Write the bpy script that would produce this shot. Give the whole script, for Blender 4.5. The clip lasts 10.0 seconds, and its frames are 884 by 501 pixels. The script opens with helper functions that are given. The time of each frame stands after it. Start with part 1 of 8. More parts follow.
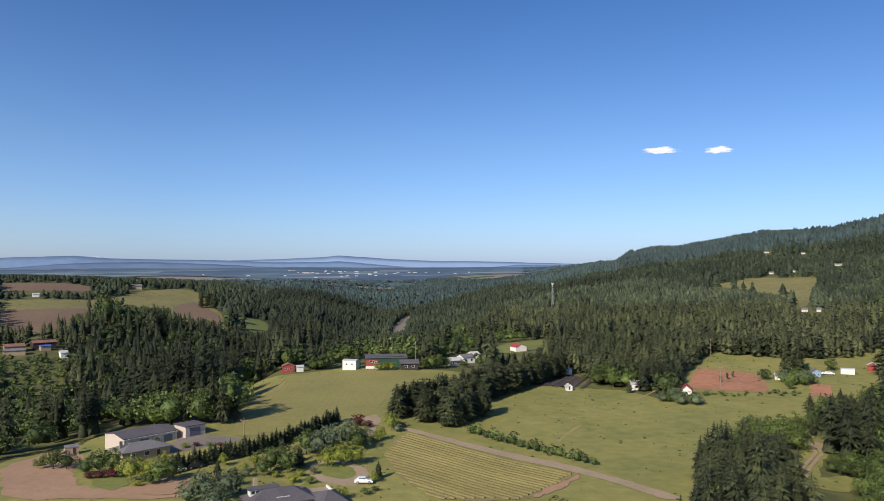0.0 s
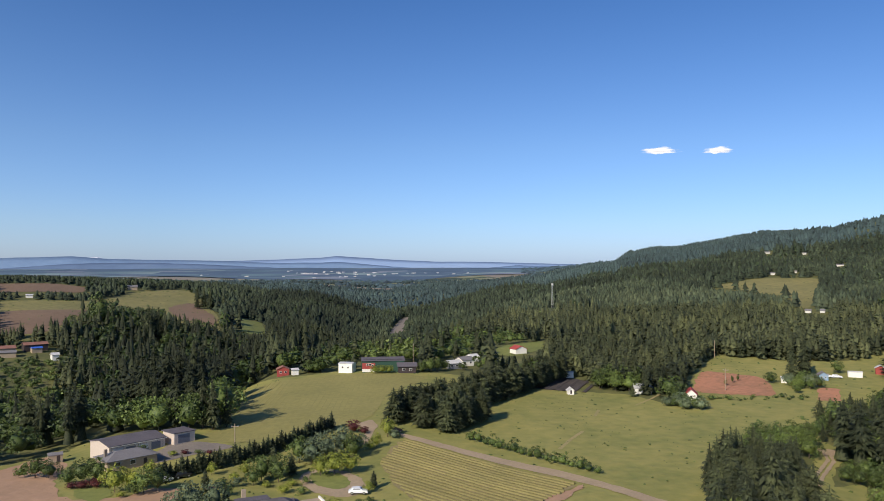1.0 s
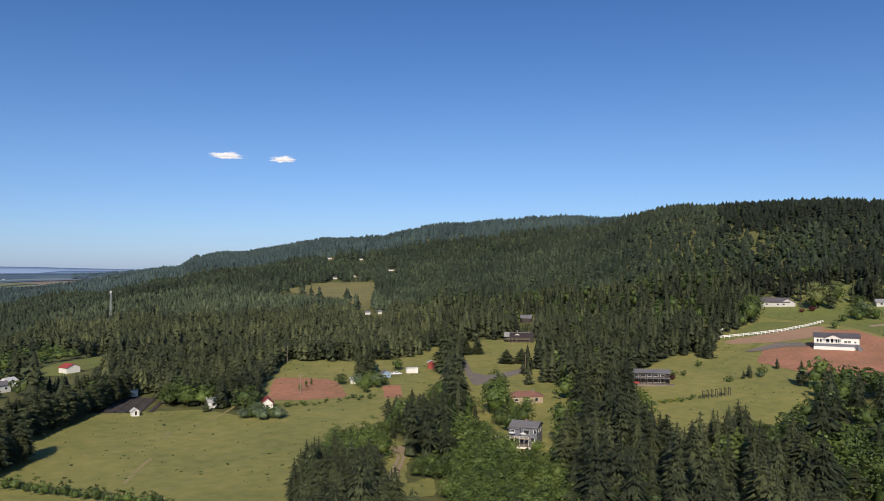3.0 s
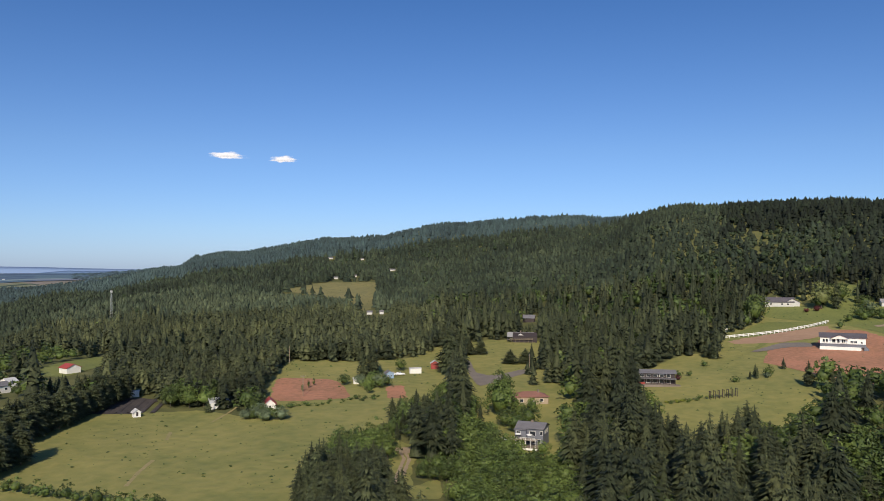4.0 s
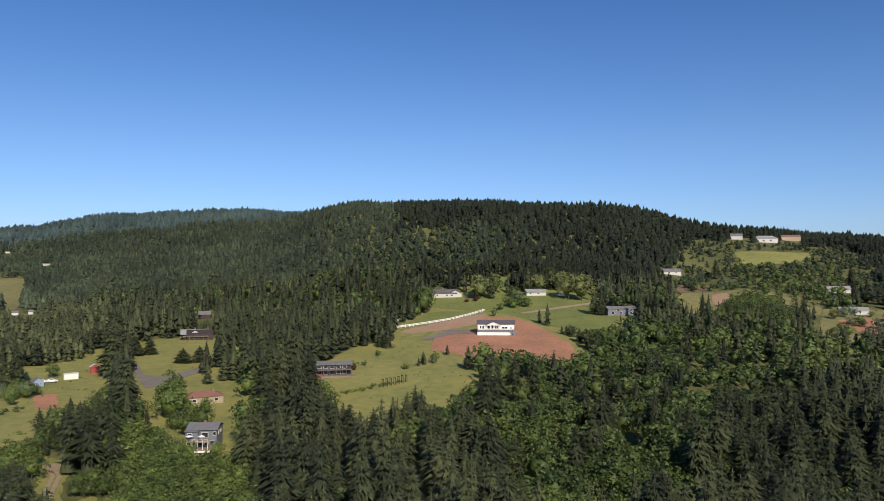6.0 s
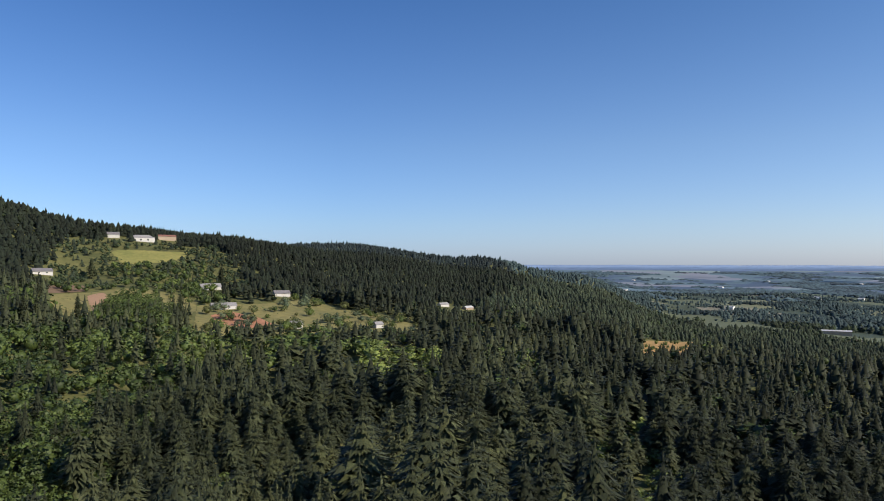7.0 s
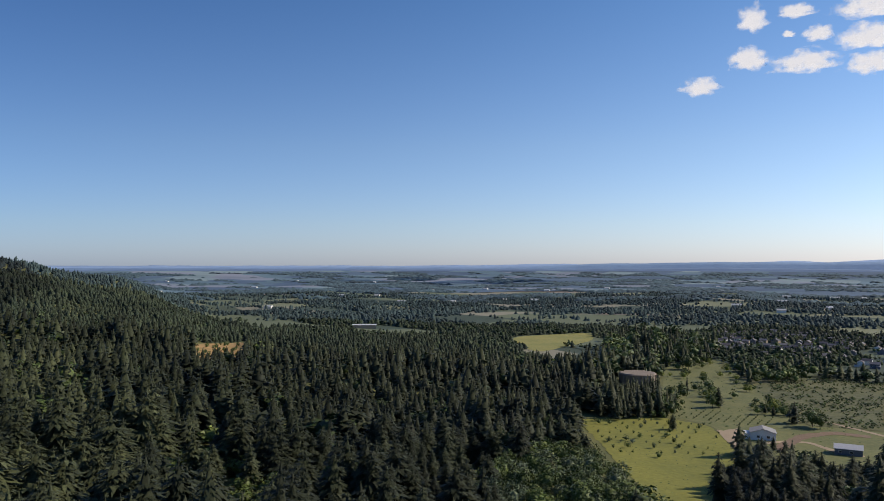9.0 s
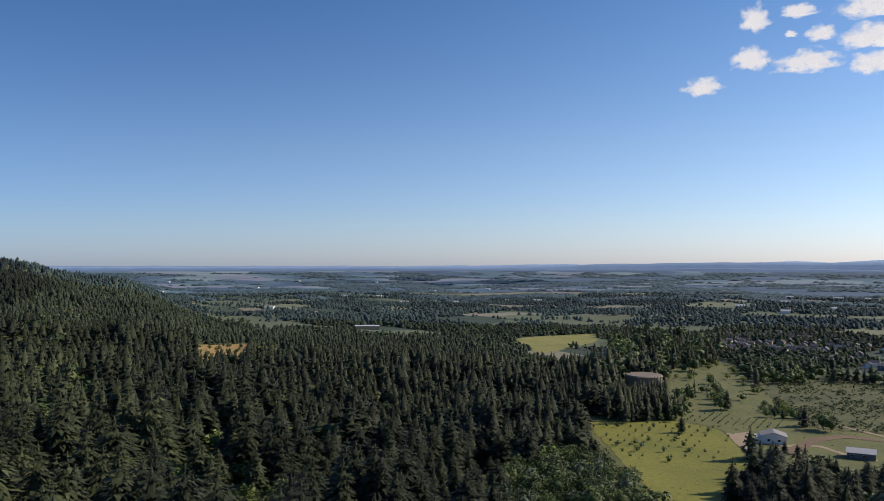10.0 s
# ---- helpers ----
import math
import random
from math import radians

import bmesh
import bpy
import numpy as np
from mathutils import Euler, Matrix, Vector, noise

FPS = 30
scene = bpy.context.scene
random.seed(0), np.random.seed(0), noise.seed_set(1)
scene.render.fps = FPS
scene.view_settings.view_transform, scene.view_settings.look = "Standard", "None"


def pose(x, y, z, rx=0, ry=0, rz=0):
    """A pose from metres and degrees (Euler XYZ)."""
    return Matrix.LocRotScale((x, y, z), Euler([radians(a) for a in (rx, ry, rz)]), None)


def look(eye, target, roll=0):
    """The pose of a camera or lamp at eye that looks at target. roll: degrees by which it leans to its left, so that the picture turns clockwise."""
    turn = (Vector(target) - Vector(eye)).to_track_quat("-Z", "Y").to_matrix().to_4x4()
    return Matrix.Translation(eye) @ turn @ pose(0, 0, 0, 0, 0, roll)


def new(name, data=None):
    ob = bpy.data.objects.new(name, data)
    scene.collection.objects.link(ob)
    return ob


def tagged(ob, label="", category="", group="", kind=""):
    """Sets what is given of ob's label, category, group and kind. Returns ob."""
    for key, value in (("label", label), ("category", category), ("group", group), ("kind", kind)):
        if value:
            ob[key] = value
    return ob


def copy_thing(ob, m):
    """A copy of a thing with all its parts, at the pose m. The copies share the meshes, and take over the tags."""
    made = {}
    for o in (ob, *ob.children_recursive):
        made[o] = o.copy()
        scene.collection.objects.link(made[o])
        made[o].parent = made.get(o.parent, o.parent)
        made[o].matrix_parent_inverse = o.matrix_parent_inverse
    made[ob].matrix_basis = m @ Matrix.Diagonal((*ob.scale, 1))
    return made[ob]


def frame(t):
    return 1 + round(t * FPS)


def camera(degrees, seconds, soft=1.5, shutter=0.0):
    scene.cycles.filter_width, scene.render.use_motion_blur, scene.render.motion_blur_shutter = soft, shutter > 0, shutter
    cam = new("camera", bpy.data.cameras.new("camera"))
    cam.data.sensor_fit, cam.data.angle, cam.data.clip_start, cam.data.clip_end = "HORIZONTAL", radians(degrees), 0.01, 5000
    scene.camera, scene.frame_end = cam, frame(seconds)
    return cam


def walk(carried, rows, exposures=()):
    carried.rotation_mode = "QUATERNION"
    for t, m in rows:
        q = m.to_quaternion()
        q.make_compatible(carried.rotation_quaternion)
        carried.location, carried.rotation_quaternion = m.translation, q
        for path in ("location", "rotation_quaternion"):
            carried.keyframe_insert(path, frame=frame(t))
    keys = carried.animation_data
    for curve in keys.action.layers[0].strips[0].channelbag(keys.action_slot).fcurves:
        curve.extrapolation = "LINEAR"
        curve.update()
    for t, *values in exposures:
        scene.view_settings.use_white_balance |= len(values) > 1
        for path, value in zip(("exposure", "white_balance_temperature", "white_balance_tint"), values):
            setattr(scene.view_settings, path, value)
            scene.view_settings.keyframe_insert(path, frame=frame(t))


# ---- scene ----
cam = camera(60.16, 10.0, soft=0.8)
PATH = [
    (0.0, pose(0.00, 0.00, 51.00, 90.891, 0, -14.011)),
    (0.5, pose(1.01, 4.08, 51.01, 90.896, 0, -14.070)),
    (1.0, pose(2.11, 7.67, 51.02, 90.930, 0, -14.100)),
    (1.5, pose(3.16, 11.93, 51.13, 90.917, 0, -14.193)),
    (2.0, pose(4.20, 15.52, 51.14, 90.937, 0, -14.230)),
    (2.2, pose(5.60, 16.30, 51.15, 90.990, 0, -14.850)),
    (2.3, pose(7.00, 16.61, 51.16, 91.091, 0, -16.995)),
    (2.4, pose(7.90, 17.28, 51.15, 91.168, 0, -24.351)),
    (2.5, pose(8.38, 18.13, 51.13, 91.192, 0, -29.912)),
    (2.7, pose(8.10, 20.40, 51.09, 91.290, 0, -40.400)),
    (2.8, pose(7.67, 21.75, 51.07, 91.309, 0, -44.630)),
    (3.0, pose(6.86, 24.21, 51.03, 91.309, 0, -45.898)),
    (3.2, pose(6.90, 25.40, 51.00, 91.309, 0, -45.820)),
    (4.3, pose(8.25, 27.80, 50.68, 91.310, 0, -46.000)),
    (4.5, pose(8.45, 27.98, 50.62, 91.307, 0, -46.968)),
    (5.0, pose(9.10, 28.27, 50.41, 91.143, 0, -52.173)),
    (5.5, pose(9.48, 28.49, 50.23, 91.045, 0, -58.818)),
    (6.0, pose(11.17, 28.20, 50.12, 90.931, 0, -69.476)),
    (6.2, pose(12.13, 28.29, 50.06, 90.858, 0, -75.724)),
    (7.3, pose(21.01, 32.33, 49.53, 90.924, 0, -126.582)),
    (7.5, pose(23.43, 33.02, 49.54, 90.910, 0, -132.463)),
    (8.0, pose(28.54, 35.23, 49.68, 90.914, 0, -143.545)),
    (8.5, pose(34.97, 37.89, 49.88, 90.928, 0, -148.126)),
    (9.0, pose(37.47, 36.58, 50.10, 90.935, 0, -148.238)),
    (9.5, pose(39.95, 35.31, 50.40, 90.944, 0, -148.311)),
    (10.0, pose(42.31, 34.01, 50.68, 90.954, 0, -148.150)),
]
walk(cam, PATH, exposures=[(0.0, 0.1), (1.0, 0.1), (1.6, 0.03), (1.95, -0.2), (2.5, -0.19), (3.1, -0.15), (4.4, -0.08), (6.2, 0.0), (7.4, 0.18), (8.0, 0.03), (10.0, -0.1)])

# ---- sky and sun ----
SUN_AZ, SUN_EL = 230.0, 33.0
world = bpy.data.worlds.new("sky")
scene.world = world
world.use_nodes = True
wn, wl = world.node_tree.nodes, world.node_tree.links
sky = wn.new("ShaderNodeTexSky")
sky.sky_type = "NISHITA"
sky.sun_disc = False
sky.sun_elevation = radians(SUN_EL)
sky.sun_rotation = radians(SUN_AZ)
sky.altitude = 250
sky.air_density, sky.dust_density, sky.ozone_density = 1.0, 0.4, 3.0
wn["Background"].inputs["Strength"].default_value = 0.088
# clearer and bluer air overhead than the model's own
_tc, _sp, _rp, _mx = wn.new("ShaderNodeTexCoord"), wn.new("ShaderNodeSeparateXYZ"), wn.new("ShaderNodeValToRGB"), wn.new("ShaderNodeMix")
wl.new(_tc.outputs["Generated"], _sp.inputs[0]), wl.new(_sp.outputs["Z"], _rp.inputs[0])
_rp.color_ramp.elements[0].position, _rp.color_ramp.elements[0].color = 0.0, (0.72, 0.93, 1.56, 1)
_rp.color_ramp.elements[1].position, _rp.color_ramp.elements[1].color = 0.36, (0.46, 0.76, 1.16, 1)
_q = _rp.color_ramp.elements.new(0.85)
_q.color = (0.36, 0.62, 0.98, 1)
_q = _rp.color_ramp.elements.new(0.15)
_q.color = (0.72, 0.92, 1.28, 1)
_q = _rp.color_ramp.elements.new(0.05)
_q.color = (0.75, 0.95, 1.42, 1)
_mx.data_type, _mx.blend_type = "RGBA", "MULTIPLY"
_mx.inputs["Factor"].default_value = 1.0
wl.new(sky.outputs[0], _mx.inputs["A"]), wl.new(_rp.outputs[0], _mx.inputs["B"])
# brighter air towards the sun
_dt, _mr, _m2 = wn.new("ShaderNodeVectorMath"), wn.new("ShaderNodeMapRange"), wn.new("ShaderNodeMix")
_dt.operation = "DOT_PRODUCT"
_dt.inputs[1].default_value = (math.sin(radians(SUN_AZ)), math.cos(radians(SUN_AZ)), 0.0)
wl.new(_tc.outputs["Generated"], _dt.inputs[0]), wl.new(_dt.outputs["Value"], _mr.inputs["Value"])
_mr.inputs["From Min"].default_value, _mr.inputs["From Max"].default_value = -0.55, 0.7
_m2.data_type, _m2.blend_type = "RGBA", "MULTIPLY"
_m2.inputs["B"].default_value = (1.98, 1.60, 1.30, 1)
wl.new(_mr.outputs[0], _m2.inputs["Factor"]), wl.new(_mx.outputs["Result"], _m2.inputs["A"])
wl.new(_m2.outputs["Result"], wn["Background"].inputs["Color"])
sun = new("sun", bpy.data.lights.new("sun", "SUN"))
sun.data.energy, sun.data.angle, sun.data.color = 5.0, radians(0.5), (1.0, 0.88, 0.70)
_a, _e = radians(SUN_AZ), radians(SUN_EL)
sun.matrix_world = look((math.sin(_a) * 300, math.cos(_a) * 300, 300 * math.tan(_e)), (0, 0, 0))


# ---- materials ----
def mat(name, base, other=None, rough=0.9, fine=1.0, broad=0.05, bump=0.0, metal=0.0, tone=False, contrast=0.5, spec=0.3, vary=0.0, leaf=0.0):
    """Two colours mixed by noise at two scales; tone: times each plant's own tone; vary: each object a little lighter or darker."""
    m = bpy.data.materials.new(name)
    m.use_nodes = True
    n, l = m.node_tree.nodes, m.node_tree.links
    b = n["Principled BSDF"]
    b.inputs["Roughness"].default_value, b.inputs["Metallic"].default_value = rough, metal
    b.inputs["Specular IOR Level"].default_value = spec
    other = other or tuple(c * 0.7 for c in base)
    geo = n.new("ShaderNodeNewGeometry")
    n1, n2 = n.new("ShaderNodeTexNoise"), n.new("ShaderNodeTexNoise")
    n1.inputs["Scale"].default_value, n2.inputs["Scale"].default_value = fine, broad
    n1.inputs["Detail"].default_value, n2.inputs["Detail"].default_value = 5, 4
    for q in (n1, n2):
        l.new(geo.outputs["Position"], q.inputs["Vector"])
    add = n.new("ShaderNodeMath")
    add.operation = "ADD"
    l.new(n1.outputs["Fac"], add.inputs[0]), l.new(n2.outputs["Fac"], add.inputs[1])
    ramp = n.new("ShaderNodeMapRange")
    ramp.inputs["From Min"].default_value, ramp.inputs["From Max"].default_value = 1 - contrast * 0.6, 1 + contrast * 0.6
    l.new(add.outputs[0], ramp.inputs["Value"])
    mix = n.new("ShaderNodeMix")
    mix.data_type = "RGBA"
    mix.inputs["A"].default_value, mix.inputs["B"].default_value = (*other, 1), (*base, 1)
    l.new(ramp.outputs[0], mix.inputs["Factor"])
    out = mix.outputs["Result"]
    if tone or vary:
        h = n.new("ShaderNodeHueSaturation")
        if tone:
            a = n.new("ShaderNodeAttribute")
            a.attribute_name = "tone"
            l.new(a.outputs["Fac"], h.inputs["Value"])
            hue = n.new("ShaderNodeMapRange")
            hue.inputs["From Min"].default_value, hue.inputs["From Max"].default_value = 0.5, 1.6
            hue.inputs["To Min"].default_value, hue.inputs["To Max"].default_value = 0.515, 0.482
            l.new(a.outputs["Fac"], hue.inputs["Value"]), l.new(hue.outputs[0], h.inputs["Hue"])
        else:
            info, r = n.new("ShaderNodeObjectInfo"), n.new("ShaderNodeMapRange")
            r.inputs["To Min"].default_value, r.inputs["To Max"].default_value = 1 - vary, 1 + vary
            l.new(info.outputs["Random"], r.inputs["Value"]), l.new(r.outputs[0], h.inputs["Value"])
        l.new(out, h.inputs["Color"])
        out = h.outputs["Color"]
    if leaf:
        # every spray of leaves a little lighter or darker than the next
        isl, r2, h2 = n.new("ShaderNodeNewGeometry"), n.new("ShaderNodeMapRange"), n.new("ShaderNodeHueSaturation")
        r2.inputs["To Min"].default_value, r2.inputs["To Max"].default_value = 1 - leaf, 1 + leaf * 1.15
        l.new(isl.outputs["Random Per Island"], r2.inputs["Value"]), l.new(r2.outputs[0], h2.inputs["Value"]), l.new(out, h2.inputs["Color"])
        out = h2.outputs["Color"]
    l.new(out, b.inputs["Base Color"])
    if bump:
        k = n.new("ShaderNodeBump")
        k.inputs["Strength"].default_value, k.inputs["Distance"].default_value = bump, 0.3 / max(fine, 0.2)
        l.new(n1.outputs["Fac"], k.inputs["Height"]), l.new(k.outputs[0], b.inputs["Normal"])
    return m


NEEDLE = mat("conifer needles", (0.056, 0.065, 0.027), (0.021, 0.028, 0.014), tone=True, fine=1.8, broad=0.05, contrast=0.3, rough=0.75, leaf=0.28)
NEEDLE_OB = mat("conifer needles of single trees", (0.069, 0.079, 0.033), (0.026, 0.034, 0.016), vary=0.35, fine=1.8, broad=0.05, contrast=0.3, rough=0.75, leaf=0.28)
LEAF = mat("broad leaves", (0.098, 0.132, 0.030), (0.038, 0.060, 0.016), tone=True, fine=1.8, broad=0.06, contrast=0.3, rough=0.6, leaf=0.28)
LEAF_OB = mat("broad leaves of single trees", (0.098, 0.132, 0.030), (0.038, 0.060, 0.016), vary=0.3, fine=1.8, broad=0.06, contrast=0.3, rough=0.6, leaf=0.28)
LEAF_LIME = mat("yellow-green leaves", (0.225, 0.24, 0.035), (0.11, 0.14, 0.022), vary=0.1, fine=1.2, rough=0.6, leaf=0.28)
LEAF_RED = mat("dark red leaves", (0.10, 0.022, 0.02), (0.04, 0.012, 0.014), vary=0.2, fine=1.2, rough=0.6, leaf=0.28)
LEAF_GREY = mat("grey-green leaves", (0.13, 0.16, 0.09), (0.06, 0.085, 0.045), vary=0.2, fine=1.2, rough=0.7, leaf=0.28)
LEAF_OLIVE = mat("light olive leaves", (0.155, 0.165, 0.056), (0.085, 0.10, 0.034), vary=0.15, fine=1.2, rough=0.6, leaf=0.28)
BARK = mat("bark", (0.12, 0.09, 0.065), (0.05, 0.04, 0.03), fine=4, bump=0.3)
# these two are tinted a little bluer to imitate haze over the middle distance
MID_HAZE_WOODS = mat("woods of the middle distance, haze in colour", (0.044, 0.056, 0.029), (0.019, 0.030, 0.020), tone=True, fine=0.3, broad=0.02, leaf=0.35)
MID_HAZE_LEAF = mat("leaves of the middle distance, haze in colour", (0.072, 0.096, 0.040), (0.032, 0.050, 0.026), tone=True, fine=0.3, broad=0.02, leaf=0.3)
# blue of the far groves and woods is aerial haze put into base colour
HAZE_GROVES = mat("groves of the far plain, haze in colour", (0.070, 0.108, 0.125), (0.050, 0.082, 0.104), tone=True, fine=0.02, broad=0.003)
HAZE_WOODS = mat("far woods, haze in colour", (0.054, 0.082, 0.076), (0.034, 0.055, 0.060), tone=True, fine=0.05, broad=0.006)
GRASS = mat("pasture grass", (0.295, 0.262, 0.084), (0.160, 0.172, 0.050), fine=0.25, broad=0.03, bump=0.3, contrast=0.6)
SOUTH_GRASS = mat("grass of the southern slope", (0.168, 0.166, 0.062), (0.095, 0.108, 0.042), fine=0.4, broad=0.05, bump=0.3, contrast=0.6)
LAWN = mat("mown lawn", (0.20, 0.212, 0.060), (0.125, 0.148, 0.042), fine=0.6, broad=0.06, bump=0.2)
BRIGHT_GRASS = mat("sunny orchard grass", (0.215, 0.205, 0.038), (0.135, 0.142, 0.030), fine=0.4, broad=0.03, bump=0.3)
DRY_GRASS = mat("dry hill grass", (0.245, 0.212, 0.08), (0.14, 0.138, 0.055), fine=0.2, broad=0.02, bump=0.2)
VINE_GRASS = mat("vineyard ground", (0.275, 0.218, 0.105), (0.20, 0.17, 0.078), fine=0.6, broad=0.05, bump=0.2)
SCRUB = mat("rough brush ground", (0.135, 0.132, 0.055), (0.07, 0.078, 0.034), fine=0.25, broad=0.04, bump=0.5)
PLOUGH = mat("ploughed brown ground", (0.20, 0.135, 0.09), (0.15, 0.10, 0.07), fine=0.3, broad=0.02, bump=0.4)
TAN_FIELD = mat("bare brown field", (0.40, 0.250, 0.165), (0.29, 0.185, 0.115), fine=0.3, broad=0.04, bump=0.3, contrast=0.9)
RED_SOIL = mat("red soil", (0.43, 0.20, 0.12), (0.30, 0.155, 0.09), fine=0.5, broad=0.05, bump=0.5, contrast=0.3)
ORANGE_SOIL = mat("orange cut bank", (0.40, 0.24, 0.10), (0.22, 0.16, 0.06), fine=0.3, broad=0.06)
GRAVEL = mat("gravel drive", (0.38, 0.29, 0.195), (0.28, 0.215, 0.145), fine=1.5, broad=0.1, bump=0.3)
ASPHALT = mat("worn asphalt", (0.23, 0.195, 0.165), (0.155, 0.135, 0.12), fine=1.5, broad=0.15, bump=0.1)
DARK_SOIL = mat("dark garden soil", (0.085, 0.07, 0.065), (0.045, 0.04, 0.04), fine=0.6, broad=0.1, bump=0.5)
VINE = mat("vine leaves", (0.215, 0.185, 0.072), (0.155, 0.14, 0.055), vary=0.1, fine=1.2)
VINE_PALE = mat("pale vine leaves", (0.262, 0.232, 0.080), (0.190, 0.176, 0.060), fine=1.2)
WHITE = mat("white painted boards", (0.80, 0.78, 0.74), (0.68, 0.66, 0.62), fine=2, rough=0.6)
BEIGE = mat("beige metal siding", (0.56, 0.48, 0.42), (0.48, 0.41, 0.36), fine=2, rough=0.55)
GREY_WALL = mat("grey-blue boards", (0.17, 0.18, 0.21), (0.125, 0.13, 0.155), fine=3, rough=0.7)
DARK_WALL = mat("dark stained timber", (0.06, 0.045, 0.045), (0.035, 0.028, 0.03), fine=3, rough=0.7)
TAN_WALL = mat("tan boards", (0.38, 0.30, 0.22), (0.30, 0.24, 0.18), fine=3, rough=0.7)
RED_WALL = mat("barn red boards", (0.36, 0.07, 0.06), (0.26, 0.05, 0.045), fine=3, rough=0.7)
GREEN_WALL = mat("dark green metal siding", (0.035, 0.085, 0.06), (0.025, 0.06, 0.045), fine=3, rough=0.6)
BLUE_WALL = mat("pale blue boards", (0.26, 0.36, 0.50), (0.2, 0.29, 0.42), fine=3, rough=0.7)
ROOF_DARK = mat("dark grey shingles", (0.118, 0.106, 0.122), (0.08, 0.073, 0.086), fine=2.5, broad=0.3, rough=0.85, bump=0.2)
ROOF_GREY = mat("grey shingles", (0.19, 0.18, 0.19), (0.13, 0.125, 0.135), fine=2.5, broad=0.3, rough=0.85, bump=0.2)
ROOF_RED = mat("weathered red-brown roof", (0.27, 0.13, 0.10), (0.20, 0.10, 0.08), fine=2.5, broad=0.3, rough=0.8, bump=0.2)
ROOF_BRIGHT_RED = mat("red metal roof", (0.40, 0.07, 0.06), (0.3, 0.055, 0.05), fine=2.5, rough=0.6)
ROOF_PALE = mat("pale metal roof", (0.56, 0.55, 0.55), (0.46, 0.45, 0.46), fine=1.5, rough=0.45, spec=0.5)
PANE = mat("window glass", (0.03, 0.035, 0.045), (0.02, 0.025, 0.03), rough=0.08, spec=0.8)
METAL = mat("galvanised metal", (0.55, 0.56, 0.57), (0.45, 0.46, 0.47), rough=0.4, metal=0.6)
WOOD = mat("weathered wood", (0.30, 0.24, 0.18), (0.2, 0.16, 0.12), fine=4)
CONCRETE = mat("tan concrete", (0.24, 0.195, 0.16), (0.18, 0.145, 0.12), fine=0.8, broad=0.1)
BLUE_TARP = mat("blue tarpaulin", (0.05, 0.14, 0.55), (0.04, 0.1, 0.42), rough=0.5)
TYRE = mat("tyre rubber", (0.02, 0.02, 0.02), rough=0.8)
CAR_WHITE = mat("white car paint", (0.78, 0.79, 0.8), (0.72, 0.73, 0.75), rough=0.25, spec=0.6)
CAR_DARK = mat("dark car paint", (0.03, 0.03, 0.035), rough=0.25, spec=0.6)
# bluish base colour paints distance haze onto the farthest fields
PLAIN_HAZE = mat("far fields in haze colour", (0.13, 0.18, 0.26), (0.09, 0.132, 0.20), fine=0.004, broad=0.0012, contrast=0.35)


def patchwork(m, tones, sx, sy):
    """Lays a pattern of fields of several tones over a material's base colour."""
    n, l = m.node_tree.nodes, m.node_tree.links
    geo, st, cells, sep, ramp = (n.new("ShaderNode" + k) for k in ("NewGeometry", "VectorMath", "TexVoronoi", "SeparateColor", "ValToRGB"))
    st.operation = "MULTIPLY"
    st.inputs[1].default_value = (sx, sy, 0.0)
    cells.inputs["Scale"].default_value, cells.distance = 1.0, "CHEBYCHEV"
    l.new(geo.outputs["Position"], st.inputs[0]), l.new(st.outputs[0], cells.inputs["Vector"]), l.new(cells.outputs["Color"], sep.inputs[0])
    ramp.color_ramp.interpolation = "CONSTANT"
    while len(ramp.color_ramp.elements) < len(tones):
        ramp.color_ramp.elements.new(0.5)
    for e, (p, c) in zip(ramp.color_ramp.elements, tones):
        e.position, e.color = p, (*c, 1)
    l.new(sep.outputs[0], ramp.inputs[0])
    b = n["Principled BSDF"]
    old = b.inputs["Base Color"].links[0].from_socket
    mix = n.new("ShaderNodeMix")
    mix.data_type, mix.blend_type = "RGBA", "MULTIPLY"
    mix.inputs["Factor"].default_value = 1.0
    l.new(old, mix.inputs["A"]), l.new(ramp.outputs[0], mix.inputs["B"]), l.new(mix.outputs["Result"], b.inputs["Base Color"])


patchwork(PLAIN_HAZE, ((0.0, (0.6, 0.66, 0.7)), (0.34, (0.9, 1.0, 0.85)), (0.55, (1.6, 1.5, 1.1)), (0.66, (0.72, 0.78, 0.78)), (0.86, (1.65, 1.3, 1.1))), 0.0042, 0.006)
# haze is painted into these hill and snow colours, paler with distance
HAZE_HILL_NEAR = mat("far hills in haze colour", (0.135, 0.20, 0.32), (0.105, 0.16, 0.265), fine=0.012, broad=0.003)
HAZE_HILL_MID = mat("farther hills in haze colour", (0.185, 0.275, 0.42), (0.14, 0.22, 0.36), fine=0.025, broad=0.002)
HAZE_HILL_FAR = mat("farthest hills in pale haze colour", (0.245, 0.345, 0.53), (0.225, 0.32, 0.50), fine=0.006, broad=0.002)
HAZE_SNOW = mat("far snow dimmed to haze colour", (0.44, 0.47, 0.56), (0.34, 0.42, 0.54), fine=0.02, broad=0.01)
BLOOM = mat("yellow broom in bloom", (0.40, 0.33, 0.03), (0.16, 0.17, 0.03), fine=0.5)
WORN = mat("worn dry path", (0.34, 0.27, 0.13), (0.24, 0.21, 0.09), fine=1.0, broad=0.1)
MUTED_WHITE = mat("muted white boards", (0.58, 0.56, 0.53), (0.46, 0.45, 0.43), fine=1.5, rough=0.7)
ROOF_LIGHT = mat("light grey weathered shingles", (0.30, 0.29, 0.29), (0.22, 0.215, 0.22), fine=2.5, broad=0.3, rough=0.85, bump=0.2)
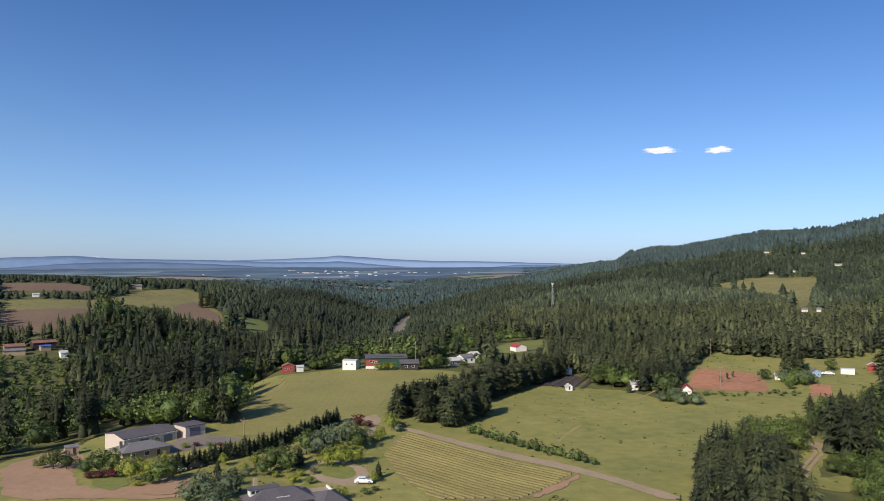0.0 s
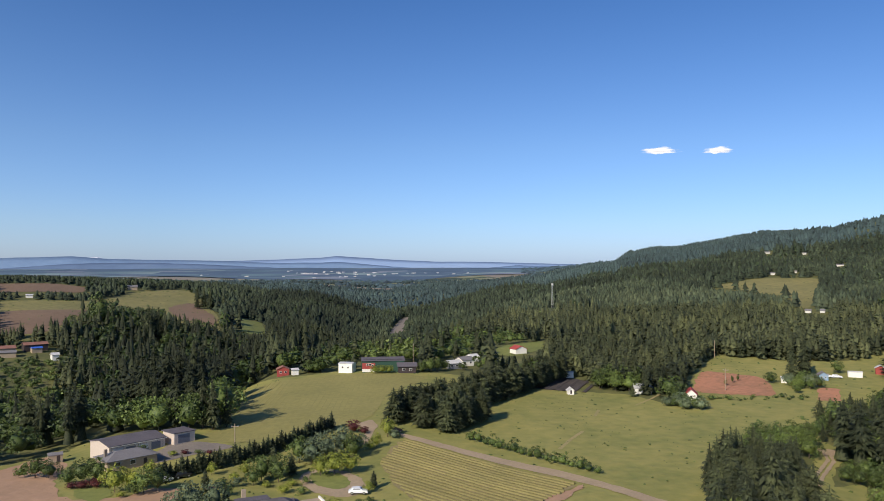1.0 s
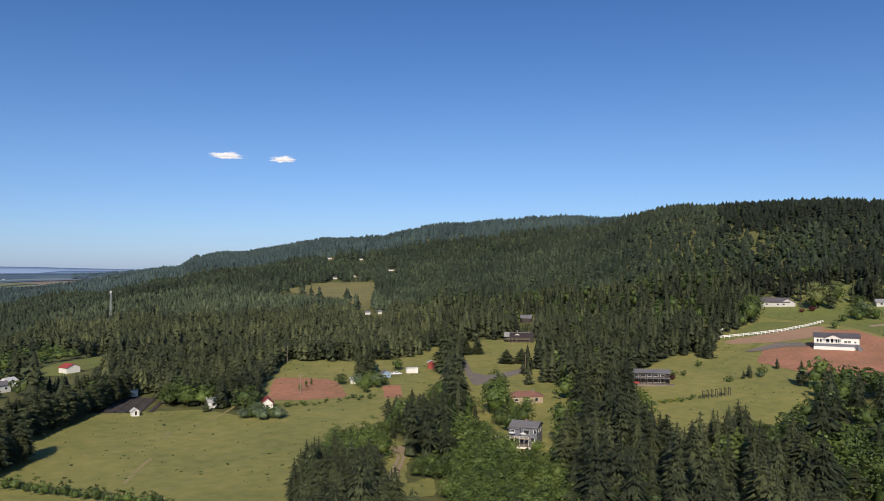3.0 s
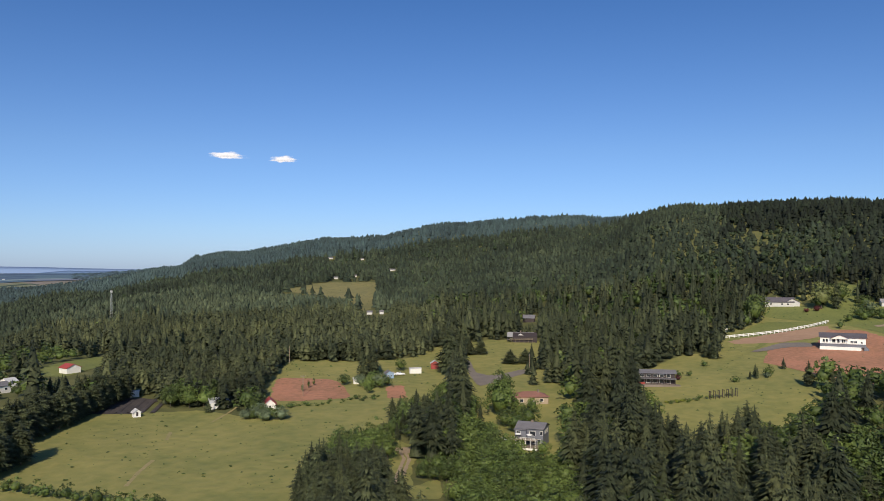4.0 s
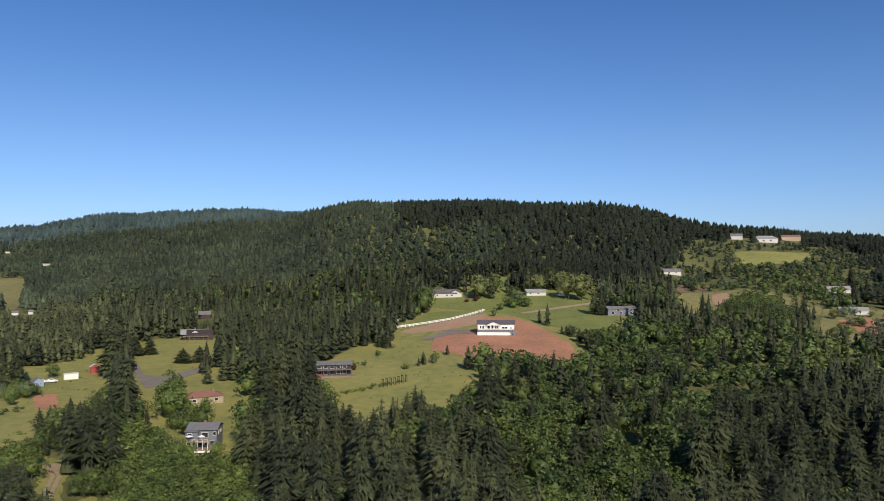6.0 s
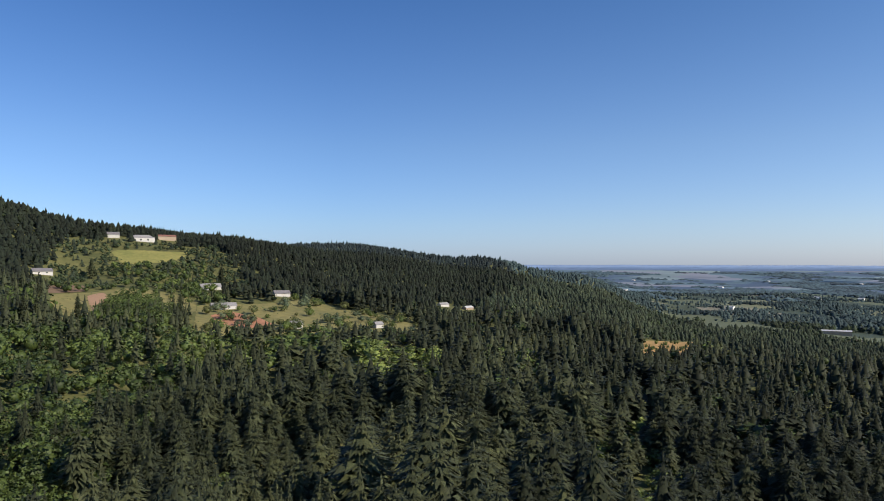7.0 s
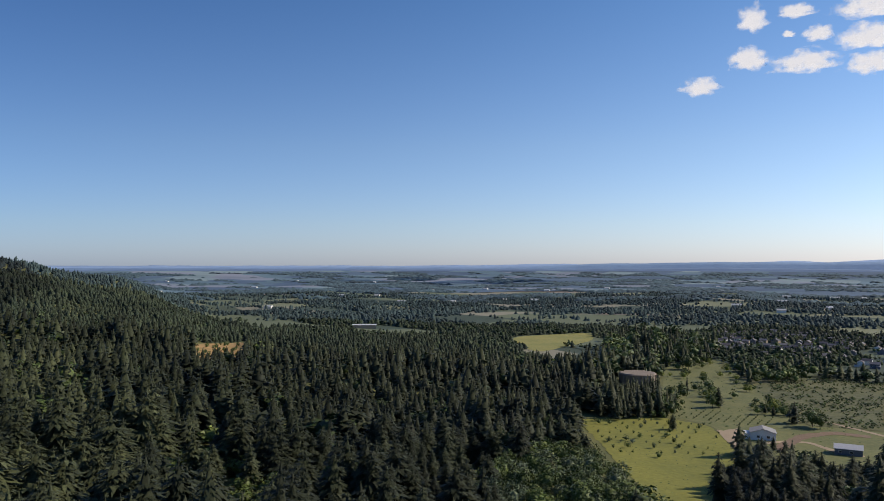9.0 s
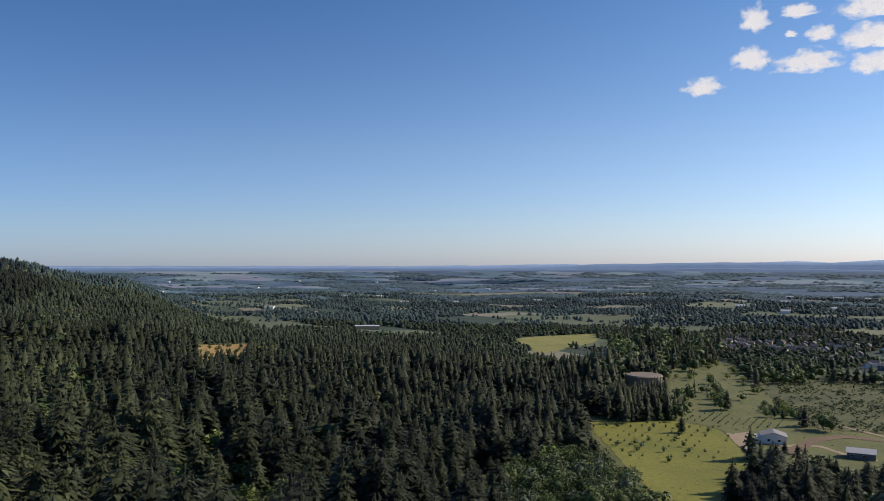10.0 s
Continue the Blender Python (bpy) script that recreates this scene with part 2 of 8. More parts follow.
SLOPE_VINES = mat("green and straw vineyard slope", (0.270, 0.240, 0.082), (0.195, 0.180, 0.062), fine=0.5, broad=0.04, bump=0.2)


# ---- the lie of the land ----
RADII = np.array([0, 120, 200, 280, 380, 520, 700, 950, 1400, 2200, 3500, 4900], float)
PROFILE = {}


def lie(az, *heights):
    """Ground heights outward along one bearing (degrees from +y to +x), at RADII."""
    PROFILE[az] = heights


lie(-60, -4, -4, -3, -10, -16, -4, 12, 26, 20, 10, 8, 24)
lie(-14, -4, -3, -2, -8, -22, -6, 12, 30, 20, 8, 8, 24)
lie(-3, -4, -3, -2, -1, -14, -16, 2, 22, 12, 2, 8, 24)
lie(3, -4, -3, -3, 0, 1, -16, -12, 2, 2, -2, 8, 24)
lie(10, -4, -4, -3, 0, 3, -10, -28, -24, -18, -8, 6, 22)
lie(20, -4, -4, -4, -2, 1, 4, 4, 8, 10, 10, 14, 22)
lie(26.5, -4, -4, -4, -3, 0, 5, 12, 24, 38, 44, 40, 30)
lie(28, -4, -4, -4, -3, 0, 6, 14, 29, 47, 72, 50, 30)
lie(30, -4, -4, -4, -3, 0, 6, 15, 32, 53, 84, 50, 30)
lie(38, -4, -4, -4, -3, 0, 7, 19, 38, 83, 126, 70, 40)
lie(46, -4, -5, -7, -6, -1, 8, 22, 51, 120, 128, 80, 40)
lie(55, -4, -6, -9, -6, -1, 9, 30, 66, 130, 118, 80, 40)
lie(62, -4, -7, -11, -7, 1, 13, 45, 111, 124, 98, 60, 30)
lie(70, -4, -9, -15, -9, 2, 14, 50, 119, 106, 88, 50, 30)
lie(80, -4, -11, -18, -14, -2, 16, 42, 110, 88, 68, 40, 30)
lie(88, -4, -13, -20, -18, -8, 9, 32, 84, 68, 48, 30, 25)
lie(96, -4, -15, -22, -20, -12, 2, 25, 75, 63, 38, 10, 21)
lie(105, -4, -16, -24, -22, -15, 0, 14, 46, 74, 28, 0, 21)
lie(115, -4, -17, -25, -26, -22, -12, 0, 20, 52, 8, -20, 21)
lie(122, -4, -19, -27, -30, -28, -20, -15, -2, 20, -22, -35, 21)
lie(130, -4, -21, -28, -32, -34, -32, -29, -36, -42, -44, -40, 21)
lie(145, -4, -24, -31, -37, -41, -41, -41, -43, -44, -44, -40, 21)
lie(162, -4, -25, -34, -40, -42, -42, -42, -44, -44, -44, -40, 21)
lie(190, -4, -24, -34, -40, -42, -42, -42, -44, -44, -44, -40, 21)
lie(240, -4, -8, -12, -16, -20, -20, -20, -20, -20, -20, -10, 21)
BEARINGS = np.array(sorted(PROFILE), float)
HEIGHTS = np.array([PROFILE[b] for b in sorted(PROFILE)], float)
BEARINGS = np.append(BEARINGS, 300.0)
HEIGHTS = np.vstack([HEIGHTS, HEIGHTS[:1]])
SLOPES = np.gradient(HEIGHTS, np.arange(len(RADII)), axis=1)


def land(x, y):
    """Height of the bare ground at a place, or at arrays of places."""
    x, y = np.asarray(x, float), np.asarray(y, float)
    r = np.clip(np.hypot(x, y), 0, 4899.0)
    az = (np.degrees(np.arctan2(x, y)) + 60) % 360 - 60
    i = np.clip(np.searchsorted(BEARINGS, az, "right") - 1, 0, len(BEARINGS) - 2)
    u = (az - BEARINGS[i]) / (BEARINGS[i + 1] - BEARINGS[i])
    u = u * u * (3 - 2 * u)
    j = np.clip(np.searchsorted(RADII, r, "right") - 1, 0, len(RADII) - 2)
    v = (r - RADII[j]) / (RADII[j + 1] - RADII[j])
    v2, v3 = v * v, v * v * v

    def along(k):
        return ((2 * v3 - 3 * v2 + 1) * HEIGHTS[k, j] + (v3 - 2 * v2 + v) * SLOPES[k, j] * 0.7
                + (3 * v2 - 2 * v3) * HEIGHTS[k, j + 1] + (v3 - v2) * SLOPES[k, j + 1] * 0.7)

    z = (1 - u) * along(i) + u * along(i + 1)
    rough = np.clip((r - 350) / 900, 0, 1) * np.clip((4700 - r) / 1500, 0, 1)
    z = z + 3.5 * np.clip((r - 850) / 300, 0, 1) * np.clip((az - 26) / 6, 0, 1) * np.clip((130 - az) / 6, 0, 1) * np.clip((3200 - r) / 500, 0, 1)
    return z + rough * (2.5 * np.sin(x / 71 + 1.3) * np.sin(y / 83) + 4 * np.sin(x / 190 + y / 260))


AREAS = {}


def area(name, *places):
    """One clearing or field by the corners of its outline."""
    AREAS[name] = places


area("near_grass", (-70, 236), (-52, 262), (-3, 257), (0, 338), (40, 350), (90, 336), (122, 302), (150, 288), (160, 252), (190, 236), (150, 208), (108, 164), (88, 140), (60, 110), (-40, 120))
area("homestead", (-66, 232), (-56, 261), (-45, 266), (-20, 250), (-3, 254), (-3, 363), (18, 340), (39, 352), (75, 341), (84, 331), (53, 299), (44, 269), (45, 245), (29, 210), (31, 173), (-54, 189))
area("pasture", (70, 255), (122, 296), (138, 294), (154, 277), (157, 248), (191, 234), (127, 176), (95, 148), (96, 159), (90, 189), (66, 229))
area("vineyard", (47, 234), (82, 184), (62, 168), (41, 171), (36, 193), (36, 212))
area("upper_vineyard", (-1, 336), (18, 337), (38, 342), (62, 337), (78, 327), (53, 297), (43, 264), (35, 253), (17, 250), (0, 236), (-17, 243), (-3, 257), (-2, 292))
area("brown_field", (-65, 228), (-56, 254), (-46, 237), (-44, 211), (-38, 194), (-25, 193), (-20, 199), (-13, 196), (-14, 181), (-54, 189))
area("lawn_shop", (-38, 203), (-30, 202), (-28, 195), (-31, 190), (-36, 195))
area("shop_yard", (-26, 224), (-19, 243), (-6, 237), (-1, 233), (-16, 224), (-22, 221))
area("farm_track", (47, 240), (65, 217), (83, 194), (91, 178), (98, 160), (96, 159), (93, 160), (88, 175), (80, 189), (64, 211), (47, 234))
area("drive_up", (35, 253), (41, 258), (42, 250), (34, 227), (32, 232), (38, 244))
area("bare_corner", (82, 184), (82, 181), (74, 174), (66, 169), (62, 168), (75, 179))
area("garden_plot", (113, 306), (136, 328), (146, 315), (128, 295))
area("dirt_field", (208, 327), (224, 303), (204, 266), (175, 284))
area("grass_strip", (223, 343), (246, 331), (227, 305), (211, 330))
area("dirt_small", (230, 277), (238, 274), (221, 254), (213, 257))
area("hill_field", (470, 716), (543, 736), (586, 694), (510, 605), (428, 518), (414, 512), (440, 552), (468, 600), (464, 625), (470, 668))
area("valley_green", (141, 427), (175, 442), (163, 410), (137, 387), (127, 398))
area("road_valley", (148, 833), (167, 836), (216, 1033), (205, 1039))
area("left_meadow", (-212, 736), (-141, 755), (-94, 893), (-64, 904), (-24, 714), (-21, 630), (-73, 695), (-112, 724), (-123, 660), (-134, 582), (-162, 565))
area("left_plough", (-244, 849), (-190, 862), (-154, 844), (-157, 804), (-200, 796), (-226, 785))
area("left_scrub", (-141, 492), (-106, 481), (-99, 437), (-107, 428), (-126, 438))
area("gap_green", (-18, 723), (13, 746), (16, 671), (-3, 645))
area("clear_strip", (168, 276), (191, 308), (240, 362), (250, 341), (284, 319), (328, 337), (220, 230), (192, 222), (185, 232), (180, 251))
area("road_corner", (306, 300), (308, 298), (286, 274), (285, 264), (310, 263), (302, 256), (273, 252), (263, 252), (277, 270))
area("meadow_mid", (338, 328), (364, 332), (379, 306), (333, 270), (310, 263), (283, 262), (286, 274), (307, 299))
area("red_roof_yard", (267, 241), (294, 228), (226, 182), (209, 193))
area("deck_yard", (198, 181), (218, 180), (201, 165), (190, 163), (184, 168))
area("track_low", (161, 198), (176, 214), (170, 201), (175, 200), (140, 167), (154, 171), (143, 157), (132, 161), (143, 176))
area("corner_lawn", (257, 251), (273, 252), (269, 239), (219, 201), (205, 204))
area("lot_grass", (426, 213), (436, 196), (402, 189), (376, 177), (372, 158), (334, 131), (274, 127), (304, 154), (353, 184))
area("meadow_dark", (323, 208), (379, 214), (379, 194), (405, 187), (342, 149), (266, 128), (232, 142), (267, 167))
area("dirt_lot", (489, 178), (496, 162), (471, 138), (425, 108), (400, 100), (372, 106), (354, 127), (365, 140), (377, 157), (386, 176), (424, 186), (438, 178), (447, 170))
area("lot_road", (432, 213), (503, 183), (490, 176), (463, 175), (440, 187), (425, 207))
area("fence_lawn", (436, 217), (500, 220), (511, 182), (453, 192), (414, 191))
area("lawn_up", (512, 226), (570, 235), (537, 197), (621, 214), (625, 194), (570, 185), (614, 128), (503, 91), (446, 100), (470, 128), (508, 170))
area("fields_right", (638, 67), (690, 9), (654, -40), (590, -30), (592, 0), (556, 32), (508, 42), (532, 56))
area("field_top", (839, 24), (861, -59), (811, -32), (786, 12))
area("field_low", (639, -38), (631, -84), (673, -139), (607, -165), (558, -190), (524, -176), (516, -112), (520, -74), (515, -36), (512, -21))
area("orchard", (207, -386), (177, -424), (136, -413), (116, -367), (104, -312), (100, -262), (104, -226), (118, -240), (129, -262), (153, -300), (175, -339))
area("slope_south", (179, -437), (198, -538), (235, -658), (198, -739), (143, -574), (123, -587), (98, -439), (58, -447), (55, -344), (113, -368), (136, -413))
area("brush_south", (143, -574), (123, -648), (40, -643), (-20, -640), (-20, -452), (58, -447), (93, -442))
area("lawn_south", (89, -325), (91, -419), (58, -446), (-20, -451), (-20, -345), (60, -340))
area("orange_bank", (573, -417), (614, -516), (497, -403), (490, -348))
area("green_far", (475, -831), (413, -965), (376, -865), (371, -688))
area("driveway_loop", (29.3, 198.9), (26.7, 204.7), (23.0, 208.4), (18.9, 209.1), (15.7, 206.6), (14.2, 201.4), (14.7, 195.1), (17.3, 189.3), (21.0, 185.6), (25.1, 184.9), (28.3, 187.4), (29.8, 192.6))
area("lawn_loop", (26.0, 200.1), (24.4, 203.9), (22.0, 206.3), (19.5, 206.8), (17.6, 205.1), (16.7, 201.9), (17.0, 197.9), (18.6, 194.1), (21.0, 191.7), (23.5, 191.2), (25.4, 192.9), (26.3, 196.1))


# ---- mesh helpers ----
def mesh_ob(name, verts, faces, material, tone=None, smooth=False):
    """One object from arrays of vertices and of triangles or quads."""
    verts, faces = np.asarray(verts, np.float32), np.asarray(faces, np.int32)
    me = bpy.data.meshes.new(name)
    k = faces.shape[1]
    me.vertices.add(len(verts)), me.loops.add(faces.size), me.polygons.add(len(faces))
    me.vertices.foreach_set("co", verts.ravel())
    me.loops.foreach_set("vertex_index", faces.ravel())
    me.polygons.foreach_set("loop_start", np.arange(0, faces.size, k, dtype=np.int32))
    me.polygons.foreach_set("loop_total", np.full(len(faces), k, np.int32))
    me.update(calc_edges=True)
    me.materials.append(material)
    if smooth:
        me.polygons.foreach_set("use_smooth", np.ones(len(faces), bool))
    if tone is not None:
        a = me.attributes.new("tone", "FLOAT", "POINT")
        a.data.foreach_set("value", np.asarray(tone, np.float32))
    return new(name, me)


def part(name, bm, material, parent, label=""):
    """Links a bmesh as one mesh object under a thing or a part."""
    me = bpy.data.meshes.new(name)
    bmesh.ops.recalc_face_normals(bm, faces=bm.faces)
    bm.to_mesh(me)
    bm.free()
    me.materials.append(material)
    ob = new(name, me)
    ob.parent = parent
    return tagged(ob, label)


def thing(name, x, y, z, turn, label, category, group="", kind=""):
    ob = new(name)
    ob.matrix_basis = pose(x, y, z, 0, 0, turn)
    return tagged(ob, label, category, group, kind)


def box(bm, x0, x1, y0, y1, z0, z1):
    v = [bm.verts.new(p) for p in ((x0, y0, z0), (x1, y0, z0), (x1, y1, z0), (x0, y1, z0), (x0, y0, z1), (x1, y0, z1), (x1, y1, z1), (x0, y1, z1))]
    for f in ((0, 3, 2, 1), (4, 5, 6, 7), (0, 1, 5, 4), (1, 2, 6, 5), (2, 3, 7, 6), (3, 0, 4, 7)):
        bm.faces.new([v[i] for i in f])
    return bm


def boxes(*rows):
    bm = bmesh.new()
    for r in rows:
        box(bm, *r)
    return bm


def rod(bm, a, b, r0, r1=None, sides=8):
    """A tapered rod from a to b."""
    a, b = Vector(a), Vector(b)
    q = (b - a).to_track_quat("Z", "Y").to_matrix()
    r1 = r0 if r1 is None else r1
    rings = [[bm.verts.new(p + q @ Vector((r * math.cos(i * math.tau / sides), r * math.sin(i * math.tau / sides), 0))) for i in range(sides)]
             for p, r in ((a, r0), (b, r1))]
    for i in range(sides):
        bm.faces.new((rings[0][i], rings[0][(i + 1) % sides], rings[1][(i + 1) % sides], rings[1][i]))
    bm.faces.new(rings[0][::-1]), bm.faces.new(rings[1])
    return bm


def inside(poly, x, y):
    """Which of the places lie inside an outline."""
    x, y = np.asarray(x, float), np.asarray(y, float)
    hit = np.zeros(x.shape, bool)
    for (ax, ay), (bx, by) in zip(poly, poly[1:] + poly[:1]):
        if ay != by:
            hit ^= ((ay > y) != (by > y)) & (x < (bx - ax) * (y - ay) / (by - ay) + ax)
    return hit


def rounded(poly, times=2):
    """An outline with its corners cut, so that fields end in curves."""
    p = np.array(poly, float)
    for _ in range(times):
        q = np.roll(p, -1, axis=0)
        p = np.stack([0.88 * p + 0.12 * q, 0.12 * p + 0.88 * q], 1).reshape(-1, 2)
    return p


def drape(name, poly, material, up, label, step=7.0, kind="structure", category="ground", soft=2, edge=0.8):
    """A field or drive: an outline filled with triangles and laid on the ground."""
    from mathutils.geometry import delaunay_2d_cdt
    rim = rounded(poly, soft)
    dense = []
    for a, b in zip(rim, np.roll(rim, -1, axis=0)):
        k = max(1, int(np.hypot(*(b - a)) / (step * 0.6)))
        dense += [a + (b - a) * i / k for i in range(k)]
    rim = np.array(dense)
    wob = np.random.RandomState(len(rim)).uniform(-edge, edge, rim.shape)
    rim = rim + wob
    lo, hi = rim.min(0), rim.max(0)
    gx, gy = np.meshgrid(np.arange(lo[0], hi[0], step), np.arange(lo[1], hi[1], step))
    keep = inside([tuple(p) for p in rim], gx.ravel(), gy.ravel())
    pts = [Vector(p) for p in rim] + [Vector(p) for p in np.stack([gx.ravel(), gy.ravel()], 1)[keep]]
    n = len(rim)
    v, _, f, *_ = delaunay_2d_cdt(pts, [], [list(range(n))], 1, 1e-4)
    xy = np.array([tuple(p) for p in v])
    z = land(xy[:, 0], xy[:, 1]) + up
    tri = np.array([t for q in f for t in ([q] if len(q) == 3 else [[q[0], q[i], q[i + 1]] for i in range(1, len(q) - 1)])])
    a, b, c = xy[tri[:, 0]], xy[tri[:, 1]], xy[tri[:, 2]]
    flip = (b - a)[:, 0] * (c - a)[:, 1] - (b - a)[:, 1] * (c - a)[:, 0] < 0
    tri[flip] = tri[flip][:, ::-1]
    ob = mesh_ob(name, np.column_stack([xy, z]), tri, material, smooth=True)
    return tagged(ob, label, category, "", kind)


# ---- ground ----
OPEN = [list(p) for p in AREAS.values()]


def cleared(x, y, grow=0.0):
    hit = np.zeros(np.shape(x), bool)
    for p in OPEN:
        hit |= inside(p, x, y)
        if grow:
            c = np.mean(np.array(p, float), axis=0)
            d = np.hypot(x - c[0], y - c[1]) + 1e-6
            hit |= inside(p, x - (x - c[0]) / d * grow, y - (y - c[1]) / d * grow)
    return hit


def bearing(x, y):
    return (np.degrees(np.arctan2(x, y)) + 60) % 360 - 60


def woods_noise(x, y):
    """A slow wandering value, -1 to 1, that breaks up woods."""
    return (np.sin(x / 37 + 1.7 * np.sin(y / 53)) * np.sin(y / 41 + 1.3 * np.sin(x / 67 + 2)) * 0.6 + 0.4 * np.sin(x / 113 + 0.7) * np.sin(y / 97 + 1.1 * np.sin(x / 131)))


def plain_cover(x, y):
    """1 where the low country of farms and groves lies."""
    az, r = bearing(x, y), np.hypot(x, y)
    south = np.clip((az - 124) / 8, 0, 1) * np.clip((r - np.interp(az, [124, 144, 154, 215], [860, 860, 600, 560])) / 150, 0, 1) * (az < 215)
    north = np.clip((24 - az) / 6, 0, 1) * np.clip((r - 1300) / 300, 0, 1) * (az > -60)
    return np.clip(south + north, 0, 1)


def open_field(x, y, size=1.0):
    """Which places of the low country lie in open fields; the rest is grove or hedgerow."""
    c, t = math.cos(0.35), math.sin(0.35)
    u, v = (x * c - y * t) / (170 * size), (x * t + y * c) / (120 * size)
    u = u + 0.35 * np.sin(np.floor(v) * 2.1)
    a, b = np.floor(u), np.floor(v)
    chance = np.abs(np.sin(a * 12.9898 + b * 78.233) * 43758.5453) % 1
    hedge = (np.minimum(u - a, 1 - (u - a)) < 0.05) | (np.minimum(v - b, 1 - (v - b)) < 0.06)
    return (chance < 0.42) & ~(hedge & (np.abs(np.sin(a * 3.7 + b * 9.1) * 971.3) % 1 < 0.7))


def build_ground():
    az = np.concatenate([np.arange(-40, 190, 1.0), np.arange(190, 320, 5.0)])
    rr = [0.01]
    while rr[-1] < 4900:
        rr.append(rr[-1] + (7 if rr[-1] < 600 else 7 + (rr[-1] - 600) * 0.022))
    rr = np.minimum(np.array(rr), 4900)
    a, r = np.meshgrid(np.radians(az), rr)
    x, y = (r * np.sin(a)).ravel(), (r * np.cos(a)).ravel()
    z = land(x, y)
    n, m = len(az), len(rr)
    i, j = np.meshgrid(np.arange(n), np.arange(m - 1))
    i, j = i.ravel(), j.ravel()
    k = (i + 1) % n
    quads = np.stack([j * n + i, j * n + k, (j + 1) * n + k, (j + 1) * n + i], 1)
    ob = mesh_ob("ground", np.column_stack([x, y, z]), quads[:, ::-1], GROUND, smooth=True)
    at = ob.data.attributes.new("plain", "FLOAT", "POINT")
    at.data.foreach_set("value", plain_cover(x, y).astype(np.float32))
    return tagged(ob, "rolling green and wooded country ground reaching to the horizon", "ground", "", "structure")


def ground_material():
    m = mat("country ground", (0.15, 0.145, 0.05), (0.07, 0.08, 0.028), fine=0.15, broad=0.02, bump=0.3)
    n, l = m.node_tree.nodes, m.node_tree.links
    b = n["Principled BSDF"]
    woods = b.inputs["Base Color"].links[0].from_socket
    geo = n.new("ShaderNodeNewGeometry")
    stretch = n.new("ShaderNodeVectorMath")
    stretch.operation = "MULTIPLY"
    stretch.inputs[1].default_value = (0.0045, 0.0065, 0.0)
    l.new(geo.outputs["Position"], stretch.inputs[0])
    cells = n.new("ShaderNodeTexVoronoi")
    cells.inputs["Scale"].default_value = 1.0
    cells.distance = "CHEBYCHEV"
    l.new(stretch.outputs[0], cells.inputs["Vector"])
    sep = n.new("ShaderNodeSeparateColor")
    l.new(cells.outputs["Color"], sep.inputs[0])
    ramp = n.new("ShaderNodeValToRGB")
    ramp.color_ramp.interpolation = "CONSTANT"
    # field tones shifted slightly blue, which paints distance haze into the plain
    stops = ((0.0, (0.045, 0.065, 0.045)), (0.25, (0.11, 0.13, 0.075)), (0.45, (0.165, 0.175, 0.10)), (0.6, (0.22, 0.205, 0.15)), (0.78, (0.085, 0.11, 0.07)), (0.88, (0.225, 0.19, 0.16)))
    while len(ramp.color_ramp.elements) < len(stops):
        ramp.color_ramp.elements.new(0.5)
    for e, (p, c) in zip(ramp.color_ramp.elements, stops):
        e.position, e.color = p, (*c, 1)
    l.new(sep.outputs[0], ramp.inputs[0])
    at = n.new("ShaderNodeAttribute")
    at.attribute_name = "plain"
    mix = n.new("ShaderNodeMix")
    mix.data_type = "RGBA"
    l.new(at.outputs["Fac"], mix.inputs["Factor"]), l.new(woods, mix.inputs["A"]), l.new(ramp.outputs[0], mix.inputs["B"])
    l.new(mix.outputs["Result"], b.inputs["Base Color"])
    return m


GROUND = ground_material()
build_ground()

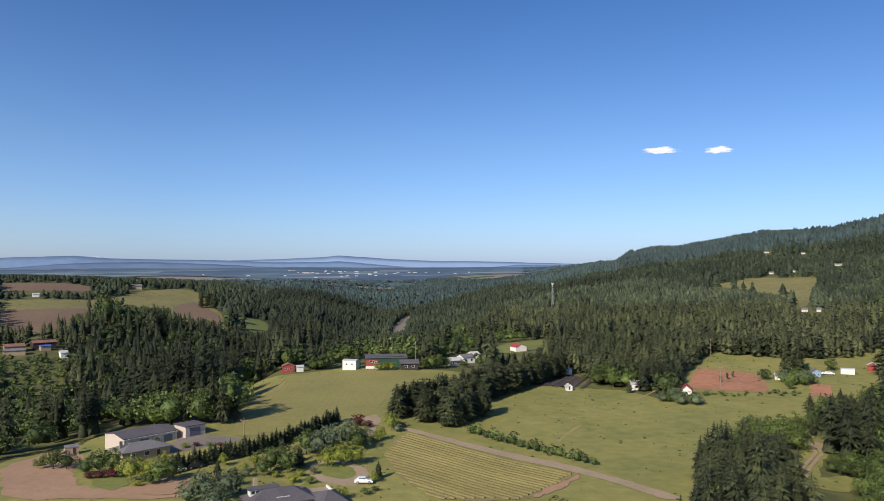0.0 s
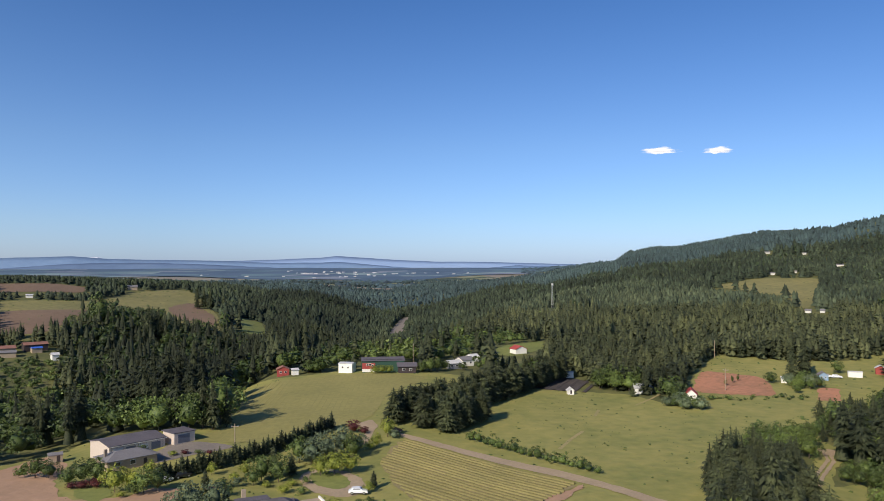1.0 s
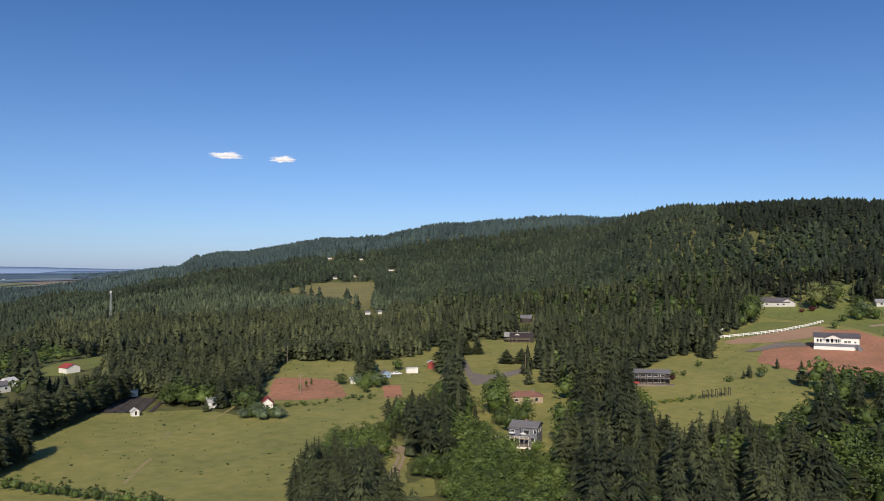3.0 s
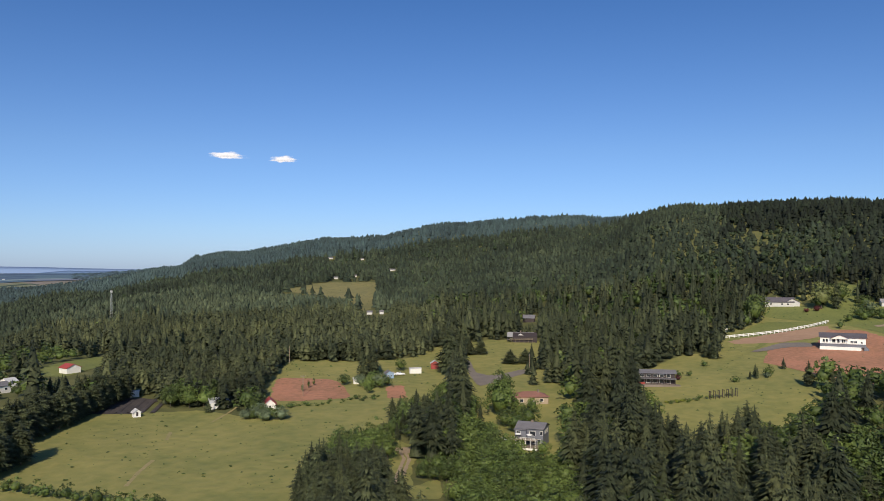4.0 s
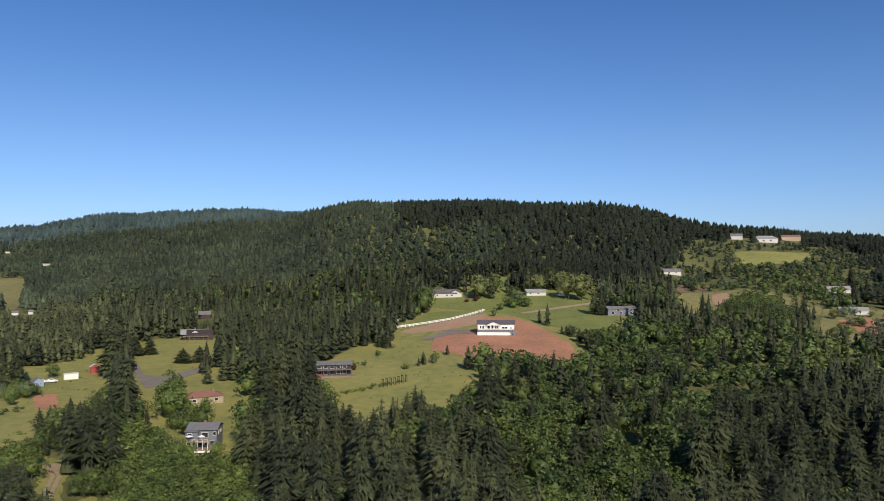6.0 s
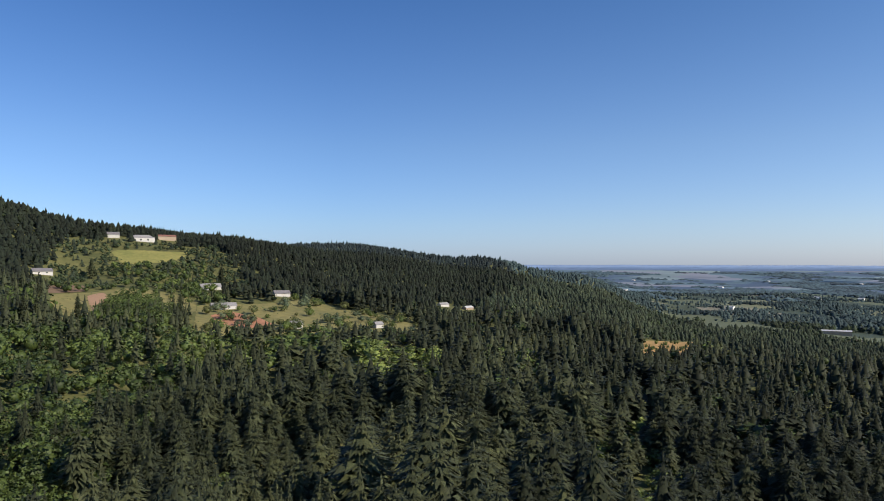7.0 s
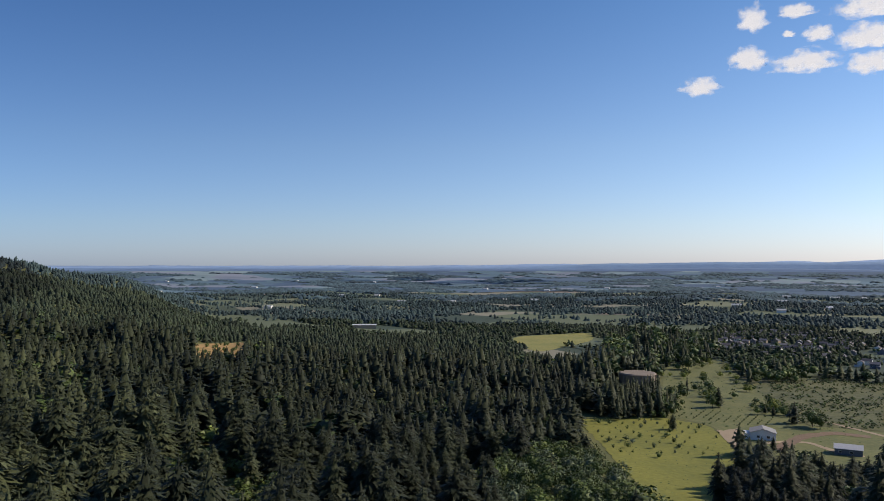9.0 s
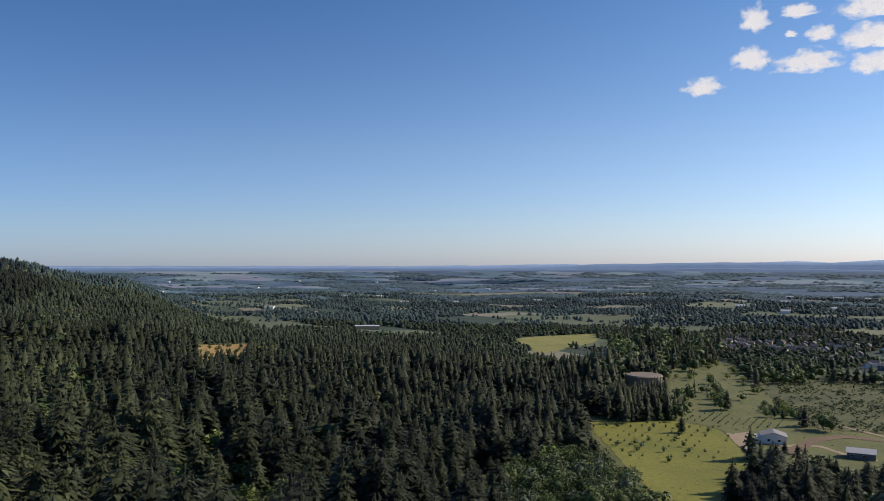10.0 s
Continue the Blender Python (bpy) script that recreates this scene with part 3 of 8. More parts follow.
COVER = {
    "near_grass": (GRASS, 0.12, "dry green grass round the fields and drives"),
    "homestead": (GRASS, 0.30, "mown grass of the homestead between drives and garden beds"),
    "pasture": (GRASS, 0.34, "wide green pasture with faint worn paths"),
    "vineyard": (VINE_GRASS, 0.55, "dry straw-coloured ground between vineyard rows"),
    "upper_vineyard": (SLOPE_VINES, 0.55, "gently sloping vineyard ground with pale dry grass"),
    "brown_field": (TAN_FIELD, 0.58, "bare brown field beside the farm shop"),
    "driveway_loop": (GRAVEL, 0.62, "gravel turning loop of the house drive"),
    "lawn_loop": (LAWN, 0.80, "small round lawn inside the drive loop"),
    "lawn_shop": (LAWN, 0.70, "small curved lawn with a stone edge"),
    "shop_yard": (ASPHALT, 0.62, "paved yard before the farm shop"),
    "farm_track": (GRAVEL, 0.64, "pale dirt farm track along the vineyard"),
    "drive_up": (GRAVEL, 0.66, "pale gravel drive between the trees"),
    "bare_corner": (TAN_FIELD, 0.70, "bare sandy corner at the vineyard's end"),
    "garden_plot": (DARK_SOIL, 0.55, "dark tilled garden plot in rows"),
    "dirt_field": (RED_SOIL, 0.60, "bare red soil field"),
    "grass_strip": (GRASS, 0.62, "green grass strip behind the red field"),
    "dirt_small": (RED_SOIL, 0.60, "small patch of bare red soil"),
    "hill_field": (DRY_GRASS, 0.7, "dry yellow-green hill field among woods"),
    "valley_green": (LAWN, 0.6, "bright green field behind the windbreak"),
    "road_valley": (ASPHALT, 0.9, "grey highway running down the valley"),
    "left_meadow": (DRY_GRASS, 0.8, "brown and yellow hillside meadow"),
    "left_plough": (PLOUGH, 0.9, "ploughed reddish brown hilltop field"),
    "left_scrub": (SCRUB, 0.7, "rough brushy slope below the hill farm"),
    "gap_green": (LAWN, 0.8, "green opening in the hillside woods"),
    "clear_strip": (GRASS, 0.32, "grass between the small houses and red fields"),
    "road_corner": (ASPHALT, 0.55, "worn grey lane bending between lawns"),
    "meadow_mid": (GRASS, 0.50, "mown meadow below a timber house"),
    "red_roof_yard": (GRASS, 0.40, "dry lawn round a red-roofed house"),
    "deck_yard": (GRASS, 0.42, "lawn round a grey house with a deck"),
    "track_low": (GRASS, 0.42, "grassy clearing with a two-wheel track"),
    "corner_lawn": (GRASS, 0.48, "lawn beside the bending lane"),
    "lot_grass": (GRASS, 0.52, "new grass round the graded lot"),
    "meadow_dark": (GRASS, 0.40, "green hillside meadow below a dark house"),
    "dirt_lot": (RED_SOIL, 0.60, "graded red soil lot round a new house"),
    "lot_road": (TAN_FIELD, 0.56, "bare brown earth road up to the new house"),
    "fence_lawn": (LAWN, 0.50, "sloping lawn above a white fence"),
    "lawn_up": (LAWN, 0.46, "lawns and drive of the upper houses"),
    "fields_right": (DRY_GRASS, 0.5, "dry yellow fields on the hillside"),
    "field_top": (GRASS, 0.6, "grass round houses near the hilltop"),
    "field_low": (DRY_GRASS, 0.5, "sunlit dry slope with small houses"),
    "orchard": (BRIGHT_GRASS, 0.5, "bright yellow-green grass of a young orchard"),
    "slope_south": (SOUTH_GRASS, 0.42, "green slope with scattered shrubs"),
    "brush_south": (SCRUB, 0.58, "rough brushy pasture with dark shrubs"),
    "lawn_south": (SOUTH_GRASS, 0.62, "mown grass with a curving drive"),
    "orange_bank": (ORANGE_SOIL, 0.9, "orange cleared bank above the woods"),
    "green_far": (GRASS, 0.9, "pale green field beyond the woods"),
}
for key, (material, up, label) in COVER.items():
    drape("field_" + key if material not in (GRAVEL, ASPHALT) else "road_" + key, AREAS[key], material, 0.05 + up * 0.22, label, step=4.5 if abs(AREAS[key][0][1]) < 600 else 14.0, edge=0.25 if material in (GRAVEL, ASPHALT, LAWN) else 0.8)


drape("field_hillside_grass", [(225, 142), (266, 122), (334, 122), (400, 95), (446, 95), (503, 86), (618, 124), (630, 198), (572, 240), (512, 230), (462, 230), (434, 221), (405, 204), (379, 218), (323, 212), (262, 168)], GRASS, 0.06, "rough grass of the hillside clearing", step=5)
drape("field_lane_grass", [(164, 276), (188, 310), (240, 366), (284, 323), (328, 340), (366, 335), (384, 306), (336, 268), (312, 252), (306, 238), (298, 226), (228, 178), (203, 161), (190, 159), (182, 166), (200, 206), (180, 232)], GRASS, 0.06, "rough grass between the lane and the small houses", step=5)

# ---- plants ----
def conifer_mesh(seed, whorls, per, width=0.18, fingers=1, foot=0.0, full=0.0):
    """Unit-high conifer: whorls of short, slightly drooping boughs, each of a few fingers, round a dark heart."""
    rs = np.random.RandomState(seed)
    v, f = [], []
    taper = rs.uniform(0.52, 0.74) - full
    lean = rs.uniform(0.82, 1.2, 9)

    def reach(u):
        return width * (1 - u) ** taper * (0.75 + 0.25 * min(1, u / 0.3))

    for u0, u1 in ((0.02, 0.72), (0.42, 0.97)):
        b = len(v)
        off = rs.uniform(0, 6)
        for i in range(5):
            r = reach(u0) * 0.55 * rs.uniform(0.8, 1.15)
            v.append((r * math.cos(off + i * 1.257), r * math.sin(off + i * 1.257), 0.06 + 0.94 * u0))
        v.append((0, 0, 0.06 + 0.94 * u1))
        f += [(b + i, b + (i + 1) % 5, b + 5) for i in range(5)]
    for k in range(whorls):
        u = min(0.985, foot + (1 - foot) * ((k + rs.uniform(0.2, 0.8)) / whorls) ** 0.9)
        n = max(3, int(round(per * (0.38 + 0.62 * (1 - u)))))
        ring, off = rs.uniform(0.8, 1.12), rs.uniform(0, 6.28)
        for i in range(n):
            t = off + (i + rs.uniform(-0.32, 0.32)) * math.tau / n
            full = reach(u) * ring * lean[int(t * 1.43) % 9] * rs.uniform(0.8, 1.18) + 0.007
            z = 0.06 + 0.94 * u + rs.uniform(-0.35, 0.35) / whorls
            wide = (math.tau / n) * 0.36
            for j in range(fingers):
                side = 0.0 if fingers == 1 else 2 * j / (fingers - 1) - 1
                a = t + side * wide + rs.uniform(-0.1, 0.1)
                rr = full * (1 - 0.16 * abs(side)) * rs.uniform(0.86, 1.08)
                r0 = full * rs.uniform(0.26, 0.5 + 0.1 * (fingers > 3))
                half = full * (0.40, 0.30, 0.22, 0.17, 0.125)[fingers - 1] * rs.uniform(0.75, 1.25)
                c, s = math.cos(a), math.sin(a)
                tilt = rs.uniform(-0.45, 0.45) * half
                zi, zo = z + full * rs.uniform(0.03, 0.2), z - rr * rs.uniform(0.0, 0.34)
                b = len(v)
                v += [(c * r0 - s * half, s * r0 + c * half, zi + tilt), (c * rr, s * rr, zo), (c * r0 + s * half, s * r0 - c * half, zi - tilt)]
                f.append((b, b + 1, b + 2))
    b = len(v)
    v += [(0.012, 0, 0.94), (-0.006, 0.01, 0.94), (-0.006, -0.01, 0.94), (0, 0, 1.02)]
    f += [(b, b + 1, b + 3), (b + 1, b + 2, b + 3), (b + 2, b, b + 3)]
    return np.array(v), np.array(f)


def far_conifer_mesh(seed, tiers, sides, width=0.19):
    """A cheaper conifer of ragged stacked skirts."""
    rs = np.random.RandomState(seed)
    v, f = [], []
    for t in range(tiers):
        u = t / tiers
        z0, z1 = 0.08 + 0.86 * u - 0.02, min(1.0, 0.08 + 0.86 * u + 1.55 / tiers)
        b = len(v)
        for i in range(sides):
            r = width * (1 - u) ** 0.65 * (rs.uniform(0.95, 1.25) if i % 2 else rs.uniform(0.5, 0.75))
            a = i * math.tau / sides + rs.uniform(-0.2, 0.2) + t
            v.append((r * math.cos(a), r * math.sin(a), z0 + rs.uniform(-0.03, 0.03)))
        v.append((0, 0, z1))
        f += [(b + i, b + (i + 1) % sides, b + sides) for i in range(sides)]
    return np.array(v), np.array(f)


ICO = (1 + 5 ** 0.5) / 2
ICO_V = np.array([(-1, ICO, 0), (1, ICO, 0), (-1, -ICO, 0), (1, -ICO, 0), (0, -1, ICO), (0, 1, ICO), (0, -1, -ICO), (0, 1, -ICO), (ICO, 0, -1), (ICO, 0, 1), (-ICO, 0, -1), (-ICO, 0, 1)]) / 1.902
ICO_F = np.array([(0, 11, 5), (0, 5, 1), (0, 1, 7), (0, 7, 10), (0, 10, 11), (1, 5, 9), (5, 11, 4), (11, 10, 2), (10, 7, 6), (7, 1, 8),
                  (3, 9, 4), (3, 4, 2), (3, 2, 6), (3, 6, 8), (3, 8, 9), (4, 9, 5), (2, 4, 11), (6, 2, 10), (8, 6, 7), (9, 8, 1)])


def broadleaf_mesh(seed, lumps, sprigs, width=0.42, base=0.16, size=0.03):
    """Unit-high crown: loose leaf sprays gathered in uneven billows, with hollows between and a small dense heart."""
    rs = np.random.RandomState(seed)
    mid, tall = base + (1 - base) * 0.42, (1 - base) * 0.58
    v = [ICO_V * rs.uniform(0.5, 0.85, (12, 1)) * np.array((width, width, tall)) * 0.86 + (0, 0, mid)]
    f = [ICO_F]
    q = max(1, sprigs // lumps)
    turn = rs.uniform(0, 6.28)
    for i in range(lumps):
        h = 1 - 1.45 * (i + 0.5) / lumps
        a = turn + i * 2.399 + rs.uniform(-0.5, 0.5)
        flat = math.sqrt(max(0, 1 - h * h))
        k = rs.uniform(0.45, 0.8)
        c = np.array((flat * math.cos(a) * width * k, flat * math.sin(a) * width * k, mid + h * tall * k))
        r = width * rs.uniform(0.34, 0.56) * (1.0 if lumps > 5 else 1.2)
        out = c - np.array((0, 0, mid - 0.1))
        out = out / (np.linalg.norm(out) + 1e-9)
        e = rs.normal(size=(q, 3)) + out * 0.9 + np.array((0, 0, 0.3))
        e /= np.linalg.norm(e, axis=1)[:, None]
        p = c + e * r * np.array((1, 1, 0.85)) * rs.uniform(0.5, 1.12, (q, 1))
        g = e + rs.normal(size=(q, 3)) * 0.6
        g /= np.linalg.norm(g, axis=1)[:, None]
        t = np.cross(g, rs.normal(size=(q, 3)))
        t /= np.linalg.norm(t, axis=1)[:, None] + 1e-9
        s = np.cross(g, t)
        w = size * rs.uniform(0.6, 1.4, (q, 1))
        v.append(np.stack([p - t * w, p + s * w * 1.5, p + t * w], 1).reshape(-1, 3))
        f.append(np.arange(3 * q).reshape(-1, 3) + 12 + 3 * q * i)
    return np.concatenate(v), np.concatenate(f)


def strew(name, meshes, places, material, label, category):
    """Many plants as one object of stuff. places: rows of x, y, z, height, girth, turn, tone."""
    rs = np.random.RandomState(len(places))
    pick = rs.randint(0, len(meshes), len(places))
    vs, fs, ts, n = [], [], [], 0
    for k, (v, f) in enumerate(meshes):
        p = places[pick == k]
        if not len(p):
            continue
        c, s = np.cos(p[:, 5])[:, None], np.sin(p[:, 5])[:, None]
        h, g = p[:, 3][:, None], (p[:, 3] * p[:, 4])[:, None]
        x = p[:, 0][:, None] + (v[:, 0] * c - v[:, 1] * s) * g
        y = p[:, 1][:, None] + (v[:, 0] * s + v[:, 1] * c) * g
        z = p[:, 2][:, None] + v[:, 2] * h
        vs.append(np.stack([x, y, z], -1).reshape(-1, 3))
        fs.append((f[None] + (np.arange(len(p)) * len(v))[:, None, None] + n).reshape(-1, 3))
        ts.append(np.repeat(p[:, 6], len(v)))
        n += len(p) * len(v)
    if not vs:
        return None
    ob = mesh_ob(name, np.concatenate(vs), np.concatenate(fs), material, np.concatenate(ts))
    return tagged(ob, label, category, "", "stuff")


CONIFER_NEAR = [conifer_mesh(10 + i, 14, 9, 0.195 + 0.014 * i, 5, 0.26) for i in range(6)]
CONIFER_MID = [conifer_mesh(30 + i, 9, 6, 0.21 + 0.015 * i, 2) for i in range(5)]
CONIFER_SMALL = [conifer_mesh(40 + i, 6, 5, 0.22 + 0.015 * i, 1) for i in range(5)]
PLANTED_MID = [conifer_mesh(130 + i, 9, 7, 0.27 + 0.015 * i, 2, full=0.2) for i in range(5)]
PLANTED_SMALL = [conifer_mesh(140 + i, 6, 6, 0.28 + 0.015 * i, 1, full=0.2) for i in range(5)]
CONIFER_FAR = [far_conifer_mesh(50 + i, 4, 5, 0.24 + 0.02 * i) for i in range(4)]
CONIFER_LEAST = [far_conifer_mesh(55 + i, 3, 5, 0.28) for i in range(3)]
BROAD_NEAR = [broadleaf_mesh(60 + i, 11, 330, 0.42 + 0.02 * i, size=0.042) for i in range(4)]
BROAD_MID = [broadleaf_mesh(70 + i, 7, 98, 0.43, size=0.066) for i in range(4)]
BROAD_SMALL = [broadleaf_mesh(75 + i, 5, 35, 0.43, size=0.095) for i in range(4)]
BROAD_FAR = [broadleaf_mesh(80 + i, 3, 12, 0.42, size=0.14) for i in range(3)]
BROAD_LEAST = [broadleaf_mesh(85 + i, 1, 6, 0.42, size=0.16) for i in range(3)]
GROVE_FAR = [far_conifer_mesh(95 + i, 2, 5, 0.6) for i in range(4)]


def sown(r0, r1, az0, az1, gap, seed):
    """Jittered places of a ring sector."""
    rs = np.random.RandomState(seed)
    a0, a1 = radians(az0), radians(az1)
    xs, ys = [], []
    r = r0
    while r < r1:
        k = max(1, int((a1 - a0) * r / gap))
        a = a0 + (np.arange(k) + rs.uniform(0, 1) + rs.uniform(-0.5, 0.5, k)) * (a1 - a0) / k
        q = r + rs.uniform(-0.6, 0.6, k) * gap
        xs.append(q * np.sin(a)), ys.append(q * np.cos(a))
        r += gap
    return np.concatenate(xs), np.concatenate(ys)


# Stands that stand out of the mixed woods: outline, share of broadleaved trees, tone (leaf colour plus painted slope
# shade and sunlight), height against the rest
STANDS = (
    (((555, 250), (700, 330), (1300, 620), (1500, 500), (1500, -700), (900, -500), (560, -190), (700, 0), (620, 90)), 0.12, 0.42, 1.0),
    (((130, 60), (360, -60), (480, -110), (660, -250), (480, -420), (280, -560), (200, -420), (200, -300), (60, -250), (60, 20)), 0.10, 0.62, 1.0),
    (((-160, 200), (-20, 205), (2, 262), (-22, 300), (-57, 400), (-110, 430)), 0.7, 0.75, 0.95),
    (((-106, 480), (-101, 640), (-55, 640), (2, 567), (14, 300), (-30, 290), (-70, 420)), 0.5, 0.58, 1.1),
    (((9, 355), (30, 420), (135, 732), (196, 574), (167, 440), (110, 345)), 0.80, 1.1, 0.7),
    (((14, 430), (-20, 640), (50, 1300), (170, 1150), (120, 740)), 0.12, 0.66, 1.1),
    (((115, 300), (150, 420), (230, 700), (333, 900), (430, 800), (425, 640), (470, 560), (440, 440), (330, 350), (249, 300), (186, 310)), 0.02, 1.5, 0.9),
    (((283, 129), (335, 128), (358, 94), (470, 60), (500, -10), (400, -10), (357, 2), (320, 30), (209, 36), (180, 70), (200, 84), (241, 108)), 0.86, 0.68, 1.0),
    (((237, 185), (260, 160), (240, 115), (194, 84), (180, 70), (120, 90), (143, 118), (180, 150)), 0.10, 1.15, 1.0),
    (((320, 30), (382, -14), (430, -90), (360, -110), (238, -60), (150, -60), (130, 60), (209, 34)), 0.06, 0.92, 1.0),
    (((200, 165), (338, 270), (430, 300), (460, 240), (380, 215), (322, 212), (265, 168), (232, 145), (190, 146)), 0.14, 1.0, 1.05),
    (((250, -80), (455, -191), (476, -243), (366, -188), (276, -165), (230, -102), (190, -80), (170, -20), (248, -18), (300, -60)), 0.14, 1.12, 1.0),
    (((241, 199), (272, 215), (275, 197), (215, 160), (200, 166)), 0.85, 1.1, 0.8),
    (((675, 369), (759, 342), (780, 252), (646, 209), (605, 273), (615, 328)), 0.55, 0.85, 0.9),
    (((640, 72), (870, 66), (890, -90), (700, -90), (650, -45)), 0.88, 0.85, 0.62),
    (((440, 70), (500, -20), (480, -100), (440, -90), (400, 0)), 0.8, 1.15, 0.9),
    (((110, 150), (135, 168), (165, 176), (196, 196), (225, 200), (200, 163), (182, 146), (156, 126), (130, 105), (100, 110)), 1.0, 1.15, 0.62),
    (((55, -100), (150, -165), (122, -238), (95, -240), (40, -220)), 1.0, 1.5, 0.5),
    (((300, 118), (338, 150), (352, 154), (376, 138), (404, 120), (470, 95), (470, 60), (358, 80), (325, 98)), 0.96, 0.85, 1.05),
    (((470, -96), (456, -132), (442, -150), (350, -115), (355, -92), (406, -84)), 0.9, 1.5, 0.8),
    (((280, -150), (300, -195), (239, -165), (185, -116), (198, -90), (240, -120)), 0.6, 1.35, 0.75),
    (((190, -262), (172, -318), (150, -310), (118, -257), (112, -225), (140, -180), (165, -190)), 0.92, 1.2, 0.7),
)


def stands(x, y):
    """Share of broadleaved trees, tone with its painted slope light, and height for each place."""
    share = 0.20 + 0.34 * woods_noise(x + 200, y - 90) - 0.12 * (np.hypot(x, y) > 800) + 0.4 * plain_cover(x, y)
    tone, high = np.ones(len(x)), np.ones(len(x))
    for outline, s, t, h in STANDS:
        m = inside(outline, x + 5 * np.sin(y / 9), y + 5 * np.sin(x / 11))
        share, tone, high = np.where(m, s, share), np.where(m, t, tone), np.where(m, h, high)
    return share, tone, high


def planted(x, y):
    """1 in the even-aged conifer plantations of the north-east slope."""
    az, r = bearing(x, y), np.hypot(x, y)
    return np.clip((az - 14) / 3, 0, 1) * np.clip((46 - az) / 4, 0, 1) * np.clip((r - 300) / 40, 0, 1) * np.clip((1000 - r) / 200, 0, 1) * (woods_noise(x * 0.8 + 60, y * 0.8 - 20) > -0.28)


SPOTS = []  # places that stay clear of woods: x, y, radius
NEAR_EYE, EAST_EYE, SOUTH_EYE = (2.0, 8.0), (10.0, 28.0), (40.0, 35.0)


def headroom(x, y):
    """How high a tree may grow at each place before it hides a clearing or house that lies behind it."""
    lim = np.full(len(x), 99.0)
    gz = land(x, y)
    goals = [(np.array(p, float), k) for k, p in AREAS.items() if k not in ("near_grass", "homestead", "brown_field")]
    goals += [(np.array([(sx + r * math.cos(t), sy + r * math.sin(t)) for t in np.arange(0, 6.28, 0.5)]), "") for sx, sy, r in SPOTS]
    for p, key in goals:
        c = p.mean(0)
        az = float(bearing(c[0], c[1]))
        eye = NEAR_EYE if az < 38 else EAST_EYE if az < 100 else SOUTH_EYE
        q = np.roll(p, -1, axis=0)
        e = np.concatenate([p + (q - p) * t for t in np.linspace(0, 1, 25)]) - eye
        ea, er = np.degrees(np.arctan2(e[:, 0], e[:, 1])), np.hypot(e[:, 0], e[:, 1])
        ta, tr = np.degrees(np.arctan2(x - eye[0], y - eye[1])), np.hypot(x - eye[0], y - eye[1])
        lo, hi = ea.min(), ea.max()
        if hi - lo > 180:
            continue
        k = max(2, int((hi - lo) / 0.5))
        b = np.clip(((ea - lo) / (hi - lo) * k).astype(int), 0, k - 1)
        near, far = np.full(k, 1e9), np.zeros(k)
        np.minimum.at(near, b, er), np.maximum.at(far, b, er)
        part_ = LOW_EDGE.get(key, 0.12)
        goal = near + (far - near) * part_
        m = (ta > lo) & (ta < hi)
        i = np.clip(((ta - lo) / (hi - lo) * k).astype(int), 0, k - 1)
        m &= tr < near[i] + 0.5 * (far[i] - near[i]) * 0
        g = np.where(goal < 1e8, goal, 1000.0)[i]
        gx, gy = eye[0] + g * np.sin(np.radians(ta)), eye[1] + g * np.cos(np.radians(ta))
        line = 51 + (land(gx, gy) + 1 - 51) * tr / g - gz
        lim = np.where(m, np.minimum(lim, line), lim)
    return lim


LOW_EDGE = dict.fromkeys(("clear_strip", "road_corner", "red_roof_yard", "deck_yard", "meadow_dark", "dirt_lot", "slope_south", "lawn_south", "green_far", "pasture"), 0.35)
LOW_EDGE.update(orchard=0.04, orange_bank=0.75, deck_yard=0.6, red_roof_yard=0.6, dirt_lot=0.38, fields_right=0.65, field_top=0.5, field_low=0.45, left_meadow=0.3, hill_field=0.05, meadow_mid=0.3)


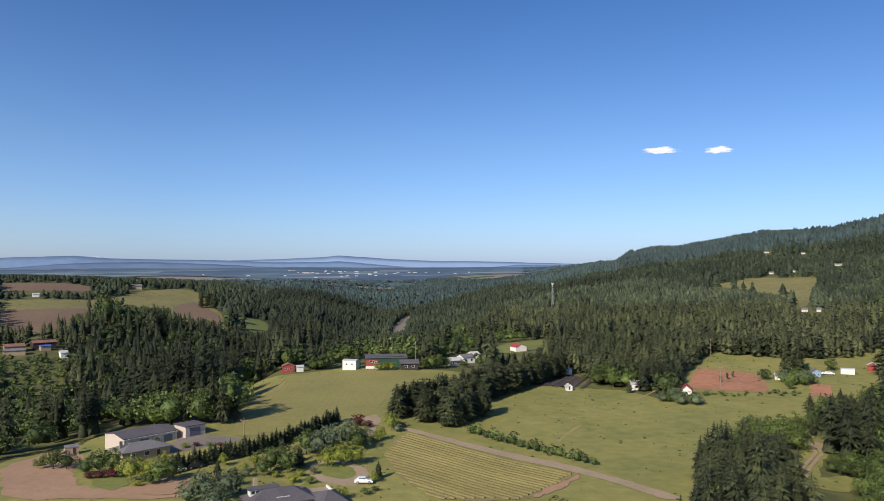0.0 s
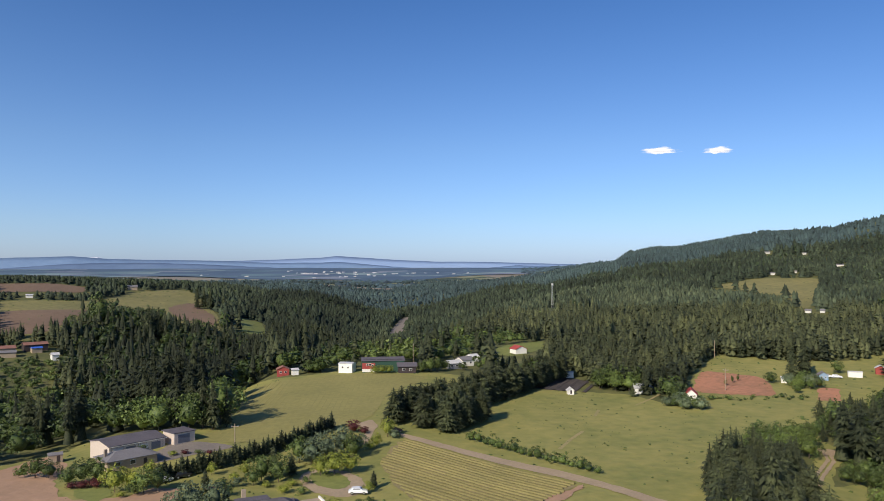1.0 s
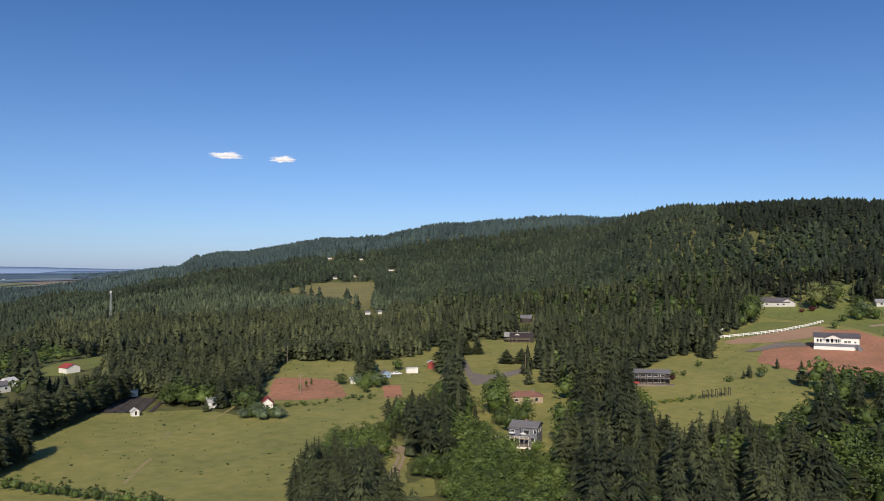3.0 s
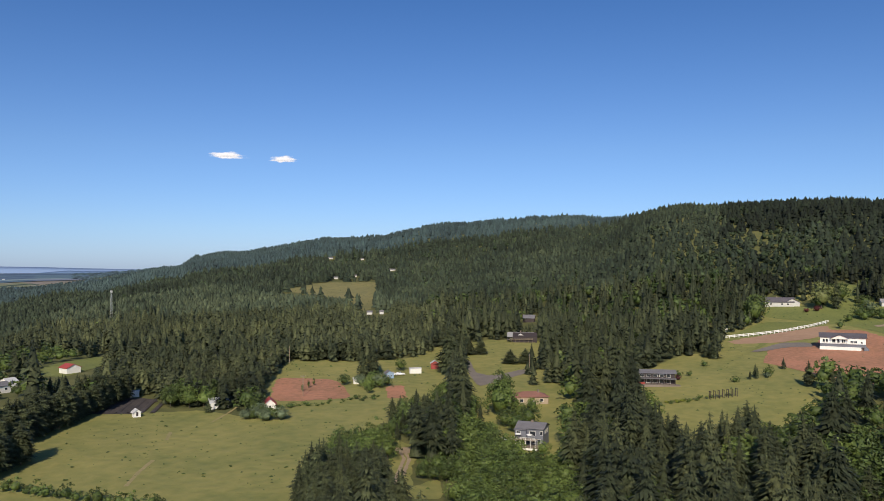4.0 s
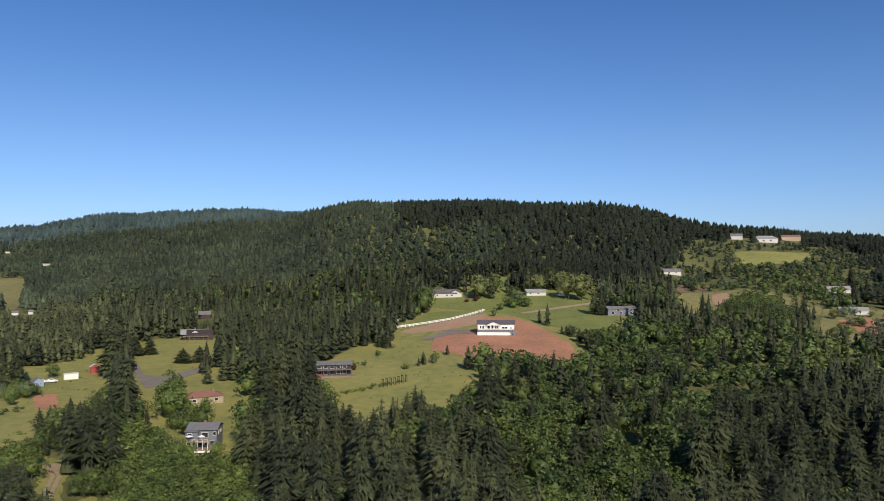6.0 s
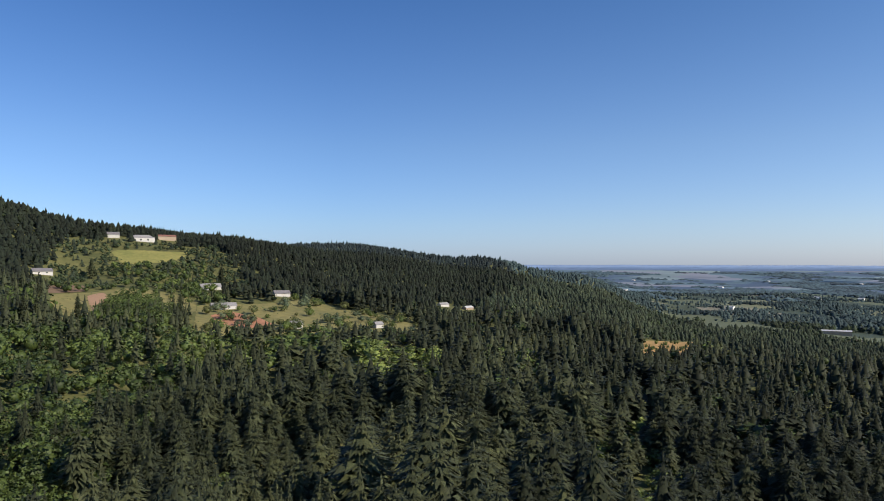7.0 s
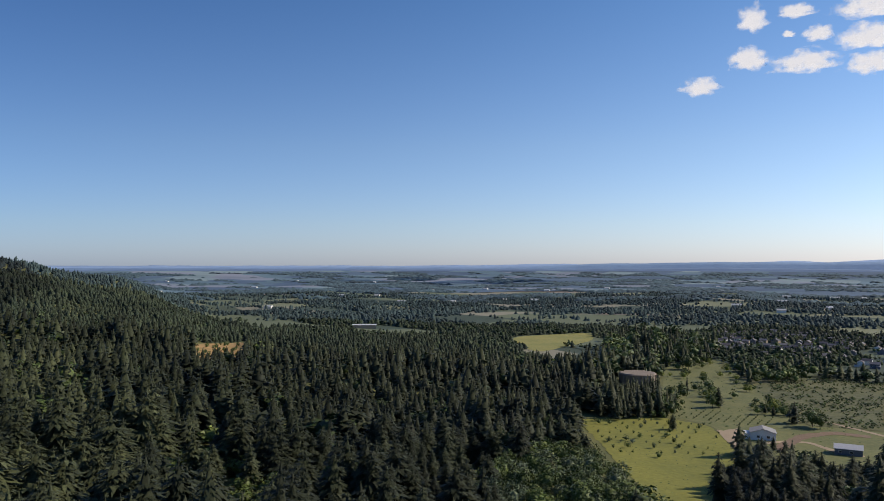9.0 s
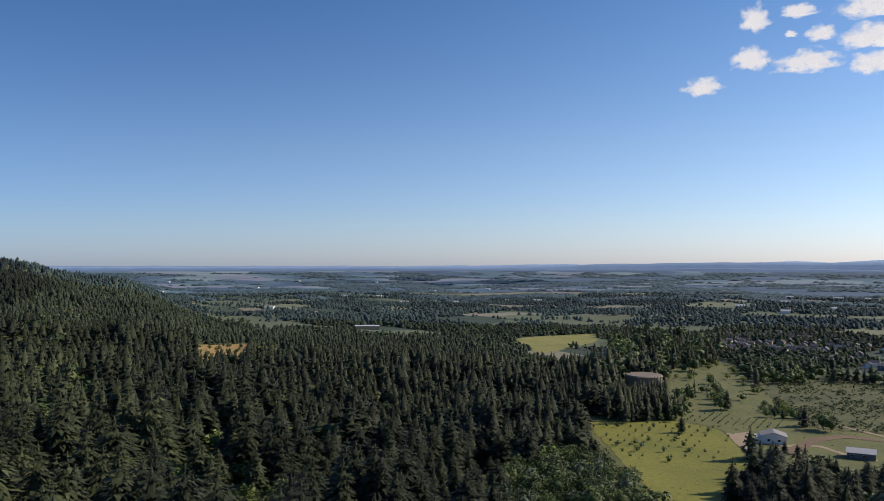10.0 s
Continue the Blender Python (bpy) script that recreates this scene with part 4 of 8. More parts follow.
def tree_rows(x, y, lo, hi, seed, girth=(0.95, 1.4)):
    rs = np.random.RandomState(seed)
    n = len(x)
    az, r = bearing(x, y), np.hypot(x, y)
    _, own, high = stands(x, y)
    # the stand's factor also puts backlit shade and sunlit slopes into the colour
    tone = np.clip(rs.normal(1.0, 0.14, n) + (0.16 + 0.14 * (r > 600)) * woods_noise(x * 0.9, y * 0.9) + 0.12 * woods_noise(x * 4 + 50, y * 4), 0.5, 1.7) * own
    grown = 1.0 + 0.3 * woods_noise(x * 1.6 - 40, y * 1.6 + 70) + 0.2 * woods_noise(x * 3.1, y * 3.1)
    tall = (lo + (hi - lo) * rs.beta(1.8, 1.6, n)) * grown * high
    low, rows_ = plain_cover(x, y), planted(x, y)
    tall = tall * (1 - 0.25 * low)
    tall = tall + rows_ * (rs.uniform(9.5, 12.5, n) + 1.5 * woods_noise(x * 0.8, y * 0.8) - tall)
    room = headroom(x, y) * rs.uniform(0.72, 1.04, n)
    tall = np.minimum(tall, room)
    # the woods of the north stay low enough to leave the far valley in sight
    dip = np.interp(az, [-30, -14, -4, 2, 8, 12, 16, 20, 24], [-0.012, -0.014, -0.022, -0.030, -0.035, -0.035, -0.026, -0.016, 0.3])
    dip = np.where(r > 1300, np.maximum(dip, -0.022), dip)
    tall = np.where((r > 450) & (az > -32) & (az < 24), np.minimum(tall, 51 + dip * r * rs.uniform(0.9, 1.15, n) - land(x, y)), tall)
    p = np.column_stack([x, y, land(x, y) - 0.3, tall, rs.uniform(*girth, n) * np.clip((18 / np.maximum(tall, 5)) ** 0.4, 0.9, 1.5), rs.uniform(0, 6.28, n), tone])
    south = (az > 96) & (r < 680)
    p[:, 3] *= np.where((az > 96) & (r >= 680) & (low < 0.5), 0.84, 1.0)
    lift = np.clip(1.1 + 0.42 * woods_noise(x * 2.3 + 11, y * 2.3) + rs.normal(0, 0.12, n), 0.7, 1.5)
    p[:, 4] *= np.where(south, 1.3, 1.0)
    p[:, 3] = np.where(south, np.minimum(p[:, 3] * lift, np.maximum(room, 4.6)), p[:, 3])
    p[:, 4] *= (1 + 0.12 * rows_ + 0.3 * low) * np.where((r < 480) & (rows_ < 0.5), 1.12, 1.0)
    return p[tall > 4.5]


# ---- far hills ----
def far_range(name, r, az0, az1, material, height, rough, seed, label):
    """A long far ridge seen edge-on, with a sloping near side."""
    rs = np.random.RandomState(seed)
    az = np.arange(az0, az1, 0.25)
    h = np.array([height(a) for a in az]) + np.convolve(rs.uniform(-1, 1, len(az)), np.ones(5) / 5, "same") * rough
    a = np.radians(az)
    rows = [np.column_stack([q * np.sin(a), q * np.cos(a), z]) for q, z in ((r - 260, h * 0 - 30), (r - 90, h * 0.7), (r, h), (r + 60, h * 0 - 30))]
    n = len(az)
    v = np.concatenate(rows)
    f = np.array([(j * n + i, j * n + i + 1, (j + 1) * n + i + 1, (j + 1) * n + i) for j in range(3) for i in range(n - 1)])
    return tagged(mesh_ob(name, v, f, material, smooth=True), label, "hills", "", "structure")


def bump_at(a, c, w, h):
    return h * math.exp(-((a - c) / w) ** 2)


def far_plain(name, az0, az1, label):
    """The farthest fields, a ring laid on the ground, with haze painted into its colour."""
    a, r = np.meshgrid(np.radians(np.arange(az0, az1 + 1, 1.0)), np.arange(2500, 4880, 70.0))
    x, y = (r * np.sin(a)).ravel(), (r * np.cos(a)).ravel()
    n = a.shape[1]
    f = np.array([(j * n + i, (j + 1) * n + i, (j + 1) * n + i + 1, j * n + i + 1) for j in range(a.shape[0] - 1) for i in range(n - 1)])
    tagged(mesh_ob(name, np.column_stack([x, y, land(x, y) + 1.5]), f[:, ::-1], PLAIN_HAZE, smooth=True), label, "plain", "", "structure")


far_plain("backdrop_plain_north", -30, 24, "far valley floor, coloured for blue haze")
far_plain("backdrop_plain_south", 118, 215, "far fields of the great plain, coloured for blue haze")
NORTH = (-30, -16, -11.8, -9.5, -6.5, -2.6, 1.5, 5.2, 6.3, 7.4, 10.5, 14, 16.7, 19.8, 23, 34)


def skyline(*heights):
    return lambda a: float(np.interp(a, NORTH, heights))


far_range("backdrop_hills_near", 4500, -30, 34, HAZE_HILL_NEAR, skyline(30, 22, 46, 50, 52, 40, 24, 12, 8, 4, -4, -8, -4, 12, 24, 24), 3, 1, "wooded hills beyond the valley, coloured for blue haze")
far_range("backdrop_hills_mid", 4700, -30, 34, HAZE_HILL_MID, skyline(66, 76, 88, 74, 68, 64, 52, 53, 58, 52, 28, 14, 16, 36, 30, 30), 2, 2, "long hills on the horizon, coloured for blue haze")
far_range("backdrop_hills_far", 4830, -30, 34, HAZE_HILL_FAR, skyline(60, 60, 60, 58, 58, 60, 70, 84, 94, 88, 70, 58, 58, 52, 44, 40), 2, 3, "mountains on the horizon, coloured for pale blue haze")
far_range("backdrop_hills_south_near", 4600, 112, 215, HAZE_HILL_NEAR, lambda a: 14 + bump_at(a, 168, 7, 8), 3, 4, "flat farmland on the horizon, coloured for blue haze")
far_range("backdrop_hills_south", 4760, 112, 215, HAZE_HILL_MID, lambda a: 22 + bump_at(a, 160, 5, 20) + bump_at(a, 168, 6, 26) + bump_at(a, 180, 9, 34), 3, 5, "low hills on the southern horizon, coloured for blue haze")
far_range("backdrop_hills_south_far", 4850, 112, 215, HAZE_HILL_FAR, lambda a: 34 + bump_at(a, 156, 5, 10) + bump_at(a, 172, 3, 26) + bump_at(a, 178, 3, 30) + bump_at(a, 190, 8, 40), 4, 6, "far mountains on the southern horizon, coloured for pale haze")


def far_peak():
    bm = bmesh.new()
    a = radians(-10.3)
    c = (4860 * math.sin(a), 4860 * math.cos(a))
    rs = random.Random(4)
    ring = [bm.verts.new((c[0] + (90 + rs.uniform(-15, 15)) * math.cos(t * 0.524), c[1] + 60 * math.sin(t * 0.524), 60)) for t in range(12)]
    mid = [bm.verts.new((c[0] + (32 + rs.uniform(-6, 6)) * math.cos(t * 0.524), c[1] + 20 * math.sin(t * 0.524), 80 + rs.uniform(-3, 3))) for t in range(12)]
    top = bm.verts.new((c[0], c[1], 86))
    for i in range(12):
        k = (i + 1) % 12
        bm.faces.new((ring[i], ring[k], mid[k], mid[i])), bm.faces.new((mid[i], mid[k], top))
    me = bpy.data.meshes.new("backdrop_peak")
    bm.to_mesh(me), bm.free()
    me.materials.append(HAZE_SNOW)
    tagged(new("backdrop_peak", me), "snow-capped far mountain on the horizon, coloured for haze", "mountain", "", "structure")


far_peak()


# ---- clouds ----
def glowing_cloud_material():
    m = bpy.data.materials.new("cloud")
    m.use_nodes = True
    n, l = m.node_tree.nodes, m.node_tree.links
    b = n["Principled BSDF"]
    b.inputs["Base Color"].default_value, b.inputs["Roughness"].default_value = (0.9, 0.9, 0.92, 1), 1.0
    b.inputs["Specular IOR Level"].default_value = 0.0
    geo, no, at = n.new("ShaderNodeNewGeometry"), n.new("ShaderNodeTexNoise"), n.new("ShaderNodeAttribute")
    at.attribute_name = "depth"
    no.inputs["Scale"].default_value, no.inputs["Detail"].default_value, no.inputs["Roughness"].default_value = 0.020, 8, 0.56
    l.new(geo.outputs["Position"], no.inputs["Vector"])
    add, ra = n.new("ShaderNodeMath"), n.new("ShaderNodeMapRange")
    add.operation = "ADD"
    l.new(no.outputs["Fac"], add.inputs[0]), l.new(at.outputs["Fac"], add.inputs[1])
    ra.inputs["From Min"].default_value, ra.inputs["From Max"].default_value = 0.66, 1.16
    ra.interpolation_type = "SMOOTHSTEP"
    l.new(add.outputs[0], ra.inputs["Value"])
    gl, cl, lit, mx = n.new("ShaderNodeEmission"), n.new("ShaderNodeBsdfTransparent"), n.new("ShaderNodeMixShader"), n.new("ShaderNodeMixShader")
    # added white glow stands in for sunlight scattered through the cloud
    gl.inputs["Color"].default_value, gl.inputs["Strength"].default_value = (1.0, 0.96, 0.97, 1), 1.0
    lit.inputs["Fac"].default_value = 0.8
    l.new(b.outputs[0], lit.inputs[1]), l.new(gl.outputs[0], lit.inputs[2])
    l.new(ra.outputs[0], mx.inputs["Fac"]), l.new(cl.outputs[0], mx.inputs[1]), l.new(lit.outputs[0], mx.inputs[2])
    l.new(mx.outputs[0], n["Material Output"].inputs["Surface"])
    return m


GLOW_CLOUD = glowing_cloud_material()


def cloud(az, el, wide, tall, seed, dist=4400):
    """A flat-based wisp that thins out to its rim; wide and tall in degrees."""
    rs = np.random.RandomState(seed)
    u = dist * math.pi / 180
    a, e = radians(az), radians(el)
    c = np.array((dist * math.cos(e) * math.sin(a), dist * math.cos(e) * math.cos(a), 51 + dist * math.sin(e)))
    right, up, away = np.array((math.cos(a), -math.sin(a), 0)), np.array((0, 0, 1.0)), np.array((math.sin(a), math.cos(a), 0))
    n, m = 40, 20
    t, p = np.meshgrid(np.arange(n) * math.tau / n, np.linspace(0.02, math.pi - 0.02, m))
    x, y, z = (np.sin(p) * np.cos(t)).ravel(), (np.sin(p) * np.sin(t)).ravel(), np.cos(p).ravel()
    k = rs.uniform(0, 6, 6)
    lump = 1 + 0.13 * np.sin(5 * t.ravel() + k[0] + 2 * z) + 0.10 * np.sin(9 * t.ravel() + k[1]) * np.sin(5 * z + k[2])
    depth = (1 - np.hypot(x, y) ** 1.5) * 0.62 + 0.06
    y = np.where(y < 0, y * 0.6, y)
    q = c + right * (x * lump * wide * u * 0.56)[:, None] + up * (y * lump * tall * u * 0.62)[:, None] + away * (z * wide * u * 0.2)[:, None]
    f = np.array([(j * n + i, j * n + (i + 1) % n, (j + 1) * n + (i + 1) % n, (j + 1) * n + i) for j in range(m - 1) for i in range(n)])
    ob = mesh_ob("cloud", q, f, GLOW_CLOUD, smooth=True)
    at = ob.data.attributes.new("depth", "FLOAT", "POINT")
    at.data.foreach_set("value", depth.astype(np.float32))
    return tagged(ob, "small white fair-weather cloud in the blue sky", "cloud", "clouds", "structure")


cloud(30.05, 8.0, 2.6, 0.5, 1)
cloud(33.97, 7.85, 2.0, 0.54, 2)
for _i, (_az, _el, _w, _h) in enumerate(((166.4, 12.3, 2.8, 1.6), (169.6, 13.9, 2.6, 1.9), (173.1, 13.4, 4.8, 1.7), (177.3, 12.9, 3.6, 1.7), (177.2, 14.6, 4.4, 2.0),
                                         (174.1, 15.2, 1.9, 1.2), (169.9, 16.5, 2.0, 2.2), (172.7, 16.8, 2.4, 1.1), (177.2, 16.5, 4.6, 1.8), (172.2, 15.4, 0.9, 0.5))):
    cloud(_az, _el, _w, _h, 20 + _i)


# ---- single trees ----
def trunk_mesh(name, height, r, material):
    bm = bmesh.new()
    rod(bm, (0, 0, -0.6), (0, 0, height * 0.55), r, r * 0.6, 7)
    rod(bm, (0, 0, height * 0.55), (0.02 * height, 0, height * 0.93), r * 0.6, r * 0.12, 6)
    rs = random.Random(int(height * 10))
    for i in range(3):
        a, z = rs.uniform(0, 6.28), height * rs.uniform(0.3, 0.7)
        rod(bm, (0, 0, z), (math.cos(a) * height * 0.16, math.sin(a) * height * 0.16, z + height * 0.12), r * 0.35, r * 0.1, 4)
    me = bpy.data.meshes.new(name)
    bm.to_mesh(me), bm.free()
    me.materials.append(material)
    return me


def crown_mesh(name, shape, material):
    v, f = shape
    ob = mesh_ob(name, v, f, material)
    me = ob.data
    bpy.data.objects.remove(ob)
    return me


UNIT_TRUNK = trunk_mesh("trunk", 1.0, 0.022, BARK)
FULL_CONIFER = [crown_mesh("crown", conifer_mesh(430 + i, 17, 11, 0.20 + 0.012 * i, 5, full=0.22), NEEDLE_OB) for i in range(4)]
FINE_CONIFER = [crown_mesh("crown", conifer_mesh(400 + i, 19, 10, 0.185 + 0.014 * i, 5), NEEDLE_OB) for i in range(6)]
FINE_BROAD = [crown_mesh("crown", broadleaf_mesh(420 + i, 13, 680, 0.42 + 0.03 * i, 0.06, 0.033), LEAF_OB) for i in range(4)]
LIME_BROAD = [crown_mesh("crown", broadleaf_mesh(440 + i, 14, 660, 0.52, 0.06, 0.036), LEAF_LIME) for i in range(2)]
RED_BROAD = [crown_mesh("crown", broadleaf_mesh(450, 12, 500, 0.56, 0.05, 0.04), LEAF_RED)]
GREY_BROAD = [crown_mesh("crown", broadleaf_mesh(460 + i, 12, 560, 0.48, 0.05, 0.034), LEAF_GREY) for i in range(2)]
OLIVE_BROAD = [crown_mesh("crown", broadleaf_mesh(465 + i, 14, 760, 0.46, 0.08, 0.034), LEAF_OLIVE) for i in range(2)]
SHRUB_BROAD = [crown_mesh("crown", broadleaf_mesh(470 + i, 6, 190, 0.56, 0.02, 0.06), LEAF_OB) for i in range(3)]
TUFT = [crown_mesh("crown", broadleaf_mesh(478, 1, 16, 0.5, 0.02, 0.2), LEAF_OB)]
THUJA = [crown_mesh("crown", conifer_mesh(480 + i, 14, 8, 0.20, 2), NEEDLE_OB) for i in range(2)]
_tree_seed = random.Random(77)


def tree(name, x, y, height, crowns, label, girth=1.0, group="", category="tree"):
    """One tree or shrub: a stem and a crown."""
    r = _tree_seed
    if name in ("shrub", "grass_tuft", "vine_bush", "broom_shrub", "street_tree", "orchard_tree", "young_tree"):
        ob = new(name, r.choice(crowns))
        ob.matrix_world = pose(x, y, float(land(x, y)) + 0.1, 0, 0, r.uniform(0, 360)) @ Matrix.Diagonal((height * girth, height * girth, height, 1))
        return tagged(ob, label, category, group)
    ob = thing(name, x, y, float(land(x, y)) + 0.2, r.uniform(0, 360), label, category, group)
    t, c = new("trunk", UNIT_TRUNK), new("crown", r.choice(crowns))
    t.parent = c.parent = ob
    t.scale, c.scale = (height, height, height * 0.92), (height * girth, height * girth, height)
    return ob


# ---- buildings ----
def side_frame(ax, ay, bx, by):
    """Middle, length and turn of a wall that runs from a to b with its face to the right of that way."""
    return (ax + bx) / 2, (ay + by) / 2, math.hypot(bx - ax, by - ay), math.degrees(math.atan2(by - ay, bx - ax))


def window(parent, x, y, z, w, h, face="front"):
    """A framed window on a wall of a house: front at y, or an end at x."""
    f = 0.10
    if face == "front":
        fr = part("window", boxes((x - w / 2 - f, x + w / 2 + f, y - 0.06, y + 0.05, z - f, z), (x - w / 2 - f, x + w / 2 + f, y - 0.06, y + 0.05, z + h, z + h + f),
                                  (x - w / 2 - f, x - w / 2, y - 0.06, y + 0.05, z, z + h), (x + w / 2, x + w / 2 + f, y - 0.06, y + 0.05, z, z + h)), WHITE, parent)
        part("pane", boxes((x - w / 2, x + w / 2, y - 0.03, y + 0.04, z, z + h)), PANE, fr)
    else:
        s = 1 if x > 0 else -1
        o, i = x + s * 0.06, x - s * 0.05
        lo, hi = min(o, i), max(o, i)
        fr = part("window", boxes((lo, hi, y - w / 2 - f, y + w / 2 + f, z - f, z), (lo, hi, y - w / 2 - f, y + w / 2 + f, z + h, z + h + f),
                                  (lo, hi, y - w / 2 - f, y - w / 2, z, z + h), (lo, hi, y + w / 2, y + w / 2 + f, z, z + h)), WHITE, parent)
        o2 = x + s * 0.03
        part("pane", boxes((min(o2, i), max(o2, i), y - w / 2, y + w / 2, z, z + h)), PANE, fr)
    return fr


def gable_block(L, W, H, rise, axis, z0=-1.5):
    """Walls with gables. axis x: the ridge runs along x, at mid depth."""
    bm = bmesh.new()
    p = [(-L / 2, 0), (L / 2, 0), (L / 2, W), (-L / 2, W)]
    lo = [bm.verts.new((*q, z0)) for q in p]
    hi = [bm.verts.new((*q, H)) for q in p]
    for i in (range(4)):
        k = (i + 1) % 4
        bm.faces.new((lo[i], lo[k], hi[k], hi[i]))
    bm.faces.new(lo[::-1])
    if rise > 0:
        if axis == "x":
            a, b = bm.verts.new((-L / 2, W / 2, H + rise)), bm.verts.new((L / 2, W / 2, H + rise))
            bm.faces.new((hi[0], hi[1], b, a)), bm.faces.new((hi[2], hi[3], a, b)), bm.faces.new((hi[1], hi[2], b)), bm.faces.new((hi[3], hi[0], a))
        else:
            a, b = bm.verts.new((0, 0, H + rise)), bm.verts.new((0, W, H + rise))
            bm.faces.new((hi[0], hi[1], a)), bm.faces.new((hi[2], hi[3], b)), bm.faces.new((hi[1], hi[2], b, a)), bm.faces.new((hi[3], hi[0], a, b))
    else:
        bm.faces.new(hi)
    return bm


def gable_roof(L, W, H, rise, axis, over=0.5, thick=0.22, y0=0.0):
    """Two roof slabs with eaves. y0: where the front wall stands."""
    bm = bmesh.new()
    half, run = (W / 2, L / 2) if axis == "x" else (L / 2, W / 2)
    k = rise / half
    drop = k * over
    for s in (-1, 1):
        pts = []
        for u in (-run - over, run + over):
            for v, z in ((s * (half + over), H - drop), (0, H + rise)):
                for t in (0.02, thick):
                    pts.append((u, v + W / 2 + y0, z + t) if axis == "x" else (v, u + W / 2 + y0, z + t))
        q = [bm.verts.new(a) for a in pts]
        for f in ((0, 2, 3, 1), (4, 5, 7, 6), (0, 1, 5, 4), (2, 6, 7, 3), (1, 3, 7, 5), (0, 4, 6, 2)):
            bm.faces.new([q[i] for i in f])
    return bm


def hip_roof(L, W, H, rise, over=0.6, x0=0.0, y0=0.0):
    bm = bmesh.new()
    a, b = L / 2 + over, W / 2 + over
    r = max(0.3, a - b)
    base = [bm.verts.new((x0 + sx * a, y0 + W / 2 + sy * b, H)) for sx, sy in ((-1, -1), (1, -1), (1, 1), (-1, 1))]
    eave = [bm.verts.new((v.co.x, v.co.y, H + 0.2)) for v in base]
    t = [bm.verts.new((x0 - r, y0 + W / 2, H + rise)), bm.verts.new((x0 + r, y0 + W / 2, H + rise))]
    bm.faces.new(base[::-1])
    for i in range(4):
        k = (i + 1) % 4
        bm.faces.new((base[i], base[k], eave[k], eave[i]))
    bm.faces.new((eave[0], eave[1], t[1], t[0])), bm.faces.new((eave[1], eave[2], t[1])), bm.faces.new((eave[2], eave[3], t[0], t[1])), bm.faces.new((eave[3], eave[0], t[0]))
    return bm


def house(ax, ay, bx, by, W, H, rise, wall, roof, label, axis="x", name="house", wins=(), door=None, chimney=None, hip=False, over=0.5, group="", category="house", lift=0.0, roof_label="", ends=(), size=0.85):
    """A house whose front wall is set along a to b, its depth W; size scales all of it to fit the camera's view."""
    x, y, L, turn = side_frame(ax, ay, bx, by)
    z = float(land(x, y)) + 0.5 + lift
    ob = thing(name, x, y, z, turn, label, category, group)
    ob.scale = (size, size, size)
    part("wall", gable_block(L, W, H, 0 if hip else rise, axis), wall, ob)
    part("roof", hip_roof(L, W, H, rise) if hip else gable_roof(L, W, H, rise, axis, over), roof, ob, roof_label)
    for u, v, w, h in wins:
        window(ob, u * L, 0, v, w, h)
    for s, v, zz, w, h in ends:
        window(ob, s * L / 2, v * W, zz, w, h, "end")
    if door is not None:
        part("door", boxes((door * L - 0.5, door * L + 0.5, -0.05, 0.05, 0, 2.05)), DARK_WALL, ob)
    if chimney is not None:
        cx, cy = chimney
        part("chimney", boxes((cx * L - 0.4, cx * L + 0.4, cy * W - 0.4, cy * W + 0.4, H * 0.6, H + rise + 0.9)), WOOD if wall is DARK_WALL else CONCRETE, ob)
    return ob


def deck(parent, x0, x1, y0, y1, z, rail, posts=5, floor=WOOD):
    part("deck", boxes((x0, x1, y0, y1, z - 0.2, z)), floor, parent)
    n = max(2, posts)
    for i in range(n):
        u = x0 + 0.1 + (x1 - x0 - 0.2) * i / (n - 1)
        part("post", boxes((u - 0.08, u + 0.08, y0 + 0.02, y0 + 0.18, -1.5, z - 0.2)), rail, parent)
        part("rail_post", boxes((u - 0.05, u + 0.05, y0 + 0.04, y0 + 0.14, z, z + 0.95)), rail, parent)
    part("railing", boxes((x0, x1, y0 + 0.05, y0 + 0.13, z + 0.9, z + 1.0), (x0, x1, y0 + 0.06, y0 + 0.12, z + 0.45, z + 0.52), (x0, x1, y0 + 0.06, y0 + 0.12, z + 0.12, z + 0.18)), rail, parent)


def keep_clear(x, y, r):
    SPOTS.append((x, y, r))


